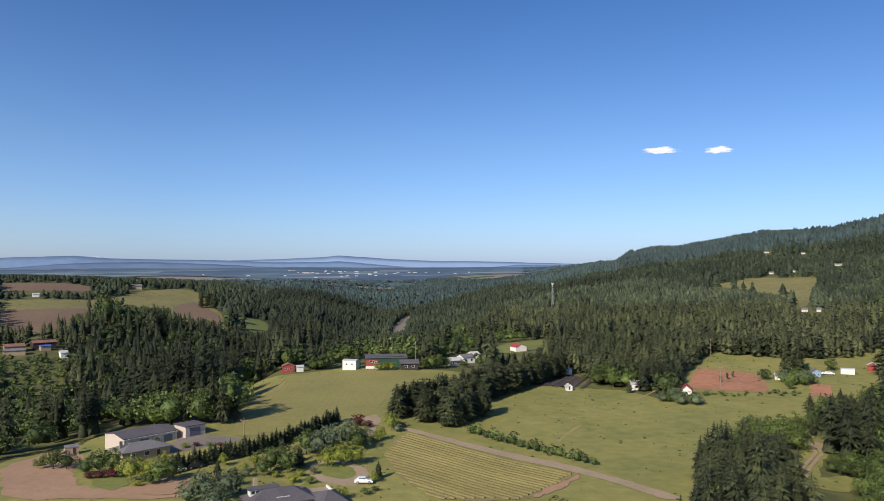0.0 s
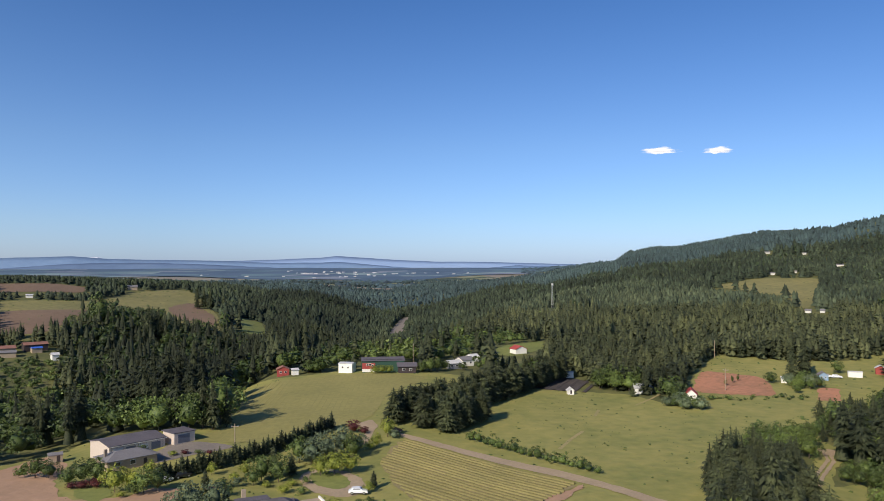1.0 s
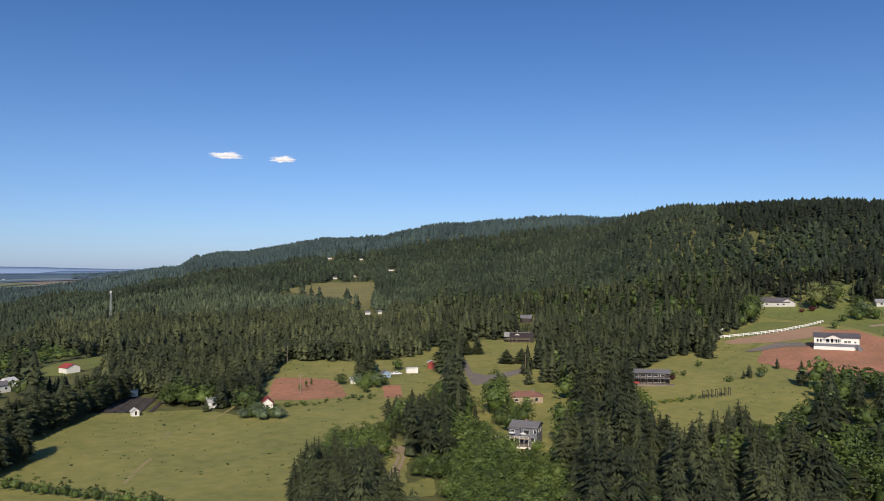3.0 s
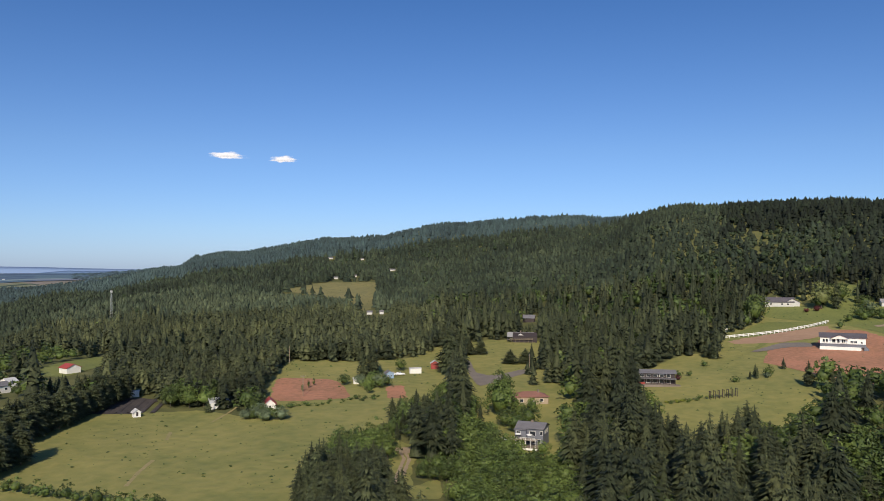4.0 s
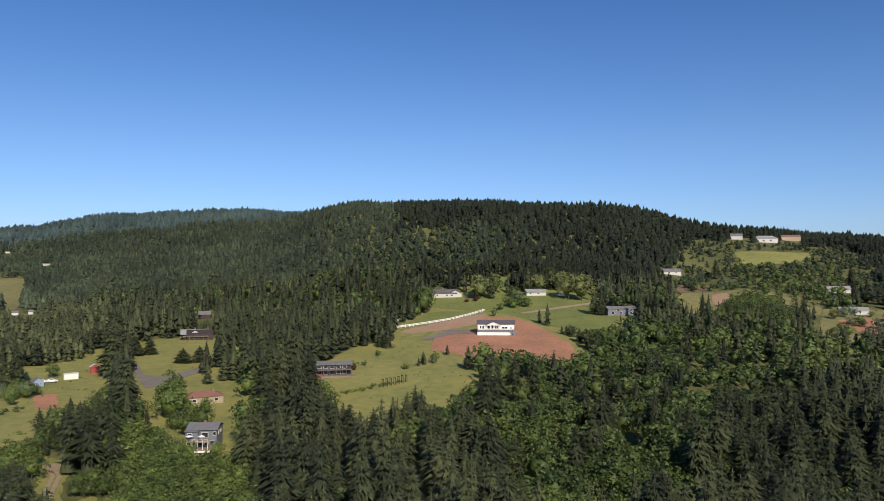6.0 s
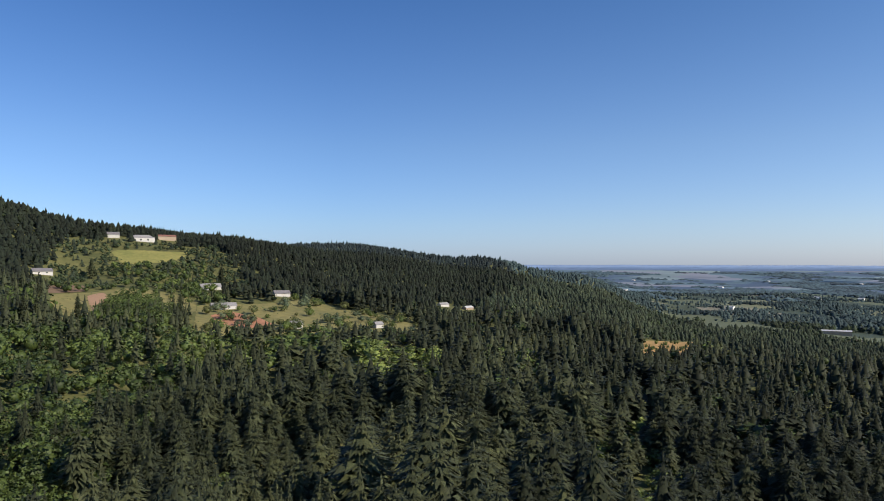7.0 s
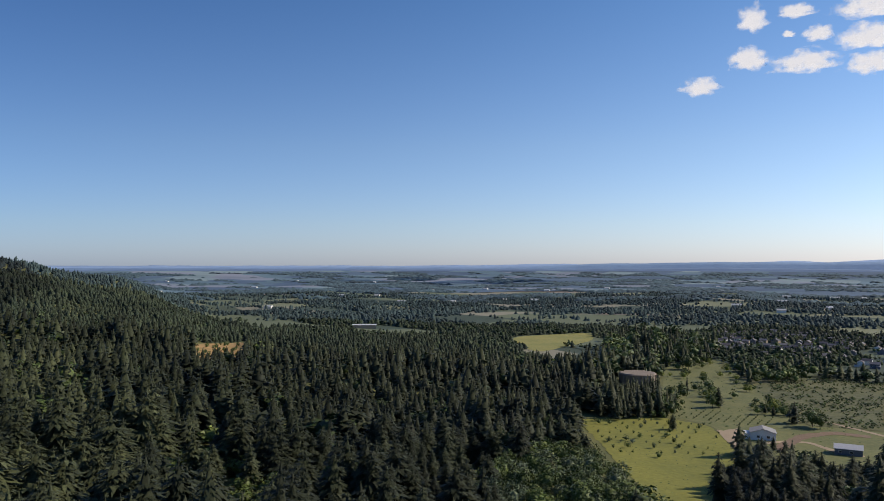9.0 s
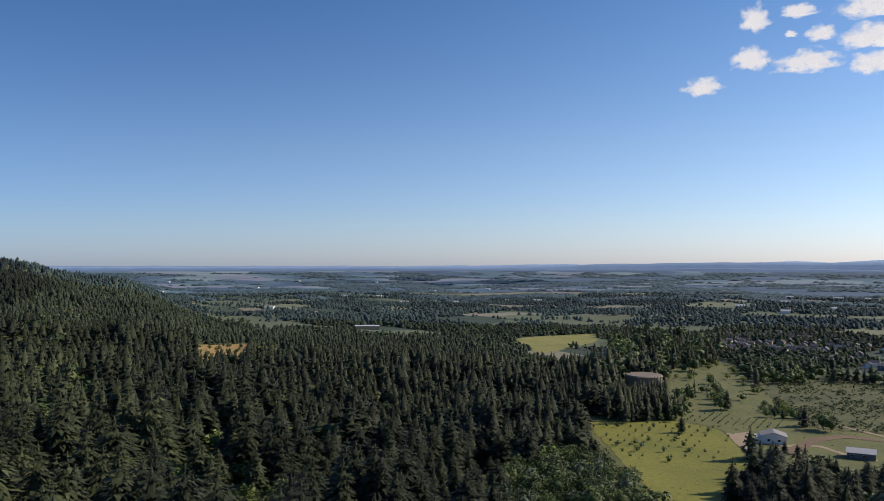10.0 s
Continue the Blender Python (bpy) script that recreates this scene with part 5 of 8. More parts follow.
# ---- homestead: shop, houses, drive ----
def farm_shop():
    ax, ay, bx, by = -41.5, 239.4, -33.9, 228.4
    W, H = 19.0, 4.3
    ob = house(ax, ay, bx, by, W, H, 1.1, BEIGE, ROOF_DARK, "long beige metal farm shop with a dark low roof", "y", "farm_shop", category="workshop", over=0.35, lift=0.1)
    L = math.hypot(bx - ax, by - ay)
    for i in range(4):
        y = 2.8 + i * 4.3
        part("roll_door", boxes((L / 2 + 0.01, L / 2 + 0.08, y - 1.6, y + 1.6, 0, 3.4)), GREY_WALL if i % 2 else ROOF_PALE, ob)
    part("door", boxes((L * 0.33 - 0.5, L * 0.33 + 0.5, -0.06, 0.04, 0, 2.05)), WHITE, ob)
    part("gutter", boxes((L / 2 + 0.36, L / 2 + 0.48, -0.3, W + 0.3, H - 0.25, H - 0.1)), WHITE, ob)
    for i in range(10):
        part("wall_rib", boxes((L / 2 + 0.005, L / 2 + 0.05, 0.6 + i * 1.95 - 0.06, 0.6 + i * 1.95 + 0.06, 0, H - 0.3)), ROOF_GREY, ob)
    keep_clear(-30, 238, 14)
    keep_clear(182, 262, 13)
    keep_clear(141, 297, 8)
    keep_clear(166, 262, 8)
    annex = thing("shop_annex", -20.5, 240.5, float(land(-20, 240)) + 0.5, side_frame(ax, ay, bx, by)[3], "beige flat-roofed annex at the end of the shop", "building")
    part("wall", boxes((-3.2, 3.2, 0, 6.5, -1.2, 2.9)), BEIGE, annex)
    part("roof", boxes((-3.5, 3.5, -0.3, 6.8, 2.9, 3.1)), ROOF_DARK, annex)
    part("door", boxes((3.21, 3.27, 1.2, 4.8, 0, 2.4)), GREY_WALL, annex)


farm_shop()
house(-33.5, 214.5, -20.5, 222.5, 9, 2.6, 2.0, TAN_WALL, ROOF_GREY, "low house with a broad grey hipped roof among shrubs", hip=True, wins=((-0.3, 0.9, 1.6, 1.2), (0.0, 0.9, 1.6, 1.2)), chimney=(-0.42, 0.5), door=0.25)
keep_clear(-27, 222, 9)
house(-51.5, 236.8, -47.5, 238.0, 3.4, 2.2, 0.5, TAN_WALL, ROOF_GREY, "small tan garden shed with a flat grey roof", name="shed", category="shed", over=0.2, door=0.2)


def large_house():
    ob = thing("house", 9.0, 168.0, float(land(10, 168)) + 0.2, 12, "large house with dark grey hipped roofs and dormer windows", "house")
    ob.scale = (0.85, 0.85, 0.8)
    part("wall", boxes((-11, 5.5, 0, 9.5, -1.5, 3.0), (-3, 3.5, -7, 0.0, -1.5, 2.8), (5.5, 12, 3.2, 10.2, -1.5, 2.6)), TAN_WALL, ob)
    part("roof", hip_roof(16.5, 9.5, 3.0, 3.0, x0=-2.75), ROOF_DARK, ob)
    part("wing_roof", hip_roof(6.5, 12, 2.85, 2.4, x0=0.25, y0=-7), ROOF_DARK, ob)
    part("garage_roof", gable_roof(7.5, 7.0, 2.6, 2.0, "x", 0.4, y0=3.2), ROOF_DARK, ob)
    ob.children[-1].location.x = 8.75
    part("gable_wall", boxes((11.6, 12.02, 3.3, 10.1, 2.6, 3.2)), WHITE, ob)
    dorm = part("dormer", boxes((-10, -2.6, 5.0, 7.6, 4.2, 5.9)), WHITE, ob)
    part("dormer_roof", boxes((-10.4, -2.2, 4.6, 8.0, 5.9, 6.1)), ROOF_DARK, dorm)
    for i in range(6):
        part("pane", boxes((-9.6 + i * 1.2, -8.7 + i * 1.2, 4.95, 5.02, 4.8, 5.6)), PANE, dorm)
    for i, x in enumerate((-8.5, -5.5)):
        window(ob, x, 0, 0.8, 1.6, 1.3)
    window(ob, -1.2, -7, 0.8, 1.4, 1.3), window(ob, 1.8, -7, 0.8, 1.4, 1.3)
    window(ob, 7.2, 3.2, 0.7, 1.5, 1.2)
    part("chimney", boxes((-8.4, -7.4, 8.0, 9.0, 3, 8.0)), TAN_WALL, ob)
    for i in range(4):
        part("skylight", boxes((-4 + i * 0.9, -3.3 + i * 0.9, 1.1, 1.7, 4.2, 4.35)), ROOF_PALE, ob)
    keep_clear(9, 176, 12)


large_house()


def car(x, y, turn, paint, label, length=4.5):
    ob = thing("car", x, y, float(land(x, y)) + 0.28, turn, label, "car")
    L, w = length / 2, 0.9
    bm = bmesh.new()
    side = [(-L, 0.35), (-L, 0.85), (-L * 0.82, 0.95), (-L * 0.62, 1.45), (L * 0.2, 1.48), (L * 0.48, 0.98), (L * 0.92, 0.85), (L, 0.6), (L, 0.35)]
    rows = [[bm.verts.new((px, s * w * (0.82 if pz > 1.2 else 1.0), pz)) for px, pz in side] for s in (-1, 1)]
    n = len(side)
    for i in range(n):
        k = (i + 1) % n
        bm.faces.new((rows[0][i], rows[0][k], rows[1][k], rows[1][i]))
    bm.faces.new(rows[0]), bm.faces.new(rows[1][::-1])
    body = part("body", bm, paint, ob)
    part("side_window", boxes((-L * 0.5, L * 0.25, -w * 0.93, w * 0.93, 1.0, 1.38)), PANE, body)
    part("windscreen", boxes((L * 0.24, L * 0.36, -w * 0.7, w * 0.7, 1.02, 1.36)), PANE, body)
    for sx in (-0.62, 0.62):
        for sy in (-1, 1):
            bm = bmesh.new()
            rod(bm, (sx * L, sy * w - 0.1, 0.33), (sx * L, sy * w + 0.1, 0.33), 0.33, 0.33, 12)
            wh = part("wheel", bm, TYRE, ob)
            bm = bmesh.new()
            rod(bm, (sx * L, sy * w + sy * 0.08 - 0.03, 0.33), (sx * L, sy * w + sy * 0.08 + 0.03, 0.33), 0.2, 0.2, 10)
            part("rim", bm, METAL, wh)
    return ob


car(26.8, 186.4, -12, CAR_WHITE, "small white car parked on the gravel loop")
car(-18.0, 203.0, 35, CAR_WHITE, "white car parked beside the garden hedge")
car(-14.0, 206.0, 30, CAR_DARK, "dark car parked beside the garden hedge")
car(45.5, 240.0, 10, CAR_DARK, "dark car parked under the trees by the track")

# hedge of upright evergreens along the drive
for _i in range(38):
    _u = _i / 37
    tree("hedge_conifer", -19 + 46 * _u, 203 + 46 * _u - 4 * math.sin(3.1 * _u), 4.9 + 0.8 * math.sin(_i * 1.9), THUJA, "upright dark evergreen of a garden hedge row", 2.0, "evergreens of the drive hedge")
for _x, _y, _h, _c, _n, _l, _g in (
        (-50, 219, 5.2, FINE_BROAD, "garden_tree", "round dark bush-like tree in the field", 1.25), (-46.5, 217, 4.6, FINE_BROAD, "garden_tree", "dark round tree beside the shed", 1.3), (-53.5, 221, 3.2, FINE_BROAD, "shrub", "low dark shrub at the field's edge", 1.4),
        (-37, 208, 5.8, FINE_BROAD, "garden_tree", "dark green tree before the shop", 1.15), (-33.5, 207, 6.2, FINE_BROAD, "garden_tree", "dark green garden tree beside the house", 1.1), (-40, 207, 4.0, FINE_BROAD, "garden_tree", "low dark garden tree", 1.2),
        (-38.5, 203.5, 1.7, RED_BROAD, "shrub", "dark red shrub by the shop lawn", 1.5), (-36, 203, 1.9, RED_BROAD, "shrub", "dark red shrub by the shop lawn", 1.6), (-33, 203, 2.3, RED_BROAD, "shrub", "dark red shrub near the house", 1.5), (-31, 202, 1.6, FINE_BROAD, "shrub", "small green shrub by the lawn", 1.4),
        (-28, 197.5, 6.2, LIME_BROAD, "garden_tree", "round yellow-green garden tree", 1.0), (-24.5, 198, 5.0, LIME_BROAD, "garden_tree", "yellow-green garden tree beside the house", 1.0), (-26, 193, 1.4, LIME_BROAD, "shrub", "small yellow-green shrub on the lawn", 1.4), (-22, 211, 3.6, LIME_BROAD, "garden_tree", "small yellow-green tree at the hedge's end", 0.9),
        (-21.5, 195, 6.3, FINE_BROAD, "garden_tree", "dark green tree beside the lime tree", 0.85), (-18.5, 196, 5.6, FINE_BROAD, "garden_tree", "dark green round tree by the hedge", 0.9), (-23.5, 194, 3.2, FINE_BROAD, "shrub", "dark shrub under the garden trees", 1.2),
        (-26, 226, 4.2, FINE_BROAD, "garden_tree", "green tree beside the shop wall", 1.2), (-15.5, 243.5, 3.2, RED_BROAD, "garden_tree", "small dark red tree in the yard", 0.9), (-18, 227, 1.5, LIME_BROAD, "shrub", "low yellow-green shrub at the yard", 1.6), (-15, 227.5, 1.4, RED_BROAD, "shrub", "low dark shrub at the yard", 1.5), (-11.5, 227, 1.3, FINE_BROAD, "shrub", "low green shrub at the yard", 1.6), (-8.5, 226.5, 1.2, RED_BROAD, "shrub", "low reddish shrub at the yard", 1.5),
        (-7, 207, 3.2, LIME_BROAD, "garden_tree", "small yellow-green tree on the lawn", 0.8), (-8, 196, 4.6, FINE_CONIFER, "conifer", "small yellowish conifer on the lawn", 1.3), (1, 206, 3.6, LIME_BROAD, "garden_tree", "small yellow-green garden tree", 0.85), (-1.5, 202, 2.2, LIME_BROAD, "shrub", "yellow-green garden shrub in a bed", 1.2),
        (5, 202, 6.6, FINE_BROAD, "garden_tree", "dark green tree in the garden", 0.95), (9, 200, 7.2, FINE_BROAD, "garden_tree", "tall dark green tree behind the house", 0.85), (8, 206, 7.6, FINE_CONIFER, "conifer", "bluish green garden conifer", 1.3), (12.5, 205, 5.6, FINE_CONIFER, "conifer", "dark spreading garden conifer", 1.6), (3, 198, 4.0, FINE_BROAD, "garden_tree", "small green garden tree", 1.0),
        (15, 216, 7.0, FINE_BROAD, "garden_tree", "round green tree in the garden", 0.95), (18, 214, 7.0, GREY_BROAD, "garden_tree", "grey-green spreading garden tree", 1.1), (22.5, 217, 8.0, GREY_BROAD, "garden_tree", "broad grey-green tree over the drive", 1.1), (27, 221, 8.2, GREY_BROAD, "garden_tree", "broad grey-green tree over the drive", 1.0), (29.5, 217, 6.8, FINE_BROAD, "garden_tree", "leafy green tree by the drive", 1.0), (32, 223, 5.4, GREY_BROAD, "garden_tree", "grey-green tree by the drive", 1.0), (20, 222, 6.5, GREY_BROAD, "garden_tree", "grey-green garden tree behind the hedge", 1.0),
        (19.5, 203, 5.0, LIME_BROAD, "garden_tree", "yellow-green tree by the drive loop", 0.85), (23, 203, 6.2, LIME_BROAD, "garden_tree", "spreading yellow-green tree by the drive loop", 1.05), (27, 203.5, 5.4, LIME_BROAD, "garden_tree", "yellow-green tree by the drive loop", 0.95),
        (33, 243, 4.0, RED_BROAD, "garden_tree", "dark red-leaved round tree by the drive", 1.05), (36, 241, 2.4, RED_BROAD, "shrub", "dark red shrub beside the drive", 1.2), (42.5, 236, 5.6, LIME_BROAD, "garden_tree", "yellow-green tree at the drive junction", 0.8), (44, 234, 3.0, GREY_BROAD, "shrub", "grey-green shrub at the drive junction", 1.2), (37.5, 226, 4.0, LIME_BROAD, "garden_tree", "small yellow-green tree on the lawn", 0.85), (35.5, 224, 2.4, LIME_BROAD, "shrub", "yellow-green shrub on the lawn", 1.1),
        (-10, 179, 6.8, GREY_BROAD, "garden_tree", "grey-green drooping tree near the large house", 1.1), (-5.5, 179, 7.0, GREY_BROAD, "garden_tree", "grey-green drooping tree beside the large house", 0.95), (-13.5, 178, 5.0, GREY_BROAD, "garden_tree", "loose grey-green garden tree", 1.1), (-7.5, 171, 6.0, GREY_BROAD, "garden_tree", "grey-green drooping tree before the large house", 1.2), (-3, 184, 4.4, FINE_CONIFER, "conifer", "small green conifer beside the large house", 1.5),
        (-4, 196, 2.6, FINE_BROAD, "shrub", "dark garden shrub in a bed", 1.3), (-1, 197, 2.4, GREY_BROAD, "shrub", "grey-green garden shrub in a bed", 1.3), (-6.5, 191.5, 1.8, RED_BROAD, "shrub", "dark red garden shrub in a bed", 1.4), (-3, 190, 2.4, FINE_BROAD, "shrub", "green garden shrub in a bed", 1.3), (6, 196, 1.6, LIME_BROAD, "shrub", "yellow garden shrub in a bed", 1.3), (12, 196, 1.8, LIME_BROAD, "shrub", "yellow-green garden shrub behind the house", 1.4), (15.5, 197, 2.0, FINE_BROAD, "shrub", "green garden shrub behind the house", 1.3), (10, 191, 2.2, LIME_BROAD, "shrub", "light green shrub at the house wall", 1.4), (14, 189, 2.0, FINE_BROAD, "shrub", "green shrub at the house wall", 1.3),
        (31, 190, 4.2, FINE_CONIFER, "conifer", "blue-grey young conifer by the drive", 1.5), (29.3, 187, 2.8, LIME_BROAD, "shrub", "yellow-green shrub by the car", 0.9), (20, 176, 2.8, LIME_BROAD, "shrub", "yellow-green shrub at the house corner", 1.3), (26, 178, 1.6, FINE_BROAD, "shrub", "low green shrub by the drive", 1.8), (28.5, 180, 1.4, FINE_BROAD, "shrub", "low green shrub by the drive", 1.8), (66, 160, 2.2, SHRUB_BROAD, "shrub", "low round green shrub by the track", 2.2)):
    tree(_n, _x, _y, _h, _c, _l, _g * 1.08, "garden trees of the homestead", "tree" if _n != "shrub" else "shrub")


def grove(name, outline, gap, low, high, kinds, label, girth, group, seed=1, stuff=False):
    """Trees set at uneven distances over an outline, as things or as one stretch of wood."""
    r = random.Random(seed)
    far = []
    p = np.array(outline, float)
    y = p[:, 1].min()
    while y < p[:, 1].max():
        x = p[:, 0].min() + r.uniform(0, gap)
        while x < p[:, 0].max():
            qx, qy = x + r.uniform(-0.35, 0.35) * gap, y + r.uniform(-0.35, 0.35) * gap
            if inside(outline, np.array([qx]), np.array([qy]))[0] and all(math.hypot(qx - sx, qy - sy) > sr * 0.7 for sx, sy, sr in SPOTS):
                kind, tall, wide = r.choice(kinds), r.uniform(low, high), girth * r.uniform(0.85, 1.2)
                if stuff:
                    far.append((qx, qy, float(land(qx, qy)) - 0.2, tall, wide, r.uniform(0, 6), r.uniform(0.7, 1.3), kind is FINE_CONIFER))
                else:
                    tree(name, qx, qy, tall, kind, label, wide, group)
            x += gap
        y += gap
    if far:
        far = np.array(far)
        for con, shapes, leaves in ((1, CONIFER_MID, NEEDLE), (0, BROAD_MID, LEAF)):
            rows = far[far[:, 7] == con][:, :7]
            if len(rows):
                strew("conifer_wood" if con else "broadleaf_wood", shapes, rows, leaves, label, "wood")


for _x, _y, _r2 in ((151, 179, 7), (142, 169, 7), (133, 159, 6), (125, 150, 5)):
    keep_clear(_x, _y, _r2)
BUSHY = [crown_mesh("crown", broadleaf_mesh(430 + i, 13, 640, 0.46, 0.03, 0.032), LEAF_OB) for i in range(4)]
grove("conifer", [(85, 136), (100, 157), (114, 178), (130, 183), (130, 162), (118, 143), (106, 126), (82, 131)], 4.3, 10, 14.5, [FINE_CONIFER], "bushy dark green conifer of a dense clump", 1.3, "conifer clump beside the pasture", 2)
grove("broadleaf_tree", [(134, 187), (143, 204), (152, 208), (166, 205), (158, 192), (146, 184)], 5.2, 6, 8.5, [BUSHY], "leafy dark green tree at the pasture's corner", 1.0, "trees at the pasture's corner", 3)
grove("tree", [(169, 206), (205, 240), (222, 240), (246, 258), (229, 223), (198, 192), (176, 190)], 5.6, 5.0, 8.5, [BUSHY, BUSHY, BUSHY, FINE_CONIFER], "dark green tree of a mixed clump above the wheel track", 1.15, "trees above the wheel track", 4)
grove("broadleaf_tree", [(172, 190), (194, 194), (190, 173), (176, 161), (156, 167)], 5.4, 5, 8.5, [BUSHY], "round green tree below the grey house", 1.05, "trees below the grey house", 5)
grove("broadleaf_tree", [(160, 172), (176, 163), (190, 152), (178, 138), (150, 120), (132, 142), (146, 158)], 5.0, 4, 7.5, [BUSHY], "low bright green tree of a leafy thicket", 1.1, "leafy thicket below the grey house", 55)
grove("broadleaf_tree", [(139, 296), (150, 308), (165, 312), (160, 294), (150, 291)], 5.5, 7, 9.5, [BUSHY], "round bright green tree beside the white house", 1.05, "trees beside the white house", 9)
grove("tree", [(777, 24), (802, -64), (627, -58), (625, -25), (655, 2), (702, 20)], 10.5, 5, 10, [BUSHY, GREY_BROAD, FINE_CONIFER, BUSHY], "olive green trees scattered over a dry slope", 1.1, "trees of the dry slope", 10, stuff=True)
grove("tree", [(222, 272), (236, 283), (239, 290), (228, 292), (217, 281)], 5.5, 3.5, 6, [BUSHY, GREY_BROAD], "green bushy tree between the red fields", 1.2, "trees between the red fields", 11)
for _x, _y, _h, _c, _g, _l in ((494, 222, 20, BUSHY, 0.9, "large round bright green tree above the fence"), (500, 228, 16, BUSHY, 0.9, "round green tree above the fence"), (548, 200, 19, OLIVE_BROAD, 0.95, "tall olive green tree on a hillside lawn"), (552, 192, 20, FINE_CONIFER, 1.1, "dark conifer beside a tall olive tree"), (531, 172, 9, BUSHY, 1.2, "dark round tree below the hillside lawn"), (535, 166, 7, BUSHY, 1.3, "dark bushy tree below the hillside lawn"),
                               (583, 172, 18, FINE_CONIFER, 1.2, "dark conifer behind a low white house"), (590, 166, 14, OLIVE_BROAD, 1.0, "olive green tree behind a low white house"), (570, 138, 20, OLIVE_BROAD, 1.0, "large light olive tree on the upper lawn"), (567, 128, 21, OLIVE_BROAD, 1.05, "large light olive tree on the upper lawn"), (600, 150, 16, OLIVE_BROAD, 1.0, "olive tree behind the upper lawn"), (513, 110, 16, FINE_CONIFER, 1.5, "dark broad conifer beside a hillside lawn"), (509, 105, 13, FINE_CONIFER, 1.5, "dark broad conifer beside a hillside lawn"),
                               (500, 70, 19, FINE_CONIFER, 1.3, "dark conifer beside a long house"), (506, 64, 21, FINE_CONIFER, 1.2, "dark conifer beside a long house"), (572, 67, 17, FINE_CONIFER, 1.2, "dark conifer above a dry field"), (565, 205, 10, BUSHY, 1.0, "green tree behind the hillside house"), (-108, 631, 25, BUSHY, 0.8, "great dark round tree above the ravine"), (-69, 596, 26, FINE_CONIFER, 1.3, "tall dark fir above the ravine"), (-63, 600, 23, FINE_CONIFER, 1.3, "tall dark fir above the ravine"),
                               (-46, 757, 21, FINE_CONIFER, 1.2, "tall conifer on the hill meadow"), (-40, 760, 22, FINE_CONIFER, 1.2, "tall conifer on the hill meadow"), (-34, 756, 20, FINE_CONIFER, 1.2, "tall conifer on the hill meadow"), (-22, 752, 17, FINE_CONIFER, 1.0, "slim conifer on the hill meadow"),
                               (545, 44, 17, FINE_CONIFER, 1.1, "single conifer on a dry field"), (622, 67, 14, FINE_CONIFER, 1.3, "dark conifer above a dry field"), (571, -19, 19, FINE_CONIFER, 1.1, "dark conifer at the dry field's edge"), (565, 205, 10, BUSHY, 1.0, "green tree behind the hillside house"),
                               (732, 38, 18, FINE_CONIFER, 1.4, "dark conifer below the hilltop houses"), (728, -68, 18, FINE_CONIFER, 1.4, "dark conifer below the hilltop houses"), (344, 140, 11, FINE_CONIFER, 1.3, "dark conifer before the graded lot"), (342, 130, 9, FINE_CONIFER, 1.3, "dark conifer before the graded lot"),
                               (351, 165, 6, FINE_CONIFER, 1.4, "small conifer on the meadow"), (355, 161, 5, BUSHY, 1.1, "small leafy tree on the meadow"), (276, 283, 23, FINE_CONIFER, 1.6, "big dark fir beside the lane"), (246, 224, 14, BUSHY, 0.8, "tall oval tree beside the lane"),
                               (320, 309, 9, FINE_CONIFER, 3.0, "round dark conifer on the meadow"), (326, 306, 9, FINE_CONIFER, 2.8, "round dark conifer on the meadow"), (316, 277, 7.5, FINE_CONIFER, 3.2, "low spreading conifer on the meadow"), (322, 272, 8, FINE_CONIFER, 3.2, "low spreading conifer on the meadow")):
    tree("conifer" if _c is FINE_CONIFER else "broadleaf_tree", _x, _y, _h, _c, _l, _g, "single trees of the hillside")

grove("broadleaf_tree", [(545, 30), (590, 26), (606, 6), (588, -13), (520, -9), (500, 10)], 10.0, 11, 16, [BUSHY], "great round green tree below a dry field", 0.95, "round trees below the dry field", 36)
drape("field_red_bank", [(593, -42), (607, -59), (580, -75), (556, -80), (543, -60), (568, -42)], RED_SOIL, 0.30, "bare red bank on the hillside", step=5, category="soil")
drape("field_brown_plot", [(672, 72), (696, 44), (668, 40), (640, 68)], PLOUGH, 0.34, "tilled brown plot on the hillside", step=6, category="field")
drape("field_brown_strip", [(648, 41), (666, 28), (592, 27), (560, 34)], TAN_FIELD, 0.34, "bare tan strip on the hillside", step=6, category="field")
grove("shrub", [(560, 60), (620, 40), (612, -10), (560, 10), (540, 40)], 13.0, 1.5, 3.5, [BUSHY, GREY_BROAD], "low olive shrub on a dry field", 1.3, "shrubs of the dry field", 31)

grove("shrub", [(153, 258), (158, 270), (165, 267), (168, 258), (161, 254)], 3.0, 3.0, 5.0, [GREY_BROAD, BUSHY, GREY_BROAD], "grey-green twiggy bush before the red-roofed cottage", 1.1, "bushes before the cottage", 33)
grove("conifer", [(475, 245), (500, 262), (530, 262), (532, 248), (505, 240), (490, 228)], 8.0, 12, 19, [FINE_CONIFER], "tall dark conifer above the white fence", 1.2, "conifers above the fence", 34)
grove("broadleaf_tree", [(598, 190), (606, 160), (612, 120), (640, 130), (630, 200)], 11.0, 8, 13, [BUSHY, FINE_CONIFER, GREY_BROAD], "dark tree behind the upper lawns", 1.0, "trees behind the upper lawns", 35)

for _x, _y, _h in ((191, 177, 5.5), (197, 168, 5.0), (203, 163, 6.0), (188, 171, 6.5), (208, 163, 7.0), (225, 195, 8.0), (218, 200, 7.0), (232, 205, 6.0), (240, 205, 6.5), (214, 192, 7.5), (196, 190, 7.0), (239, 213, 5.0)):
    tree("broadleaf_tree", _x, _y, _h, BUSHY, "leafy green tree close to the grey house", 1.1, "trees round the grey house")

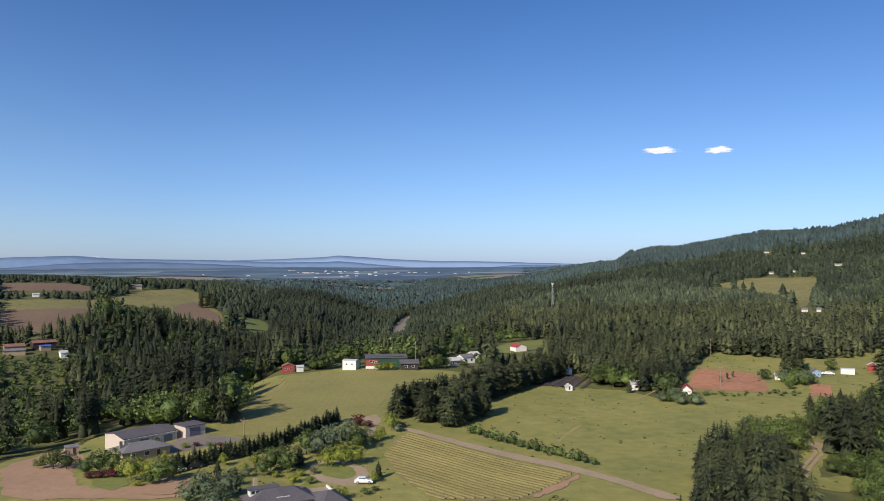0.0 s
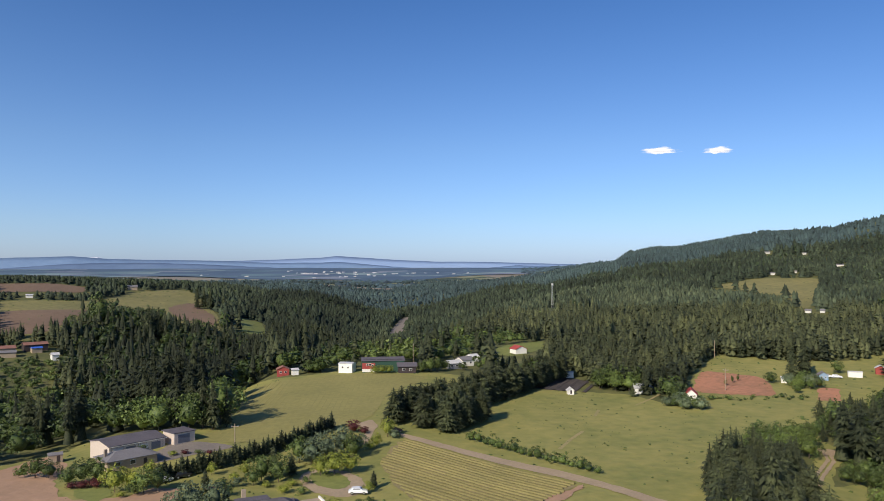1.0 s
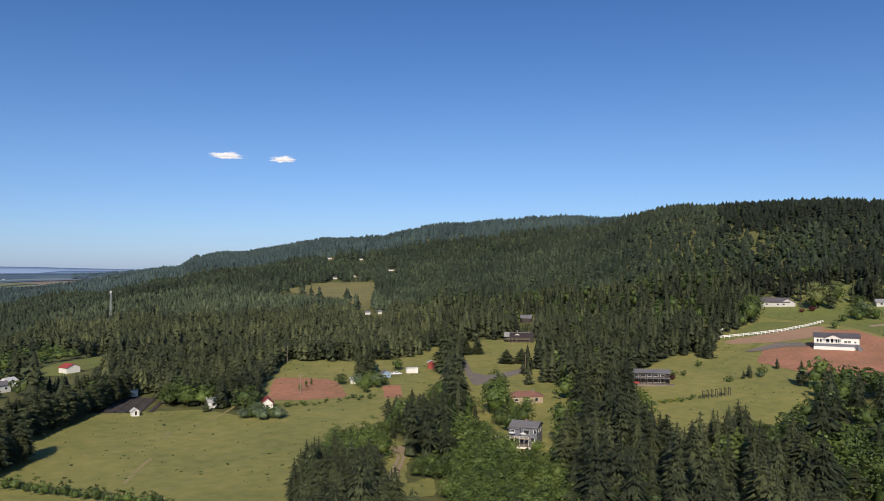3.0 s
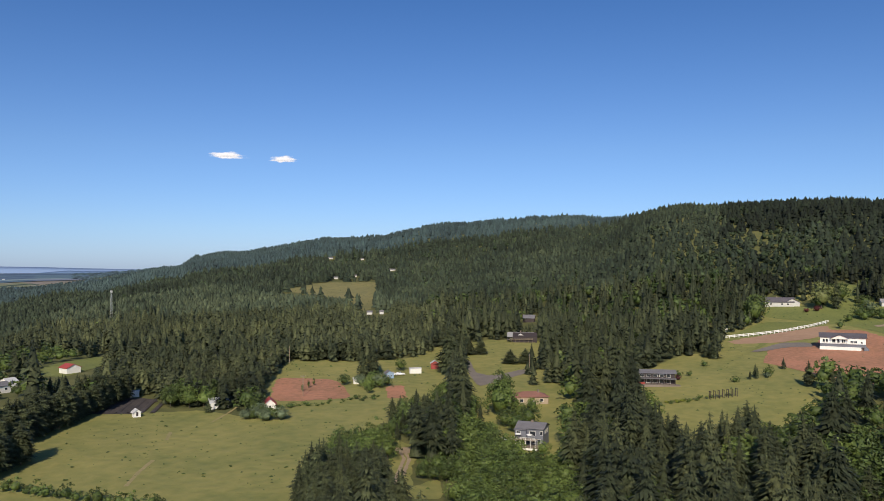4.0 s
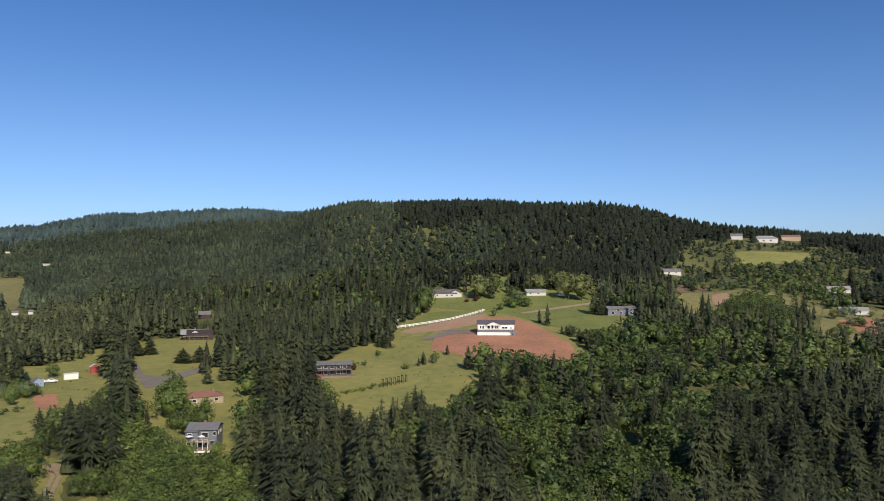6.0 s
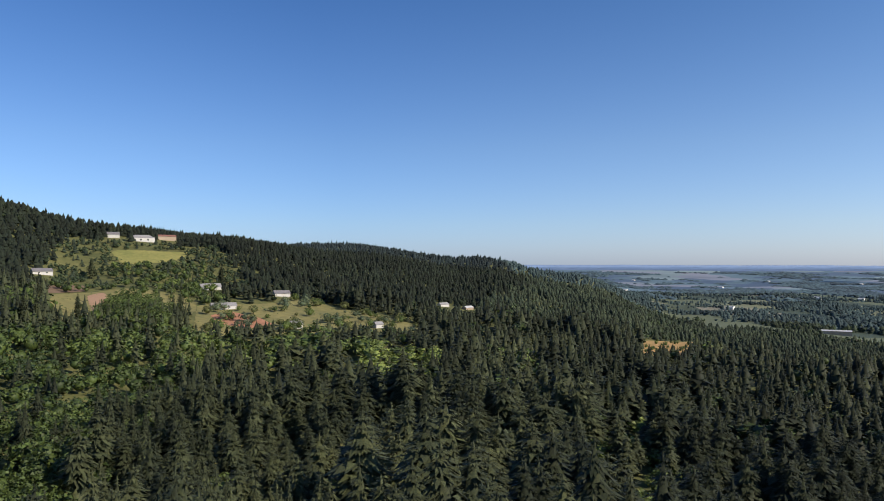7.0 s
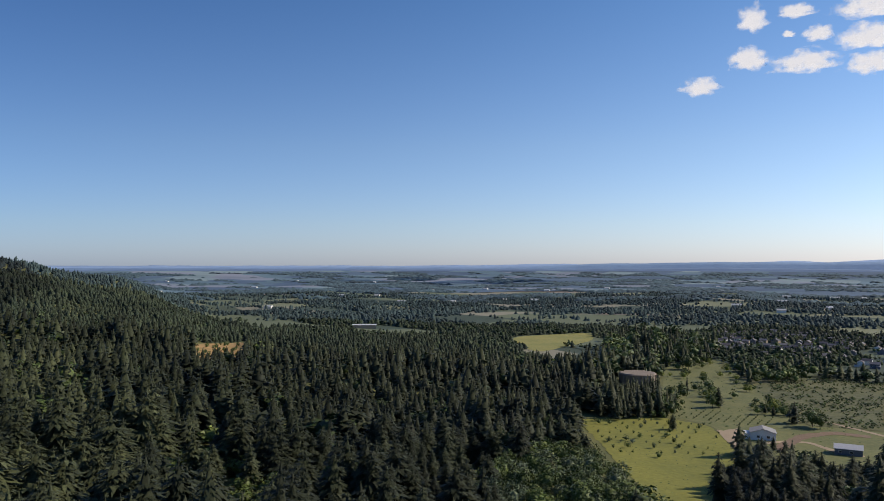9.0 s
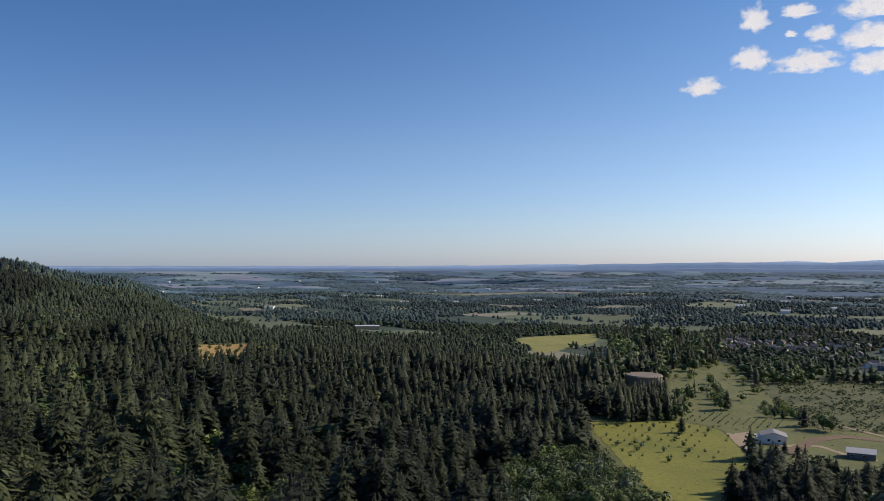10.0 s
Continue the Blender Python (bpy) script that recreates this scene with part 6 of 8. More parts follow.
for _x, _y, _h in ((149, 171.5, 3.6), (151.5, 169.5, 4.2), (154, 167.5, 4.6), (155.5, 177, 4.0), (159, 175.5, 5.0), (158, 170.5, 5.0), (152, 174.5, 3.4)):
    tree("broadleaf_tree", _x, _y, _h, BUSHY, "low leafy tree beside the wheel track", 1.2, "leafy thicket below the grey house")

# shrubs along the pasture's track
for _i in range(17):
    _u = _i / 16
    tree("shrub", 67 + 23 * _u, 230 - 39 * _u, 3.0 + 0.9 * math.sin(_i * 2.3), SHRUB_BROAD, "leafy green shrub of a hedgerow", 1.05, "hedgerow along the pasture", "shrub")

# windbreak of conifers between vineyard and pasture
_r = random.Random(5)
for _i in range(44):
    _u = _i / 43
    for _k in range(3 if _u < 0.2 else 2):
        _x, _y = 47 + 84 * _u + _k * 5.5 * (1.4 if _u < 0.2 else 1.0), 251 + 77 * _u - _k * 5.0 * (1.2 if _u < 0.2 else 1.0)
        tree("windbreak_conifer", _x + _r.uniform(-0.8, 0.8), _y + _r.uniform(-0.8, 0.8), _r.uniform(9.0, 12.0), FULL_CONIFER, "dense dark green conifer of a windbreak row", 1.75, "windbreak conifers")
# the tall trees at the vineyard's corner
for _x, _y, _h, _c in ((-5, 257, 13, FINE_CONIFER), (-9, 254, 16, FINE_CONIFER), (-12, 257, 17, FINE_CONIFER), (-16, 256, 12, FINE_BROAD), (-20, 258, 14, FINE_CONIFER), (-7, 262, 15, FINE_BROAD), (-25, 257, 11, FINE_BROAD), (-30, 262, 12, FINE_BROAD)):
    tree("tree", _x, _y, _h, _c, "tall dark tree at the vineyard's corner", 1.1, "trees behind the shop")


# ---- vine rows ----
def vine_rows(poly, way, gap, height, width, label, group, leaves=VINE):
    d = np.array(way, float) / np.hypot(*way)
    nrm = np.array((d[1], -d[0]))
    p = np.array(poly, float)
    o0, o1 = (p @ nrm).min(), (p @ nrm).max()
    s0, s1 = (p @ d).min(), (p @ d).max()
    rs = np.random.RandomState(11)
    o = o0 + gap * 0.7
    while o < o1 - gap * 0.3:
        s = np.arange(s0, s1, 1.5)
        pts = nrm * o + d * s[:, None]
        ok = inside([tuple(q) for q in poly], pts[:, 0], pts[:, 1])
        if ok.sum() > 3:
            q = pts[ok]
            n = len(q)
            z = land(q[:, 0], q[:, 1]) + 0.12
            h = height * rs.uniform(0.7, 1.15, n)
            w = width * rs.uniform(0.6, 1.2, n)
            v = np.concatenate([np.column_stack([q - nrm * w[:, None], z]), np.column_stack([q + nrm * rs.uniform(-0.1, 0.1, (n, 1)), z + h]), np.column_stack([q + nrm * w[:, None], z])])
            f = np.array([(i, i + 1, n + i + 1, n + i) for i in range(n - 1)] + [(n + i, n + i + 1, 2 * n + i + 1, 2 * n + i) for i in range(n - 1)])
            ob = mesh_ob("vine_row", v, f, leaves)
            tagged(ob, label, "vine row", group)
        o += gap


vine_rows(AREAS["vineyard"], (35, -50), 1.8, 0.55, 0.30, "low trellised row of young vines", "rows of the lower vineyard")
vine_rows(AREAS["upper_vineyard"], (0.22, 1.0), 2.0, 0.09, 0.4, "low row of pale green vines on a slope", "rows of the upper vineyard", VINE_PALE)
for _i in range(6):
    _a = (116 + 3.4 * _i, 304 - 2.0 * _i)
    _v = [( _a[0] + 20 * u * 0.75, _a[1] + 20 * u, w) for u in np.linspace(0, 1, 9) for w in (0,)]
    _q = np.array([(x, y) for x, y, _ in _v])
    _z = land(_q[:, 0], _q[:, 1]) + 0.2
    _vv = np.concatenate([np.column_stack([_q + (0.7, -0.5), _z]), np.column_stack([_q, _z + 0.45]), np.column_stack([_q - (0.7, -0.5), _z])])
    tagged(mesh_ob("garden_bed", _vv, np.array([(i + k * 9, i + 1 + k * 9, i + 10 + k * 9, i + 9 + k * 9) for k in (0, 1) for i in range(8)]), DARK_SOIL), "dark covered garden bed in a tilled plot", "garden bed", "beds of the garden plot")

# ---- barns beyond the vineyard ----
house(38.8, 346.5, 46.9, 342.6, 8, 5.0, 0.5, WHITE, ROOF_PALE, "white flat-roofed farm building beside the barn", name="farm_building", category="building", over=0.2, wins=((-0.2, 2.2, 1.0, 1.0), (0.2, 2.2, 1.0, 1.0)), lift=0.2, size=0.7)
_b = house(48.4, 342.3, 70.0, 340.0, 12, 5.0, 1.2, GREEN_WALL, ROOF_DARK, "large green and red barn with a dark panelled roof", name="barn", category="barn", over=0.4, lift=0.2)
part("red_wall", boxes((-10.9, -4.2, -0.08, -0.01, 0.2, 4.0)), RED_WALL, _b, "barn red lower boards")
part("white_base", boxes((-10.9, -4.2, -0.12, -0.01, -0.6, 0.9)), WHITE, _b)
for _i in range(3):
    window(_b, -8.2 + _i * 1.3, -0.1, 2.6, 0.9, 1.0)
for _i in range(6):
    part("solar_panel", boxes((-10 + _i * 3.3, -7 + _i * 3.3, 1.0, 5.2, 5.5, 5.6)), PANE, _b)
    _b.children[-1].rotation_euler = (math.atan2(1.2, 6.0), 0, 0)
    _b.children[-1].location = (0, 0.0, -0.30)
house(64.5, 337.0, 73.5, 336.0, 6, 3.2, 1.4, DARK_WALL, ROOF_DARK, "dark red-brown shed with a deep roof", name="shed", category="shed", over=0.7, wins=((-0.2, 0.8, 1.2, 1.2), (0.2, 0.8, 1.2, 1.2)))
for _x, _y, _h in ((55, 337.5, 3.6), (58, 337, 3.8), (61, 337, 3.6), (76, 338, 5), (80, 341, 6), (84, 342, 6.5), (88, 344, 5), (33, 352, 7), (28, 352, 6), (97, 346, 4), (106, 350, 4.5)):
    tree("garden_tree", _x, _y, _h, LIME_BROAD if 54 < _x < 62 else FINE_BROAD, "leafy tree beside the barns", 1.2, "trees beside the barns")
house(90, 348.5, 99, 350.5, 8, 3.2, 1.6, GREY_WALL, ROOF_PALE, "grey farmhouse with a pale roof", wins=((-0.3, 0.9, 1.5, 1.2), (0.1, 0.9, 1.5, 1.2)), door=0.35, size=0.7)
house(99, 358, 108, 361, 9, 3.4, 1.8, WHITE, ROOF_GREY, "white farmhouse with a grey roof", wins=((-0.3, 0.9, 1.5, 1.2), (0.2, 0.9, 1.5, 1.2)), size=0.7)
house(108, 372, 114, 374, 7, 3.0, 1.6, WHITE, ROOF_PALE, "small white house behind trees", size=0.7)
house(138.5, 394, 148, 396, 9, 3.2, 2.2, WHITE, ROOF_BRIGHT_RED, "white barn with a red roof on a green field", name="barn", category="barn", axis="y", size=0.7)
house(12.6, 350, 20.0, 350, 7, 3.2, 1.6, RED_WALL, ROOF_RED, "red cottage at the field's edge", axis="y", wins=((-0.2, 0.9, 1.2, 1.1), (0.2, 0.9, 1.2, 1.1)), size=0.7)
house(19.5, 349, 23.5, 349.5, 4, 2.6, 0.8, WHITE, ROOF_PALE, "small white outbuilding at the field's edge", name="shed", category="shed", size=0.7)
for _x, _y, _r2 in ((43, 346, 8), (60, 345, 14), (95, 354, 8), (104, 365, 8), (111, 377, 6), (143, 399, 8), (17, 353, 7)):
    keep_clear(_x, _y, _r2)
house(124.5, 291, 128, 290.5, 3.2, 2.0, 1.4, WHITE, ROOF_PALE, "little white gabled shed at the pasture's edge", name="shed", category="shed", axis="y", door=0, size=0.7)
house(138.5, 326.0, 143, 324.5, 3.0, 2.6, 0.3, WHITE, ROOF_PALE, "white box trailer beside the garden plot", name="trailer", category="trailer", over=0.1, size=0.7)

# ---- houses by the red fields ----
house(151, 288, 160.5, 285.5, 8, 3.0, 1.6, WHITE, ROOF_PALE, "white low house half hidden by trees", wins=((-0.2, 0.9, 1.4, 1.1), (0.2, 0.9, 1.4, 1.1)), size=0.7)
house(165.0, 272.5, 170.0, 269.5, 8, 2.8, 2.6, WHITE, ROOF_BRIGHT_RED, "white cottage with a steep red roof", axis="y", over=0.7, wins=((0, 0.8, 1.2, 1.1),), size=0.7)
house(241.5, 291, 246.2, 288.2, 6, 2.6, 1.8, BLUE_WALL, ROOF_GREY, "small pale blue gabled house", axis="y", wins=((-0.2, 0.8, 0.8, 1.0), (0.2, 0.8, 0.8, 1.0)), size=0.7)
house(259.0, 294, 265.8, 289.6, 3.6, 2.8, 0.4, WHITE, ROOF_PALE, "long white trailer home on the grass", name="trailer", category="trailer", over=0.15, size=0.7)
house(276, 296, 280, 292.5, 5, 3.6, 1.6, RED_WALL, ROOF_PALE, "red barn-like shed with a white front gable", name="shed", category="shed", axis="y", size=0.7)
house(222, 290, 226, 287.5, 4, 2.4, 0.9, WHITE, ROOF_PALE, "small white shed beside the red field", name="shed", category="shed", size=0.7)
car(250, 294.5, -30, CAR_WHITE, "white car parked on the grass behind the blue house")
car(253, 292.5, -30, CAR_WHITE, "white car parked on the grass by the trailer")
for _x, _y, _h, _c, _g, _l in (
        (148, 303, 8.5, FINE_BROAD, 1.1, "round green tree at the pasture's edge"), (143, 300, 8, FINE_BROAD, 1.1, "round green tree at the pasture's edge"), (153, 301, 9, FINE_BROAD, 1.1, "leafy green tree before the white house"), (157, 309, 15, FINE_CONIFER, 1.5, "tall dark conifer behind the white house"), (162, 306, 14, FINE_CONIFER, 1.6, "dark conifer behind the white house"),
        (149, 283, 5, FINE_CONIFER, 1.6, "dark evergreen beside the white house"), (160, 270, 6.5, FINE_BROAD, 1.1, "light green tree before the red roof"), (157, 262, 4.5, GREY_BROAD, 1.4, "pinkish grey blossoming tree in the pasture"), (163, 257, 3.4, GREY_BROAD, 1.6, "grey-green spreading shrub in the pasture"), (153, 264, 3.6, GREY_BROAD, 1.5, "grey twiggy shrub in the pasture"),
        (168, 298, 13, FINE_CONIFER, 1.7, "dark conifer at the red field's corner"), (174, 296, 11, FINE_CONIFER, 1.7, "dark conifer beside the red field"), (178, 293, 8, FINE_CONIFER, 1.8, "dark conifer beside the red field"),
        (218.5, 291, 5, FINE_BROAD, 1.3, "round green tree at the field's edge"), (222, 278, 5.5, FINE_BROAD, 1.1, "green tree between the fields"), (225, 275, 4.5, FINE_BROAD, 1.2, "green bushy tree between the fields"), (231, 277, 5, FINE_BROAD, 1.1, "green tree beside the small red field"), (215, 270, 4, FINE_BROAD, 1.3, "round green shrub tree"),
        (240, 297, 17, FINE_CONIFER, 1.25, "broad layered cedar beside the blue house"), (233, 296, 14, FINE_CONIFER, 1.35, "broad cedar among the houses"), (247, 305, 17, FINE_CONIFER, 1.3, "broad yellow-green cedar behind the houses"), (262, 302, 6, FINE_BROAD, 1.2, "round green tree behind the trailer"),
        (281, 287, 17, FINE_CONIFER, 1.5, "dark fir beside the lane"), (229, 211, 14, FINE_BROAD, 0.95, "tall oval tree with a bare trunk base"), (233, 214, 11, FINE_BROAD, 0.95, "tree beside the red-roofed house"),
        (342, 268, 8.5, FINE_CONIFER, 2.0, "low spreading dark conifer by the meadow")):
    tree("conifer" if _c is FINE_CONIFER else "tree", _x, _y, _h, _c, _l, _g, "single trees among the houses")
for _i in range(24):
    _r = random.Random(300 + _i)
    tree("shrub", 168 + 46 * _i / 24 + _r.uniform(-1, 1), 272 - 12 * _i / 24 + _r.uniform(-3, 3), _r.uniform(0.8, 2.2), SHRUB_BROAD, "low green shrub along a field edge", 1.5, "shrubs along the red field", "shrub")


# ---- houses on the hillside ----
def grey_deck_house():
    x, y, L, turn = side_frame(199.5, 181.0, 206.6, 174.4)
    ob = thing("house", x, y, float(land(x, y)) + 0.8, turn, "grey-blue two-storey house with a deck and white railing", "house")
    ob.scale = (0.9, 0.9, 0.78)
    ob.rotation_euler.z += radians(-24)
    part("wall", gable_block(L, 8.5, 6.6, 1.6, "x"), GREY_WALL, ob)
    part("roof", gable_roof(L, 8.5, 6.6, 1.6, "x", 0.5), ROOF_GREY, ob)
    part("bay_wall", boxes((-L / 2, -0.8, -2.2, 0.0, -1.5, 6.2)), GREY_WALL, ob)
    part("bay_roof", boxes((-L / 2 - 0.4, -0.8, -2.6, 0.4, 6.2, 6.45)), ROOF_GREY, ob)
    deck(ob, -L / 2 - 0.6, L / 2 - 1.5, -5.2, -2.2, 3.0, WHITE, 6)
    part("terrace", boxes((-L / 2 - 1, L / 2 - 0.5, -6.4, -0.2, -0.8, 0.15)), CONCRETE, ob)
    part("white_wall", boxes((-L / 2 - 1, L / 2 - 0.5, -6.6, -6.4, -0.6, 0.15)), WHITE, ob)
    for i in range(5):
        window(ob, -L / 2 + 1.0 + i * 1.8, -2.2 if i < 2 else 0, 0.6, 1.2, 1.7)
    window(ob, 1.0, 0, 3.6, 2.0, 1.8), window(ob, 4.2, 0, 4.2, 0.9, 1.4), window(ob, -3.5, -2.2, 4.6, 1.4, 1.0)
    window(ob, L / 2, 3, 4.2, 0.9, 1.4, "end"), window(ob, L / 2, 6, 4.2, 0.9, 1.4, "end")
    part("chimney", boxes((-0.4, 0.4, 3.8, 4.6, 6, 9.1)), CONCRETE, ob)
    for u in (-3.2, 0.8):
        p = part("parasol", rod(bmesh.new(), (u, -3.8, 3.0), (u, -3.8, 5.0), 0.04), METAL, ob)
        bm = bmesh.new()
        bmesh.ops.create_cone(bm, cap_ends=True, segments=8, radius1=1.25, radius2=0.05, depth=0.55, matrix=Matrix.Translation((u, -3.8, 5.1)))
        part("canopy", bm, WHITE, p, "white parasol canopy")
    keep_clear(x + 3, y + 3, 10)


grey_deck_house()
car(201.0, 187.0, 60, CAR_WHITE, "white car parked beside the grey house")
house(246, 219.5, 258.5, 209.5, 9, 2.9, 2.1, TAN_WALL, ROOF_RED, "single-storey tan house with a weathered red roof", hip=True, wins=((-0.3, 0.8, 1.6, 1.3), (0.0, 0.8, 1.6, 1.3), (0.3, 0.8, 1.6, 1.3)), door=-0.45, chimney=(0.25, 0.4))
keep_clear(255, 218, 10)


def timber_house():
    x, y, L, turn = side_frame(366.5, 321.0, 377.0, 307.5)
    ob = thing("house", x, y, float(land(x, y)) + 0.8, turn, "dark timber chalet house with a grey roof and balcony", "house")
    ob.scale = (0.85, 0.8, 0.62)
    part("wall", gable_block(L, 10, 4.4, 3.6, "x"), DARK_WALL, ob)
    part("roof", gable_roof(L, 10, 4.4, 3.6, "x", 0.9), ROOF_LIGHT, ob)
    part("gable_wall", gable_block(7, 2.0, 4.4, 2.8, "y"), MUTED_WHITE, ob)
    ob.children[-1].location = (3.0, -1.6, 0)
    deck(ob, -L / 2 - 1, L / 2, -3.0, -0.05, 2.0, WOOD, 7)
    for i in range(6):
        window(ob, -L / 2 + 1.8 + i * 3.2, 0, 0.4, 1.8, 1.6)
    part("chimney", boxes((-0.5, 0.5, 4.6, 5.6, 6, 9.6)), CONCRETE, ob)
    keep_clear(x + 2, y + 2, 10)


timber_house()


def dark_terrace_house():
    x, y, L, turn = side_frame(311.0, 201.5, 319.6, 187.6)
    ob = thing("house", x, y, float(land(x, y)) + 0.7, turn, "dark two-storey house with a long lower porch roof", "house")
    ob.scale = (1.0, 1.0, 0.8)
    part("wall", gable_block(L, 8, 5.6, 1.2, "x"), DARK_WALL, ob)
    part("roof", gable_roof(L, 8, 5.6, 1.2, "x", 0.8), ROOF_GREY, ob)
    part("porch_roof", boxes((-L / 2 + 1.0, L / 2 + 0.6, -2.8, 0.1, 2.75, 2.95)), ROOF_GREY, ob)
    for i in range(7):
        u = -L / 2 + 1.4 + i * (L - 1.4) / 6
        part("porch_post", boxes((u - 0.1, u + 0.1, -2.6, -2.4, -1, 2.75)), DARK_WALL, ob)
    for i in range(5):
        window(ob, -L / 2 + 2.4 + i * 2.8, 0, 3.5, 1.8, 1.3), window(ob, -L / 2 + 2.4 + i * 2.8, 0, 0.3, 1.8, 2.0)
    part("terrace", boxes((-L / 2 - 0.5, L / 2 + 2, -5, -0.1, -1.2, -0.1)), CONCRETE, ob)
    part("red_wall", boxes((-L / 2, -L / 2 + 3.5, -3.0, -2.85, -1, 1.0)), RED_WALL, ob)
    keep_clear(x + 3, y + 2, 9)


dark_terrace_house()


def white_new_house():
    x, y, L, turn = side_frame(433.0, 165.0, 440.0, 143.2)
    ob = thing("house", x, y, float(land(x, y)) + 0.8, turn, "new white house with a pillared gable porch on red soil", "house")
    ob.scale = (0.92, 0.92, 0.85)
    part("wall", gable_block(L, 11, 6.6, 2.1, "x"), WHITE, ob)
    part("roof", gable_roof(L, 11, 6.6, 2.1, "x", 0.7), ROOF_DARK, ob)
    part("lower_band", boxes((-L / 2, L / 2, -1.6, 0.0, 1.0, 2.7)), GREY_WALL, ob, "grey-blue band under the porch deck")
    part("porch_deck", boxes((-L / 2, L / 2 - 1.0, -2.0, 0.0, 2.7, 2.95)), ROOF_PALE, ob)
    part("base_wall", boxes((-L / 2 - 0.2, L / 2 - 2.5, -2.2, -1.9, -1.0, 1.0)), WHITE, ob)
    por = part("porch_gable", gable_block(8.5, 2.2, 6.3, 1.9, "y", 5.7), WHITE, ob)
    por.location = (-1.5, -2.1, 0)
    pr = part("porch_roof", gable_roof(8.5, 3.0, 6.3, 1.9, "y", 0.4), ROOF_DARK, ob)
    pr.location = (-1.5, -2.3, 0)
    for i in range(5):
        u = -5.5 + i * 2.0
        part("column", boxes((u - 0.14, u + 0.14, -2.0, -1.72, 2.95, 5.7)), WHITE, ob)
    for u, w, h in ((-9.6, 1.0, 1.9), (-8.0, 1.0, 1.9), (-4.5, 1.6, 2.0), (-2.2, 1.2, 2.2), (0.4, 1.6, 2.0), (4.6, 1.5, 1.2), (6.4, 1.5, 1.2), (9.4, 0.9, 0.9)):
        window(ob, u, 0, 3.3, w, h)
    part("railing", boxes((-L / 2, L / 2 - 1.0, -2.02, -1.95, 3.75, 3.85), (-L / 2, L / 2 - 1.0, -2.02, -1.95, 3.3, 3.36)), WHITE, ob)
    st = part("stairs", boxes(*[(L / 2 - 1.0 + i * 0.3, L / 2 - 0.7 + i * 0.3, -2.0, -0.6, -1.0, 2.7 - i * 0.34) for i in range(8)]), GREY_WALL, ob)
    window(ob, L / 2, 4, 3.4, 1.4, 1.3, "end"), window(ob, -L / 2, 5, 3.4, 1.4, 1.3, "end")
    keep_clear(x + 4, y + 1, 14)


white_new_house()


def white_fence(points, label):
    """A board fence: posts and two rails, span by span."""
    ob = thing("fence", *points[0], float(land(*points[0])), 0, label, "fence")
    base = Vector((*points[0], float(land(*points[0]))))
    for (ax, ay), (bx, by) in zip(points, points[1:]):
        d = math.hypot(bx - ax, by - ay)
        n = max(1, round(d / 3.0))
        for i in range(n):
            p, q = [Vector((ax + (bx - ax) * u, ay + (by - ay) * u, float(land(ax + (bx - ax) * u, ay + (by - ay) * u)) + 0.4)) - base for u in (i / n, (i + 1) / n)]
            part("post", boxes((p.x - 0.14, p.x + 0.14, p.y - 0.14, p.y + 0.14, p.z - 0.5, p.z + 1.75)), WHITE, ob)
            for z in (0.45, 1.15):
                bm = bmesh.new()
                v = [bm.verts.new(w) for w in (p + Vector((0.06, 0.06, z)), q + Vector((0.06, 0.06, z)), q + Vector((0.06, 0.06, z + 0.36)), p + Vector((0.06, 0.06, z + 0.36)),
                                               p + Vector((-0.06, -0.06, z)), q + Vector((-0.06, -0.06, z)), q + Vector((-0.06, -0.06, z + 0.36)), p + Vector((-0.06, -0.06, z + 0.36)))]
                for f in ((0, 1, 2, 3), (7, 6, 5, 4), (0, 4, 5, 1), (3, 2, 6, 7), (0, 3, 7, 4), (1, 5, 6, 2)):
                    bm.faces.new([v[k] for k in f])
                part("rail", bm, WHITE, ob)


white_fence([(437, 217), (455, 205), (472, 195), (490, 189), (511, 184)], "long white board fence climbing beside a lawn")
white_fence([(437, 217), (447, 223), (462, 226)], "short white board fence returning uphill")
house(542, 235, 548, 217, 9, 3.0, 3.0, MUTED_WHITE, ROOF_DARK, "white cottage with a dark gabled roof and chimneys", wins=((-0.3, 0.9, 1.4, 1.1), (0.1, 0.9, 1.4, 1.1), (0.3, 0.9, 1.4, 1.1)), chimney=(-0.1, 0.5), size=0.95)
_b = house(546, 224, 550, 213, 7, 3.0, 3.0, MUTED_WHITE, ROOF_DARK, "gabled wing of the white cottage", axis="y", wins=((0, 0.9, 1.6, 1.3),), size=0.8)
house(570, 170, 577, 156, 8, 2.6, 2.0, MUTED_WHITE, ROOF_LIGHT, "long white low house on a lawn", wins=((-0.3, 0.9, 1.4, 1.1), (0.1, 0.9, 1.4, 1.1)), size=0.95)
car(579, 146, 80, CAR_WHITE, "white van parked on the upper lawn", 5.5)
house(506.5, 102, 519, 79, 9, 4.4, 1.6, GREY_WALL, ROOF_GREY, "long grey hillside house with white windows", wins=((-0.35, 0.5, 1.8, 1.4), (-0.1, 0.5, 1.8, 1.4), (0.2, 0.5, 1.8, 1.4), (-0.2, 2.7, 2, 1.2), (0.2, 2.7, 2, 1.2)))
house(722, 83, 728, 66, 9, 3.0, 2.9, MUTED_WHITE, ROOF_GREY, "pale hillside house above a red bank", wins=((-0.2, 1, 1.6, 1.3), (0.2, 1, 1.6, 1.3)))
house(697, -46, 701, -66, 9, 3.0, 2.9, MUTED_WHITE, ROOF_LIGHT, "white house among hillside trees")
house(614, -44, 617, -66, 8, 3.0, 2.5, MUTED_WHITE, ROOF_LIGHT, "long white house below the hillside trees", wins=((-0.3, 1, 1.6, 1.3), (0.2, 1, 1.6, 1.3)))
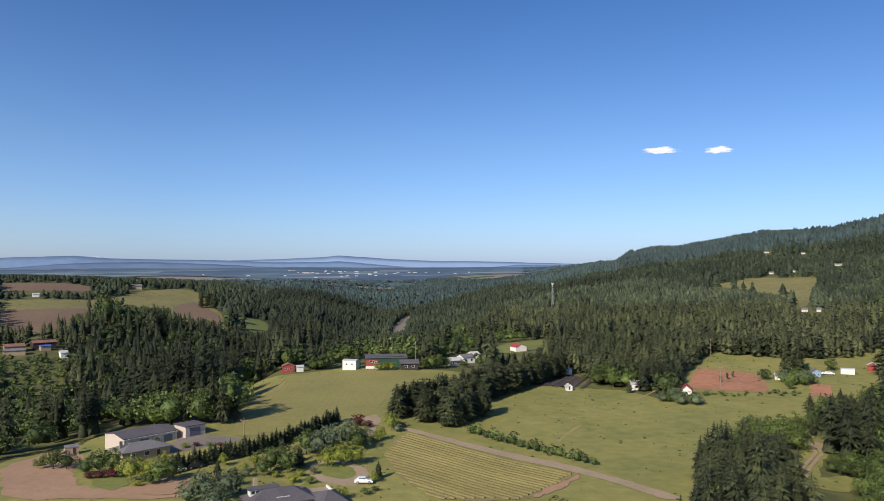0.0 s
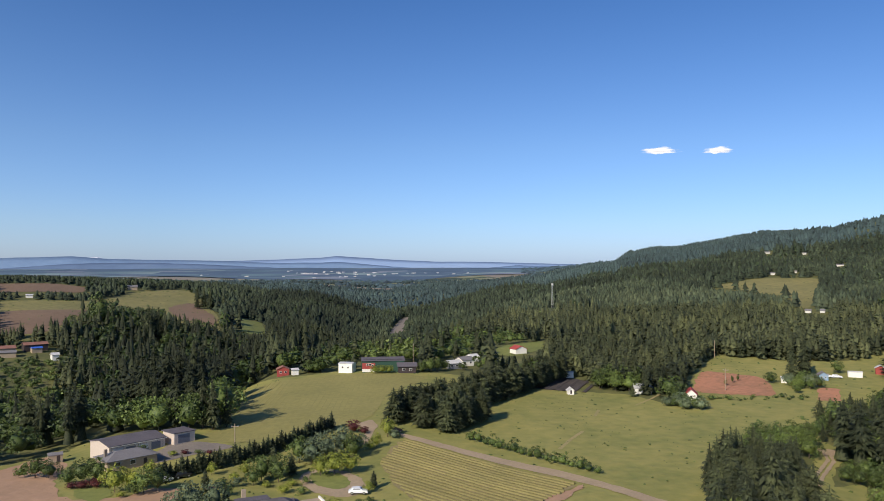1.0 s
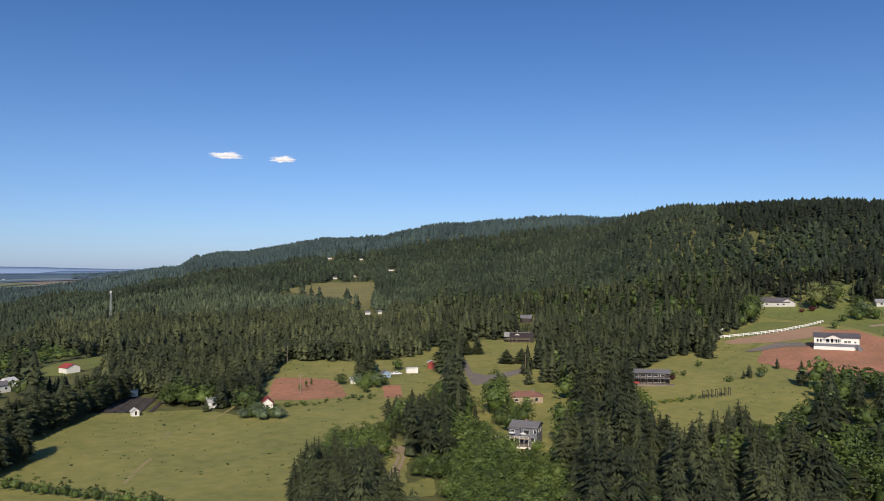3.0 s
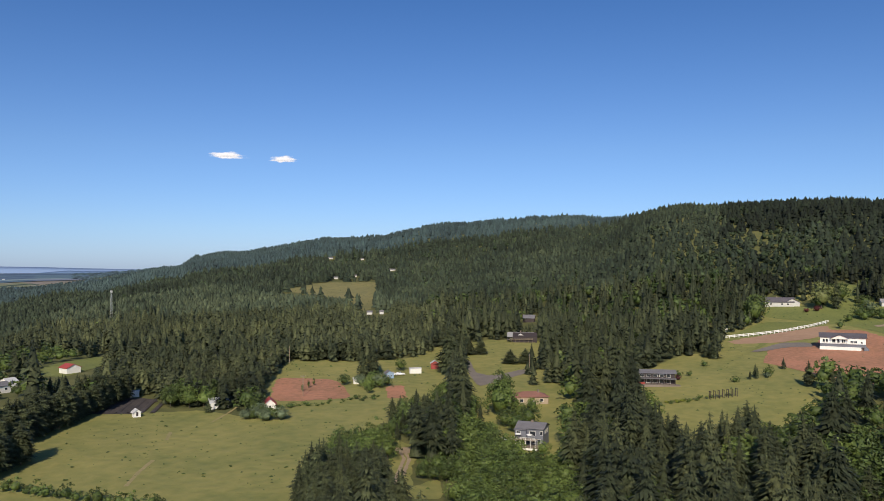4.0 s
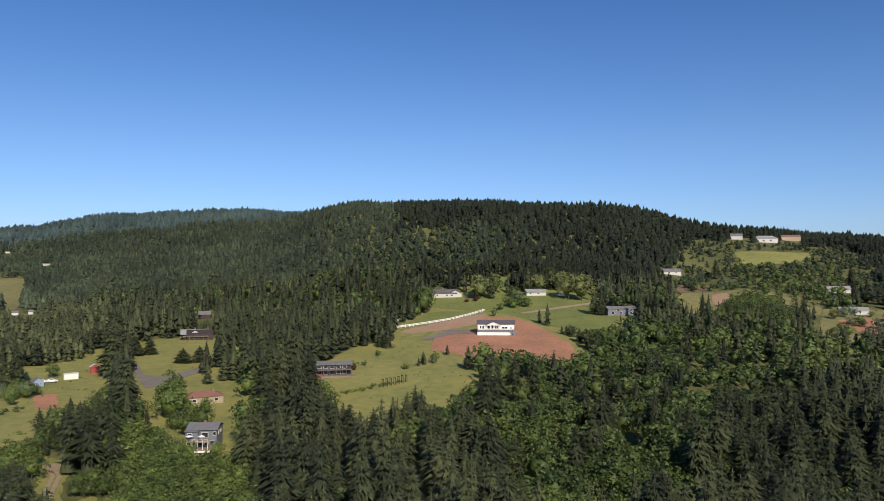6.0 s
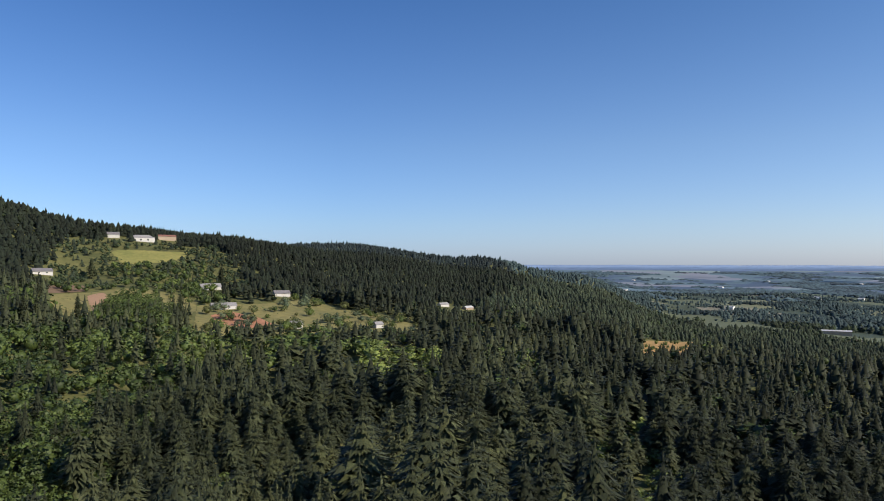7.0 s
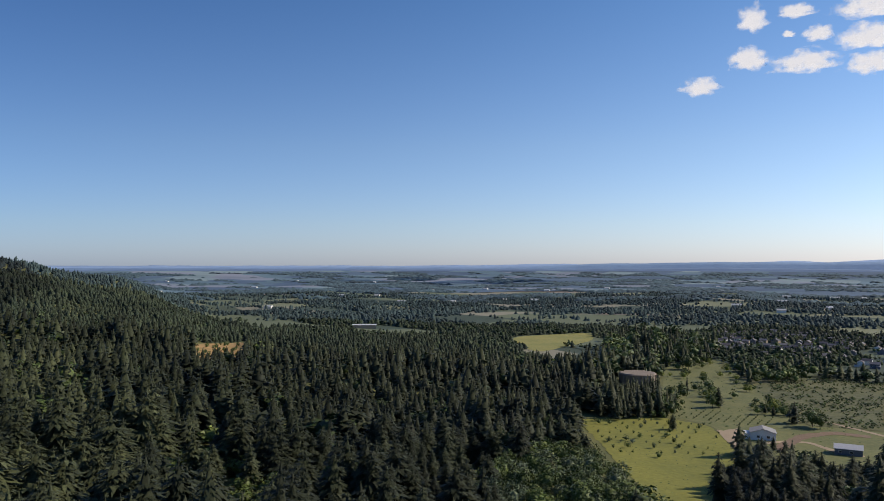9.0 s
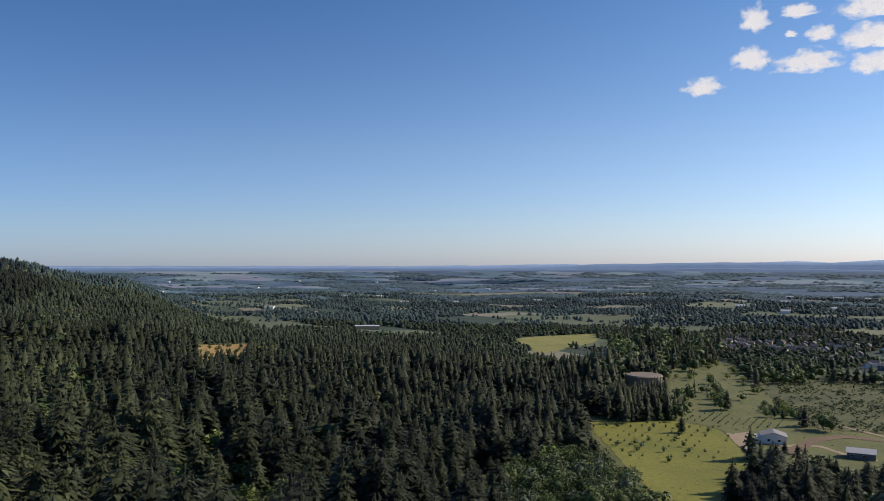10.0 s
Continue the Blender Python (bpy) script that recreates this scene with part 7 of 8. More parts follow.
house(896, 26, 898, 12, 9, 4.0, 2.9, MUTED_WHITE, ROOF_GREY, "white two-storey house near the hilltop")
house(888, 4, 894, -24, 12, 4.3, 3.9, MUTED_WHITE, ROOF_LIGHT, "large white house with a wide roof near the hilltop", wins=((-0.35, 1, 2.4, 1.8), (-0.1, 1, 2.4, 1.8), (0.2, 1, 2.4, 1.8)), hip=True)
house(918, -24, 924, -48, 10, 5.0, 2.0, TAN_WALL, ROOF_RED, "tan house on a bare bank near the hilltop")
house(672, -104, 675, -120, 8, 3.0, 2.7, MUTED_WHITE, ROOF_GREY, "white cottage on the far slope")
house(538, -84, 541, -98, 8, 3.0, 2.7, MUTED_WHITE, ROOF_LIGHT, "small white house on a dry slope", wins=((-0.25, 0.8, 1.4, 1.3), (0.2, 0.8, 1.4, 1.3)))
house(534, -148, 536, -155, 6, 3.0, 1.9, MUTED_WHITE, ROOF_LIGHT, "little white shed on the dry slope", name="shed", category="shed")
house(683, -262, 690, -280, 8, 3.0, 2.7, MUTED_WHITE, ROOF_LIGHT, "white house at the forest edge", size=0.6)
house(676, -286, 682, -302, 10, 3.0, 2.3, TAN_WALL, ROOF_PALE, "low pale building at the forest edge", name="farm_building", category="building", size=0.6)
house(443, 369, 448, 361, 9, 3.0, 2.4, DARK_WALL, ROOF_GREY, "dark timber house half hidden in the woods")
for _x, _y, _r2 in ((549, 228, 10), (582, 160, 10), (518, 93, 11), (730, 76, 10), (703, -56, 10), (619, -55, 10), (902, 18, 9), (896, -10, 14), (926, -37, 12), (678, -112, 9), (544, -92, 8), (538, -152, 6), (690, -274, 10), (684, -296, 9), (448, 367, 7)):
    keep_clear(_x, _y, _r2)
# far houses over the woods
for _a, _b2, _w, _h, _l in (((566, 757), (582, 744), 10, 3.6, "white farmhouse beside a hill field"), ((402, 496), (410, 488), 8, 3.4, "white house at the foot of a hill field"), ((411, 490), (417, 484), 6, 2.8, "grey barn by the hill field"),
                            ((684, 918), (700, 908), 9, 4.0, "far white house on the wooded hill"), ((706, 869), (716, 861), 8, 4.0, "far pale house on the wooded hill"), ((645, 752), (668, 730), 9, 3.6, "far long pale house among woods"), ((601, 752), (606, 748), 5, 3.0, "far small white shed on a hill field")):
    house(*_a, _a[0] + (_b2[0] - _a[0]) * 0.75, _a[1] + (_b2[1] - _a[1]) * 0.75, _w, 2.8, 2.2, MUTED_WHITE, ROOF_GREY, _l, size=0.5)
    keep_clear((_a[0] + _b2[0]) / 2, (_a[1] + _b2[1]) / 2, 5)
grove("shrub", [(-150, 500), (-100, 486), (-92, 436), (-107, 424), (-132, 432)], 6.0, 2.0, 5.5, [BUSHY, GREY_BROAD, BUSHY], "olive brush over the slope below the hill farm", 1.3, "brush below the hill farm", 41, stuff=True)
# hill farm beyond the ravine
house(-146, 513, -134, 518, 9, 4.0, 1.5, TAN_WALL, ROOF_RED, "long low farm shed with a rusty roof", name="farm_building", category="building")
house(-133, 524, -119, 531, 9, 4.2, 1.4, DARK_WALL, ROOF_RED, "dark open-fronted shed on the hill farm", name="farm_building", category="building")
_t = house(-127, 520, -121, 523, 5, 3.0, 0.6, TAN_WALL, BLUE_TARP, "low farm shelter under a blue tarpaulin", name="shelter", category="shelter")
house(-144, 504, -131, 508, 7, 3.0, 1.0, TAN_WALL, ROOF_GREY, "grey-roofed farm shed on the slope", name="farm_building", category="building")
house(-111, 500, -107, 502, 5, 3.4, 1.2, WHITE, ROOF_PALE, "small white farm cottage at the wood's edge")
house(-192, 758, -186, 760, 5, 2.6, 0.8, WHITE, ROOF_PALE, "small pale shed on a hill meadow", name="shed", category="shed")
house(-123, 862, -112, 864, 8, 3.4, 2.0, TAN_WALL, ROOF_GREY, "far farmhouse on the ploughed hill")
for _x, _y, _r2 in ((-138, 516, 14), (-125, 529, 12), (-117, 866, 8), (-190, 760, 6), (-109, 503, 5)):
    keep_clear(_x, _y, _r2)


# ---- masts and poles ----
def mast():
    x, y, h = 295.5, 722.5, 25.0
    ob = thing("radio_mast", x, y, float(land(x, y)), 0, "grey steel lattice radio mast above the woods", "mast")
    bm = bmesh.new()
    for k in range(3):
        a = k * 2.094
        rod(bm, (1.2 * math.cos(a), 1.2 * math.sin(a), -0.5), (0.5 * math.cos(a), 0.5 * math.sin(a), h), 0.12, 0.09, 6)
    part("leg_frame", bm, METAL, ob)
    bm = bmesh.new()
    for i in range(16):
        z0, z1 = i * h / 16, (i + 1) * h / 16
        for k in range(3):
            a, b = k * 2.094, (k + 1) * 2.094
            r0, r1 = 1.2 - 0.7 * z0 / h, 1.2 - 0.7 * z1 / h
            rod(bm, (r0 * math.cos(a), r0 * math.sin(a), z0), (r1 * math.cos(b), r1 * math.sin(b), z1), 0.07, 0.07, 4)
    part("bracing", bm, METAL, ob)
    for k in range(6):
        a = k * 1.047
        part("antenna", boxes((0.9 * math.cos(a) - 0.13, 0.9 * math.cos(a) + 0.13, 0.9 * math.sin(a) - 0.13, 0.9 * math.sin(a) + 0.13, h - 2.0, h - 0.2)), WHITE, ob)
    keep_clear(x, y, 3)


mast()


def pole(x, y, h, label="wooden utility pole with a crossarm"):
    ob = thing("utility_pole", x, y, float(land(x, y)), random.Random(int(x)).uniform(0, 180), label, "pole", "utility poles")
    part("pole", rod(bmesh.new(), (0, 0, -0.6), (0, 0, h), 0.16, 0.11), WOOD, ob)
    part("crossarm", boxes((-1.1, 1.1, -0.06, 0.06, h - 0.9, h - 0.75)), WOOD, ob)
    for u in (-0.9, 0, 0.9):
        part("insulator", boxes((u - 0.06, u + 0.06, -0.06, 0.06, h - 0.75, h - 0.5)), METAL, ob)


for _x, _y, _h in ((191.6, 284, 9), (213.6, 340.4, 9), (234.4, 355.7, 9), (305.4, 256.5, 9), (75, 352, 11), (-2, 236, 6), (640, 95, 9), (585, 112, 9)):
    pole(_x, _y, _h)
for _x, _y, _h in ((197, 292, 3), (203, 296, 3.4), (208, 299, 3)):
    tree("sapling", _x, _y, _h, FINE_BROAD, "thin young tree standing in red soil", 0.5, "saplings in the red field")

# arbour garden on the hillside meadow
for _i in range(7):
    _u = _i / 6
    _x, _y = 303 + 11 * _u, 164 - 6 * _u
    _ob = thing("arbour", _x, _y, float(land(_x, _y)) + 0.4, 50, "narrow wooden garden arbour on a meadow", "arbour", "arbours")
    for _s in (-0.7, 0.7):
        part("post", boxes((_s - 0.1, _s + 0.1, -0.1, 0.1, -0.3, 2.8)), DARK_WALL, _ob)
    part("crosspiece", boxes((-1.0, 1.0, -0.12, 0.12, 2.8, 3.0)), DARK_WALL, _ob)
for _i in range(46):
    _r = random.Random(600 + _i)
    _u = _r.random()
    tree("shrub", 283 + 32 * _u + _r.uniform(-1.5, 1.5), 177 - 17 * _u + _r.uniform(-1.8, 1.8), _r.uniform(0.6, 1.5), _r.choice((SHRUB_BROAD, GREY_BROAD, SHRUB_BROAD, LIME_BROAD)), "low flowering garden shrub on a meadow terrace", 1.4, "shrubs of the terrace garden", "shrub")
for _x, _y, _h, _c in ((330, 196, 3, SHRUB_BROAD), (334, 193, 3, SHRUB_BROAD), (338, 190, 2.5, SHRUB_BROAD), (327, 190, 2.6, RED_BROAD), (345, 165, 4, FINE_CONIFER), (348, 163, 5.5, FINE_CONIFER), (336, 168, 3, SHRUB_BROAD), (362, 194, 3, SHRUB_BROAD), (352, 160, 3, GREY_BROAD),
                       (520, 175, 5, SHRUB_BROAD), (527, 168, 6, FINE_BROAD), (533, 160, 7, FINE_BROAD), (540, 200, 4, RED_BROAD), (535, 205, 3, RED_BROAD), (570, 195, 14, FINE_BROAD), (562, 178, 9, FINE_BROAD), (545, 170, 9, GREY_BROAD), (590, 118, 13, GREY_BROAD), (586, 110, 12, GREY_BROAD), (530, 108, 15, FINE_CONIFER), (508, 74, 17, FINE_CONIFER), (512, 68, 14, FINE_CONIFER), (504, 64, 13, FINE_CONIFER), (520, 26, 16, FINE_CONIFER)):
    tree("tree" if _h > 3.5 else "shrub", _x, _y, _h, _c, "tree or shrub standing on a hillside lawn", 1.2, "trees of the hillside lawns", "tree" if _h > 3.5 else "shrub")
for _i in range(150):
    _r = random.Random(1500 + _i)
    _x, _y = _r.uniform(505, 670), _r.uniform(-185, -25)
    if inside(list(AREAS["field_low"]), np.array([_x]), np.array([_y]))[0]:
        tree("tree", _x, _y, _r.uniform(2.5, 8), _r.choice((FINE_BROAD, GREY_BROAD, OLIVE_BROAD)), "small orchard-like tree on a dry slope", 1.2, "trees of the dry slope")
drape("field_rough_edge", [(156, 246), (160, 262), (170, 276), (200, 274), (228, 262), (226, 246), (196, 234)], GRASS, 0.10, "rough grass between the pasture and small houses", step=4, category="grass")
drape("field_brown_brush", [(-193, 670), (-159, 685), (-130, 701), (-128, 657), (-134, 586), (-163, 569)], PLOUGH, 0.42, "brown brushy part of the hillside meadow", step=9, category="field", edge=1.5)
drape("field_brown_corner", [(-74, 754), (-55, 801), (-27, 709), (-24, 646), (-53, 677)], PLOUGH, 0.42, "brown brushy corner of the hillside meadow", step=9, category="field", edge=1.5)
drape("field_bare_patch", [(-25, 190), (-21, 193), (-15, 191), (-13, 187), (-18, 184), (-24, 186)], TAN_FIELD, 0.30, "bare reddish patch of garden soil", step=3, category="soil", soft=2, edge=0.5)
# faint worn paths and tufts on the pasture
drape("path_worn", [(90.3, 215.8), (98.2, 225.8), (106.2, 234.6), (105.4, 235.4), (97.4, 226.6), (89.5, 216.4)], WORN, 0.17, "faint worn path across the pasture", step=2, category="path", soft=0, edge=0.12)
drape("path_worn", [(119.8, 254.4), (125.9, 263.9), (124.9, 264.5), (118.8, 255.0)], WORN, 0.17, "faint worn path across the pasture", step=2, category="path", soft=0, edge=0.12)
drape("path_worn", [(142.4, 267.8), (153.8, 276.6), (163.6, 285.1), (162.8, 285.9), (153.2, 277.4), (141.8, 268.6)], WORN, 0.17, "faint worn path across the pasture", step=2, category="path", soft=0, edge=0.12)
for _i in range(70):
    _r = random.Random(2500 + _i)
    _x, _y = _r.uniform(70, 185), _r.uniform(160, 290)
    if inside(list(AREAS["pasture"]), np.array([_x]), np.array([_y]))[0]:
        tree("grass_tuft", _x, _y, _r.uniform(0.3, 0.6), TUFT, "dark tuft of rough grass in the pasture", 2.2, "tufts of the pasture", "grass tuft")


# ---- south: orchard, tank, barn, suburb ----
def round_tank():
    x, y = 221.0, -548.0
    ob = thing("water_tank", x, y, float(land(x, y)), 0, "round tan concrete water tank with a flat roof", "tank")
    bm = bmesh.new()
    bmesh.ops.create_cone(bm, cap_ends=True, segments=40, radius1=14, radius2=14, depth=7.5, matrix=Matrix.Translation((0, 0, 3.2)))
    part("wall", bm, CONCRETE, ob)
    bm = bmesh.new()
    bmesh.ops.create_cone(bm, cap_ends=True, segments=40, radius1=14.4, radius2=13.4, depth=0.8, matrix=Matrix.Translation((0, 0, 7.3)))
    part("roof", bm, CONCRETE, ob)
    for i in range(12):
        a = i * math.tau / 12
        part("buttress", boxes((14.1 * math.cos(a) - 0.3, 14.1 * math.cos(a) + 0.3, 14.1 * math.sin(a) - 0.3, 14.1 * math.sin(a) + 0.3, -0.5, 6.8)), CONCRETE, ob)
    keep_clear(x, y, 16)


round_tank()
_b = house(112, -388, 98, -391, 12, 4.2, 2.2, WHITE, ROOF_LIGHT, "large pale barn with a grey gabled roof", name="barn", category="barn", axis="y", wins=((-0.2, 1, 1.6, 1.4), (0.2, 1, 1.6, 1.4)), over=0.6)
part("lean_to", boxes((-10.5, -7.1, 1, 10, -1.2, 2.8)), WHITE, _b)
part("lean_to_roof", boxes((-10.9, -7.0, 0.6, 10.4, 2.8, 3.05)), ROOF_PALE, _b)
keep_clear(105, -395, 11)
house(72, -376, 58, -377, 9, 3.2, 1.8, GREY_WALL, ROOF_PALE, "grey house with a pale roof behind firs", wins=((-0.3, 0.9, 1.5, 1.2), (0.1, 0.9, 1.5, 1.2)))
house(318, -783, 306, -790, 10, 4.2, 3.2, GREY_WALL, ROOF_DARK, "grey gabled house beyond the tank", axis="y", wins=((0, 1, 2, 1.4),))
house(700, -790, 668, -815, 14, 5.0, 1.2, TAN_WALL, ROOF_PALE, "long pale school-like building beyond the woods", name="farm_building", category="building")
for _x, _y, _r2 in ((65, -381, 8), (312, -790, 9), (682, -806, 16)):
    keep_clear(_x, _y, _r2)
drape("road_barn_drive", [(132, -404), (126, -402), (114, -378), (110, -366), (114, -364), (122, -380)], GRAVEL, 0.30, "pale drive beside the pale barn", step=4, category="drive", soft=1, edge=0.3)
drape("road_lower_lane", [(104, -384), (94, -396), (84, -398), (70, -384), (58, -380), (58, -377), (72, -380), (84, -394), (93, -392), (102, -381)], GRAVEL, 0.32, "curving gravel lane below the barn", step=4, category="lane", soft=1, edge=0.3)
drape("road_ridge_track", [(84, -459), (58, -437), (40, -420), (40, -424), (58, -441), (86, -463)], GRAVEL, 0.32, "pale track across the rough pasture", step=5, category="track", soft=1, edge=0.3)
for _o in (-0.75, 0.75):
    _way = [(164.5, 197.5), (161.5, 192.0), (158.5, 187.5), (151.5, 181.5), (143.5, 174.5), (136.0, 167.0)]
    drape("road_wheel_track", [(x - 0.38 + _o * 0.6, y + 0.3 - _o * 0.8) for x, y in _way] + [(x + 0.38 + _o * 0.6, y - 0.3 - _o * 0.8) for x, y in _way[::-1]], GRAVEL, 0.30, "worn wheel line of a track in a grassy clearing", step=2, category="track", soft=1, edge=0.1)
drape("road_track_pad", [(162.5, 198.5), (172, 196.5), (169, 192.5), (160.5, 192)], GRAVEL, 0.28, "bare pale earth at the end of a wheel track", step=3, category="track", soft=2, edge=0.5)
drape("road_lot_drive", [(409, 191), (440, 186), (446, 174), (436, 168), (430, 178), (410, 187)], ASPHALT, 0.32, "new asphalt drive up to the white house", step=4, category="drive", soft=1, edge=0.3)
drape("road_upper_drive", [(512, 160), (560, 120), (612, 96), (612, 92), (558, 114), (508, 156)], GRAVEL, 0.30, "pale lane past the upper houses", step=6, category="lane", soft=1, edge=0.3)
for _i in range(13):
    for _j in range(8):
        _r = random.Random(_i * 31 + _j)
        _x, _y = 192 - _i * 5.6 + _j * 0.8 + _r.uniform(-0.7, 0.7), -300 - _j * 13.0 - _i * 3.5 + _r.uniform(-1, 1)
        if inside(list(AREAS["orchard"]), np.array([_x]), np.array([_y]))[0] and _r.random() < 0.75:
            tree("orchard_tree", _x, _y, _r.choice((1.4, 1.8, 2.0, 2.2, 3.4)), _r.choice((SHRUB_BROAD, GREY_BROAD)), "small young tree of a hillside orchard", 0.75, "young orchard trees")
for _i in range(90):
    _r = random.Random(4100 + _i)
    _x, _y = _r.uniform(105, 185), _r.uniform(-470, -410)
    if inside(list(AREAS["slope_south"]), np.array([_x]), np.array([_y]))[0]:
        tree("vine_bush", 110 + (_i % 15) * 4.4, -425 - (_i // 15) * 6.0 - (_i % 15) * 0.4, _r.uniform(0.9, 1.4), SHRUB_BROAD, "small dark bush planted in rows on a slope", 0.9, "planted bushes of the slope", "shrub")
for _i in range(130):
    _r = random.Random(5100 + _i)
    _x, _y = _r.uniform(50, 235), _r.uniform(-720, -430)
    q = (np.array([_x]), np.array([_y]))
    if inside(list(AREAS["brush_south"]), *q)[0]:
        tree("shrub", _x, _y, _r.uniform(1.2, 3.4), SHRUB_BROAD, "dark rough shrub on a brushy pasture", 1.3, "shrubs of the rough pasture", "shrub")
    elif inside(list(AREAS["slope_south"]), *q)[0] and _y < -470:
        tree("tree", _x, _y, _r.uniform(2.5, 8), _r.choice((FINE_BROAD, SHRUB_BROAD, LIME_BROAD)), "scattered tree on the open slope", 1.1, "trees of the open slope")
for _x, _y, _h, _c, _g in ((152, -391, 9, FINE_CONIFER, 1.7), (145, -474, 13, FINE_CONIFER, 1.5), (148, -470, 10, FINE_BROAD, 1.0), (87, -440, 11, FINE_BROAD, 1.1), (83, -437, 9, FINE_BROAD, 1.2), (120, -462, 5, FINE_BROAD, 1.4), (116, -466, 6, FINE_CONIFER, 1.6), (111, -464, 6, FINE_CONIFER, 1.6), (106, -467, 6, FINE_BROAD, 1.3), (102, -464, 5, FINE_CONIFER, 1.7),
                           (108, -368, 6, FINE_CONIFER, 1.5), (102, -366, 7, FINE_CONIFER, 1.5), (97, -368, 7, FINE_CONIFER, 1.5), (92, -372, 5, FINE_CONIFER, 1.5),
                           (170, -702, 9, FINE_BROAD, 1.2), (205, -640, 13, FINE_BROAD, 1.1), (222, -728, 16, FINE_BROAD, 1.1), (228, -722, 15, FINE_BROAD, 1.1), (150, -372, 2.5, SHRUB_BROAD, 1.5), (138, -350, 2.2, SHRUB_BROAD, 1.5), (160, -345, 2.6, GREY_BROAD, 1.5), (165, -350, 2.8, SHRUB_BROAD, 1.3), (172, -343, 2.4, SHRUB_BROAD, 1.4), (140, -322, 3, SHRUB_BROAD, 1.0)):
    tree("conifer" if _c is FINE_CONIFER else "tree", _x, _y, _h, _c, "single tree on the southern slopes", _g, "single trees of the south")
BLOOM_CROWN = [crown_mesh("crown", broadleaf_mesh(475, 6, 90, 0.6, 0.02, 0.09), BLOOM)]
for _i in range(26):
    _r = random.Random(7100 + _i)
    tree("broom_shrub", 178 + _r.uniform(-14, 14), -735 + _r.uniform(-22, 22), _r.uniform(1.5, 3), BLOOM_CROWN, "yellow flowering broom shrub", 1.4, "flowering broom", "shrub")


def barn_firs():
    """Firs below the pale barn, toned dark as if backlit; lower towards the barn and the grey house, to leave both in
    the camera's view.
    """
    r = random.Random(21)
    rows = []
    for i in range(20):
        for j in range(21):
            x, y = 16 + i * 4.8 + r.uniform(-2, 2), -212 - j * 4.8 + r.uniform(-2, 2)
            if inside([(113, -318), (100, -330), (15, -318), (15, -210), (84, -212), (96, -262)], np.array([x]), np.array([y]))[0]:
                g = float(land(x, y))
                h = min(r.uniform(12, 18), (50 - (0.246 if x > 84 else 0.266) * math.hypot(x - 42, y - 34) - g) * r.uniform(0.85, 1.0))
                if h > 4:
                    # the low tone paints backlit shade into the needles
                    rows.append((x, y, g - 0.2, h, 1.6 * r.uniform(0.85, 1.25), r.uniform(0, 6), r.uniform(0.25, 0.42)))
    strew("conifer_wood", CONIFER_NEAR, np.array(rows), NEEDLE, "tall firs below the pale barn, toned dark as if backlit", "wood")


barn_firs()
grove("conifer", [(219, -465), (196, -515), (164, -428), (187, -391)], 7.0, 12, 17, [FINE_CONIFER], "dark conifers before the water tank", 1.2, "conifers before the tank", 22, stuff=True)
grove("broadleaf_tree", [(194, -504), (179, -544), (158, -420), (171, -410)], 7.5, 5, 11, [BUSHY, LIME_BROAD, FINE_CONIFER, BUSHY], "light green trees along the forest edge", 0.85, "trees along the forest's edge", 23, stuff=True)
grove("conifer", [(373, -897), (358, -1017), (240, -914), (195, -700), (218, -632), (269, -620)], 17.0, 13, 21, [FINE_CONIFER, FINE_CONIFER, BUSHY], "dark mixed wood beyond the tank", 1.3, "wood beyond the tank", 24, stuff=True)
grove("broadleaf_tree", [(164, -691), (150, -756), (122, -721), (111, -614), (143, -585)], 9.5, 7, 12, [BUSHY], "dark round trees beyond the rough pasture", 1.1, "round trees beyond the pasture", 25, stuff=True)
grove("broadleaf_tree", [(269, -780), (235, -835), (197, -667), (227, -636)], 13.0, 9, 15, [BUSHY, GREY_BROAD], "tall olive green trees beyond the tank", 0.8, "olive trees beyond the tank", 26, stuff=True)
grove("shrub", [(132, -506), (101, -488), (99, -460), (126, -479)], 4.5, 2.0, 4.0, [BUSHY], "dark shrub of a thicket on the slope", 1.3, "thicket on the slope", 27)
grove("broadleaf_tree", [(162, -182), (184, -234), (190, -289), (172, -302), (141, -270), (120, -222)], 7.5, 6, 11, [BUSHY, GREY_BROAD, BUSHY], "leafy grey-green tree above the orchard", 0.95, "trees above the orchard", 28)
drape("road_barn_pad", [(128, -404), (121, -414), (116, -403), (115, -380), (121, -382)], GRAVEL, 0.33, "pinkish gravel yard beside the barn", step=4, category="yard", soft=1, edge=0.4)
drape("road_earth_lane", [(99, -377), (91, -415), (76, -432), (58, -431), (57, -424), (74, -424), (86, -408), (94, -366)], PLOUGH, 0.34, "bare brown earth lane on the slope", step=4, category="lane", soft=1, edge=0.6)


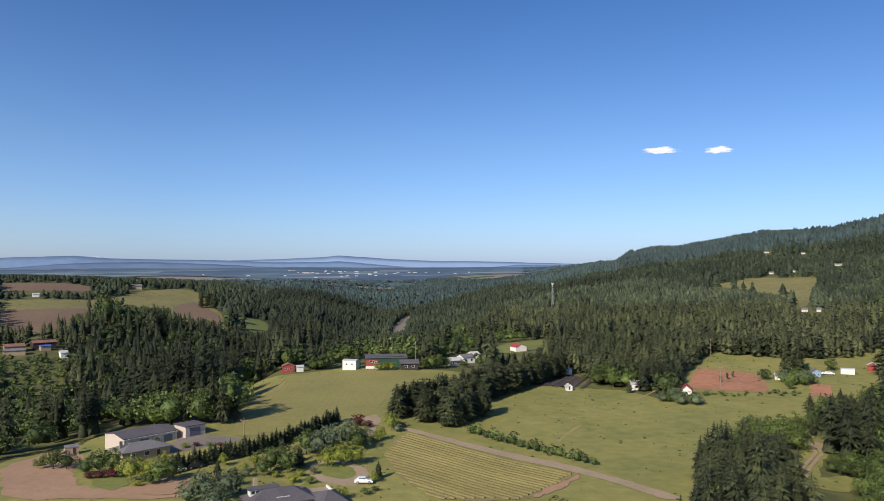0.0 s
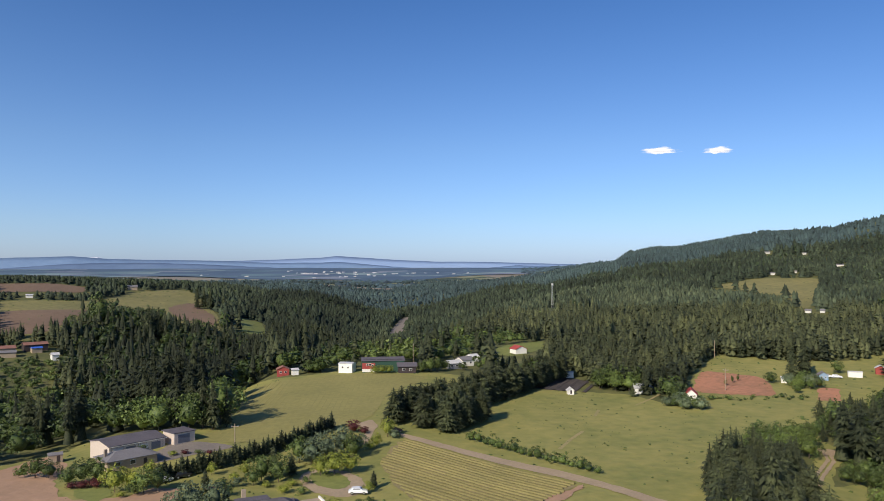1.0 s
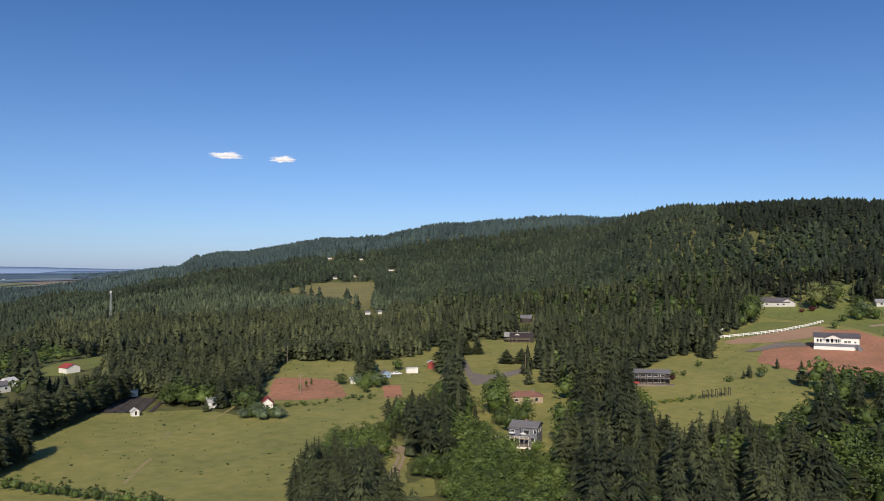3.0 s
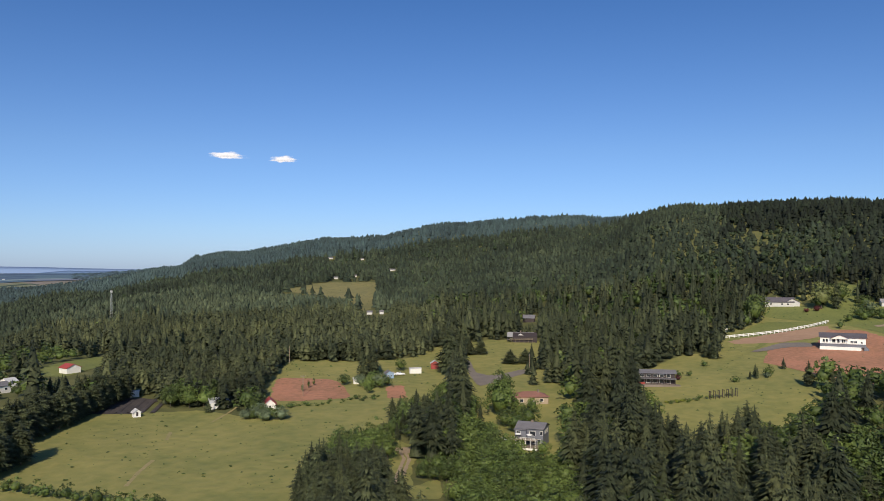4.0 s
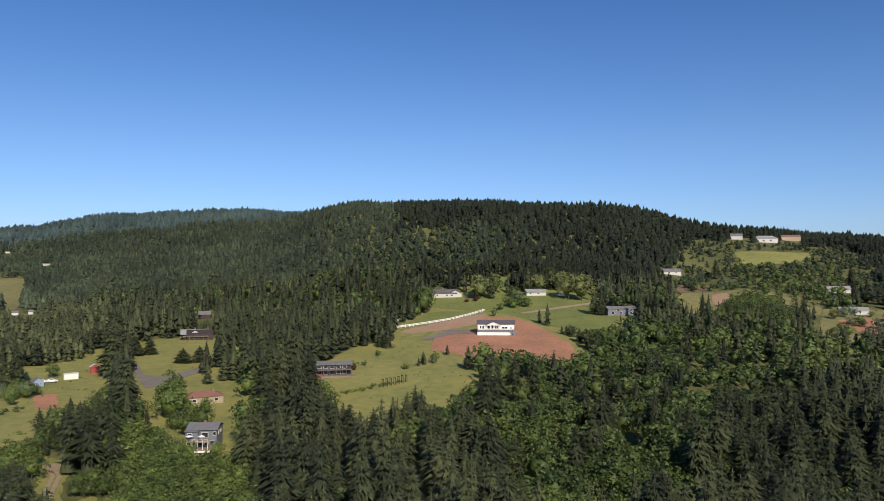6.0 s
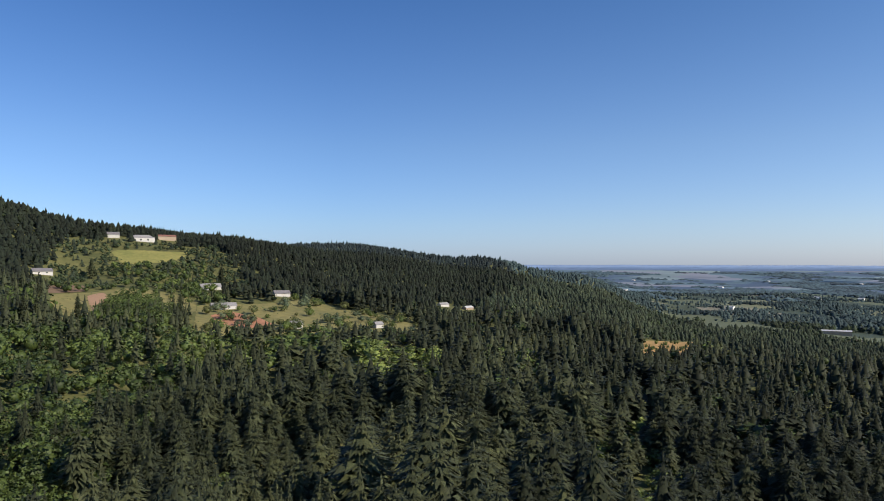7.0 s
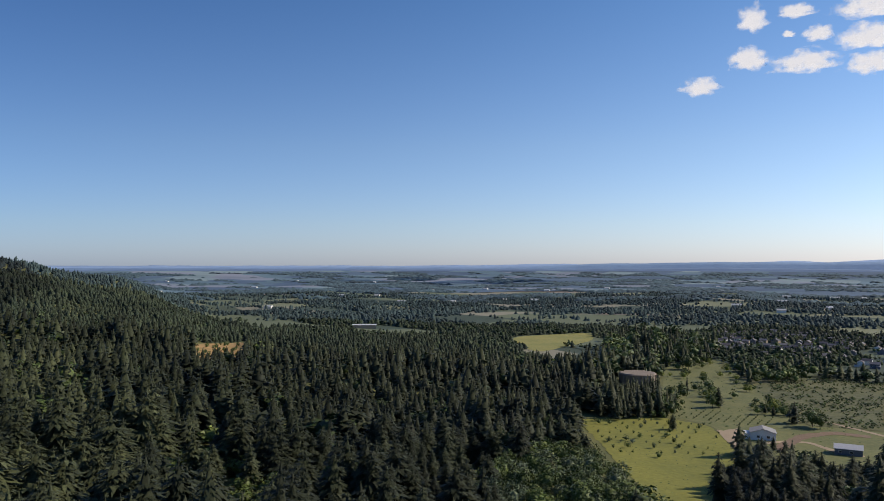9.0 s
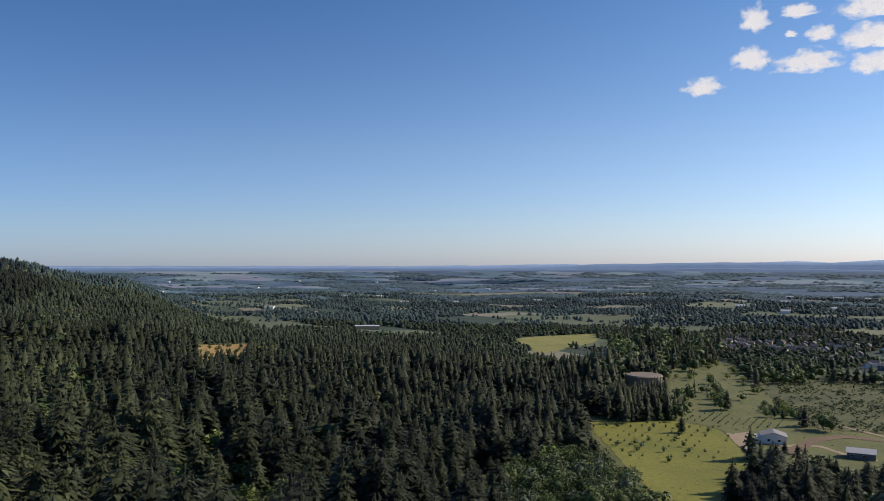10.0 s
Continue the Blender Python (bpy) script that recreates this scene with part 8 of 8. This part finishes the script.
def suburb():
    """Small town houses with dark roofs, built once a kind and copied."""
    kinds = []
    for k, (w, r) in enumerate(((TAN_WALL, ROOF_DARK), (WHITE, ROOF_DARK), (GREY_WALL, ROOF_GREY), (TAN_WALL, ROOF_GREY))):
        ob = thing("town_house", 240, -1000 + k * 20, float(land(240, -1000 + k * 20)) + 0.3, 0, "small two-storey town house with a dark roof", "house", "houses of the suburb")
        part("wall", gable_block(11, 8, 5.2, 2.4, "x"), w, ob)
        part("roof", gable_roof(11, 8, 5.2, 2.4, "x", 0.5), r, ob)
        part("garage", boxes((2, 6.5, -3, 0.0, -1, 2.6)), w, ob)
        part("garage_roof", boxes((1.7, 6.8, -3.3, 0.0, 2.6, 2.9)), r, ob)
        window(ob, -3, 0, 0.9, 1.6, 1.3), window(ob, -3, 0, 3.3, 1.6, 1.2), window(ob, 1, 0, 3.3, 1.6, 1.2)
        ob.scale = (0.72, 0.72, 0.72)
        kinds.append(ob)
    rs = random.Random(12)
    for i in range(16):
        for j in range(12):
            u, v = i / 15, j / 11
            x, y = 262 - 205 * u + rs.uniform(-4, 4), -800 - 320 * v * (0.7 + 0.3 * u) + 60 * u + rs.uniform(-6, 6) - 40 * (1 - u)
            if rs.random() < 0.2 or bearing(x, y) < 160:
                continue
            copy_thing(kinds[(i + j * 3) % 4], pose(x, y, float(land(x, y)) + 0.3, 0, 0, rs.choice((0, 90, 180, 270)) + rs.uniform(-12, 12)))
            if rs.random() < 0.9:
                tree("street_tree", x + rs.uniform(5, 11), y + rs.uniform(5, 11), rs.uniform(3, 9), SHRUB_BROAD, "leafy street tree between town houses", 0.9, "street trees of the suburb")


suburb()
# far white farm roofs on the plain
for _i in range(30):
    _r = random.Random(8200 + _i)
    _az, _d = radians(_r.uniform(125, 178)), _r.uniform(1300, 3800)
    _x, _y = _d * math.sin(_az), _d * math.cos(_az)
    house(_x, _y, _x - _r.uniform(12, 30), _y - 4, 12, 5, 3, WHITE, ROOF_PALE, "far pale farm building on the plain", name="farm_building", category="building", group="far farm buildings")
for _i in range(46):
    _r = random.Random(8400 + _i)
    _az, _d = radians(_r.gauss(6, 4)), _r.gauss(3100, 250)
    _x, _y = _d * math.sin(_az), _d * math.cos(_az)
    house(_x, _y, _x + _r.uniform(10, 22), _y + 3, 9, 4, 2, WHITE, ROOF_PALE, "far pale building of a valley town", name="town_building", category="building", group="far town buildings", size=0.6)


# ---- woods ----
def plant_woods():
    bands = (
        # r0, r1, gap, conifers, broadleaves, heights
        (95, 330, 7.2, CONIFER_NEAR, BROAD_NEAR, (12, 24), (8.5, 13)),
        (330, 480, 6.6, CONIFER_MID, BROAD_MID, (10, 21), (8, 13)),
        (480, 680, 6.6, CONIFER_SMALL, BROAD_SMALL, (9, 18), (8, 13)),
        (680, 1150, 6.6, CONIFER_FAR, BROAD_FAR, (7.5, 14), (6.5, 11)),
        (1150, 2300, 9.6, CONIFER_LEAST, BROAD_LEAST, (7, 13), (6, 11)),
    )
    spots = np.array(SPOTS)
    for i, (r0, r1, gap, con, bro, hc, hb) in enumerate(bands):
        x, y = sown(r0, r1, -20, 181, gap, 100 + i)
        ok = ~cleared(x, y, 2.0)
        az, r = bearing(x, y), np.hypot(x, y)
        ok &= ~((az < 31) & (r < 190) & (az > -60))
        ok &= ~((az < 46) & (r < 125))
        ok &= ~((az < 30) & (az > 2) & (r < 300))
        ok &= ~((az < 6) & (r < 238))
        ok &= ~((plain_cover(x, y) > 0.5) & open_field(x, y))
        ok &= woods_noise(x * 5.0 + 30, y * 5.0) > -0.62
        ok &= ~((az > 96) & (r < 680) & (np.random.RandomState(40 + i).uniform(0, 1, len(x)) < 0.4))
        ok &= planted(x, y) < 0.6
        hidden = (az > 26) & (az < 112) & (r > np.interp(az, [26, 45, 58, 62, 92, 100, 112], [2300, 1700, 1700, 1150, 1150, 1700, 1700]))
        ok &= ~hidden
        x, y = x[ok], y[ok]
        if len(spots):
            ok = np.ones(len(x), bool)
            for sx, sy, sr in spots:
                ok &= np.hypot(x - sx, y - sy) > sr + 3
            x, y = x[ok], y[ok]
        rs = np.random.RandomState(7 + i)
        broad = rs.uniform(0, 1, len(x)) < stands(x, y)[0]
        sparse = broad & (rs.uniform(0, 1, len(x)) < (0.48 if i < 3 else 0.3))
        x, y, broad = x[~sparse], y[~sparse], broad[~sparse]
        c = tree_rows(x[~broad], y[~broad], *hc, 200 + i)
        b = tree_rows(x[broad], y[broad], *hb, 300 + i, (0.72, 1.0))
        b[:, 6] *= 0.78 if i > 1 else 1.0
        if i == 0:
            # the trees that the camera passes nearest stand as things of their own
            for rows, crowns, count, name, label in ((c, FINE_CONIFER, 90, "conifer", "tall dark green conifer of the near forest"), (b, FINE_BROAD, 60, "broadleaf_tree", "leafy green broadleaved tree among conifers")):
                d = np.hypot(rows[:, 0] - 25, rows[:, 1] - 25) + 1000 * (bearing(rows[:, 0], rows[:, 1]) < 44)
                for q in rows[np.argsort(d)[:count]]:
                    tree(name, q[0], q[1], q[3], crowns, label, q[4] * 1.05, "trees of the near forest")
            keep = np.argsort(np.hypot(c[:, 0] - 25, c[:, 1] - 25) + 1000 * (bearing(c[:, 0], c[:, 1]) < 44))[90:]
            c = c[keep]
            keep = np.argsort(np.hypot(b[:, 0] - 25, b[:, 1] - 25) + 1000 * (bearing(b[:, 0], b[:, 1]) < 44))[60:]
            b = b[keep]
        # the outer bands take materials with haze in their base colour
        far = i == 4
        strew("conifer_woods" if not far else "distant_woods", con, c, (NEEDLE, NEEDLE, NEEDLE, MID_HAZE_WOODS, HAZE_WOODS)[i],
              "dense dark green conifer forest over hills" if not far else "distant conifer woods, coloured for blue haze", "forest")
        strew("broadleaf_woods", bro, b, HAZE_WOODS if far else MID_HAZE_LEAF if i == 3 else LEAF, "bright green broadleaved trees mixed into the forest", "forest")
    # even-aged plantations, close set, with lanes between their blocks
    for r0, r1, gap, shapes, seed in ((300, 430, 5.2, PLANTED_MID, 610), (430, 640, 5.5, PLANTED_SMALL, 611), (640, 1000, 6.0, CONIFER_FAR, 612)):
        x, y = sown(r0, r1, 12, 48, gap, seed)
        az, r = bearing(x, y), np.hypot(x, y)
        ok = (planted(x, y) >= 0.6) & ~cleared(x, y, 2.0)
        for at, wide in ((418, 3.5), (512, 4), (640, 5), (800, 7)):
            ok &= np.abs(r - at - 26 * np.sin(az / 4.2 + at)) > wide
        for sx, sy, sr in SPOTS:
            ok &= np.hypot(x - sx, y - sy) > sr + 2
        p = tree_rows(x[ok], y[ok], 9, 12, seed, (0.78, 1.12))
        p[:, 3] *= np.random.RandomState(seed).uniform(0.82, 1.1, len(p))
        strew("conifer_plantation", shapes, p, NEEDLE if r0 < 640 else MID_HAZE_WOODS, "close-set even-aged conifer plantation on a slope", "forest")
    # groves of the low country
    x, y = sown(1500, 4300, -24, 26, 25, 500)
    x2, y2 = sown(1900, 4300, 122, 182, 18, 501)
    x, y = np.append(x, x2), np.append(y, y2)
    belt = np.sin(x / 90 + 2 * np.sin(y / 310)) * np.sin(y / 75 + 1.5 * np.sin(x / 270))
    ok = (belt + 0.6 * woods_noise(x * 0.3, y * 0.3) > -0.2) & ~open_field(x, y, 1.9) & ~cleared(x, y)
    rs = np.random.RandomState(9)
    r = np.hypot(x, y)
    ok &= rs.uniform(0, 1, len(x)) < np.clip(2400 / r, 0.25, 1)
    x, y = x[ok], y[ok]
    p = tree_rows(x, y, 7, 13, 502, (1.0, 1.9))
    p[:, 4] *= np.clip(np.hypot(p[:, 0], p[:, 1]) / 1800, 1, 2.0)
    strew("far_groves", GROVE_FAR, p, HAZE_GROVES, "far dark groves and hedgerows across the low plain, coloured for blue haze", "forest")


plant_woods()


def rough_shrubs():
    """Low scrub over the rough southern pasture."""
    rs = np.random.RandomState(31)
    p = np.array(AREAS["brush_south"], float)
    x, y = rs.uniform(p[:, 0].min(), p[:, 0].max(), 5000), rs.uniform(p[:, 1].min(), p[:, 1].max(), 5000)
    ok = inside(list(AREAS["brush_south"]), x, y) & (woods_noise(x * 7, y * 7) + rs.uniform(-0.5, 0.5, 5000) > 0.05)
    x, y = x[ok], y[ok]
    n = len(x)
    strew("rough_shrubs", BROAD_LEAST, np.column_stack([x, y, land(x, y) + 0.1, rs.uniform(0.6, 2.2, n), rs.uniform(1.0, 2.2, n), rs.uniform(0, 6, n), rs.uniform(0.6, 1.3, n)]), LEAF, "low dark scrub over a rough pasture", "scrub")


rough_shrubs()


def grass_tufts():
    """Tufts of longer grass and weeds over meadows and pastures."""
    rs = np.random.RandomState(37)
    shapes = [far_conifer_mesh(120 + i, 1, 5, 1.0) for i in range(4)]
    rows = []
    for key, many, tall in (("pasture", 900, 0.3), ("near_grass", 900, 0.4), ("homestead", 900, 0.4), ("clear_strip", 700, 0.6), ("meadow_dark", 260, 0.4), ("meadow_mid", 300, 0.4), ("lot_grass", 400, 0.5), ("slope_south", 1500, 0.7), ("orchard", 900, 0.4),
                            ("lawn_up", 500, 0.5), ("fields_right", 500, 0.7), ("field_low", 500, 0.7), ("left_meadow", 1200, 0.9), ("left_scrub", 700, 0.8), ("dirt_lot", 160, 0.3), ("corner_lawn", 120, 0.4), ("track_low", 150, 0.5), ("hill_field", 500, 0.7)):
        p = np.array(AREAS[key], float)
        x, y = rs.uniform(p[:, 0].min(), p[:, 0].max(), many), rs.uniform(p[:, 1].min(), p[:, 1].max(), many)
        ok = inside(list(AREAS[key]), x, y) & (woods_noise(x * 4, y * 4) + rs.uniform(-0.6, 0.6, many) > 0.0)
        if key in ("near_grass", "homestead"):
            for other in ("vineyard", "upper_vineyard", "farm_track", "driveway_loop", "shop_yard", "brown_field"):
                ok &= ~inside(list(AREAS[other]), x, y)
        x, y = x[ok], y[ok]
        n = len(x)
        rows.append(np.column_stack([x, y, land(x, y) + 0.05, tall * rs.uniform(0.5, 1.5, n) * 0.8, rs.uniform(0.7, 2.0, n), rs.uniform(0, 6, n), rs.uniform(0.7, 1.3, n)]))
    strew("grass_tufts", shapes, np.concatenate(rows), LEAF, "tufts of longer dark grass over the meadows", "grass")


grass_tufts()

# small trees in rows on the cleared bank
_r = random.Random(61)
for _i in range(130):
    _p = np.array(AREAS["orange_bank"], float)
    _q = _p.min(0) + (_p.max(0) - _p.min(0)) * (_r.random(), _r.random())
    if inside(list(AREAS["orange_bank"]), _q[:1], _q[1:])[0]:
        tree("young_tree", _q[0], _q[1], _r.uniform(2.5, 5), FINE_BROAD, "young tree planted on an orange bank", 0.8, "young trees of the bank")
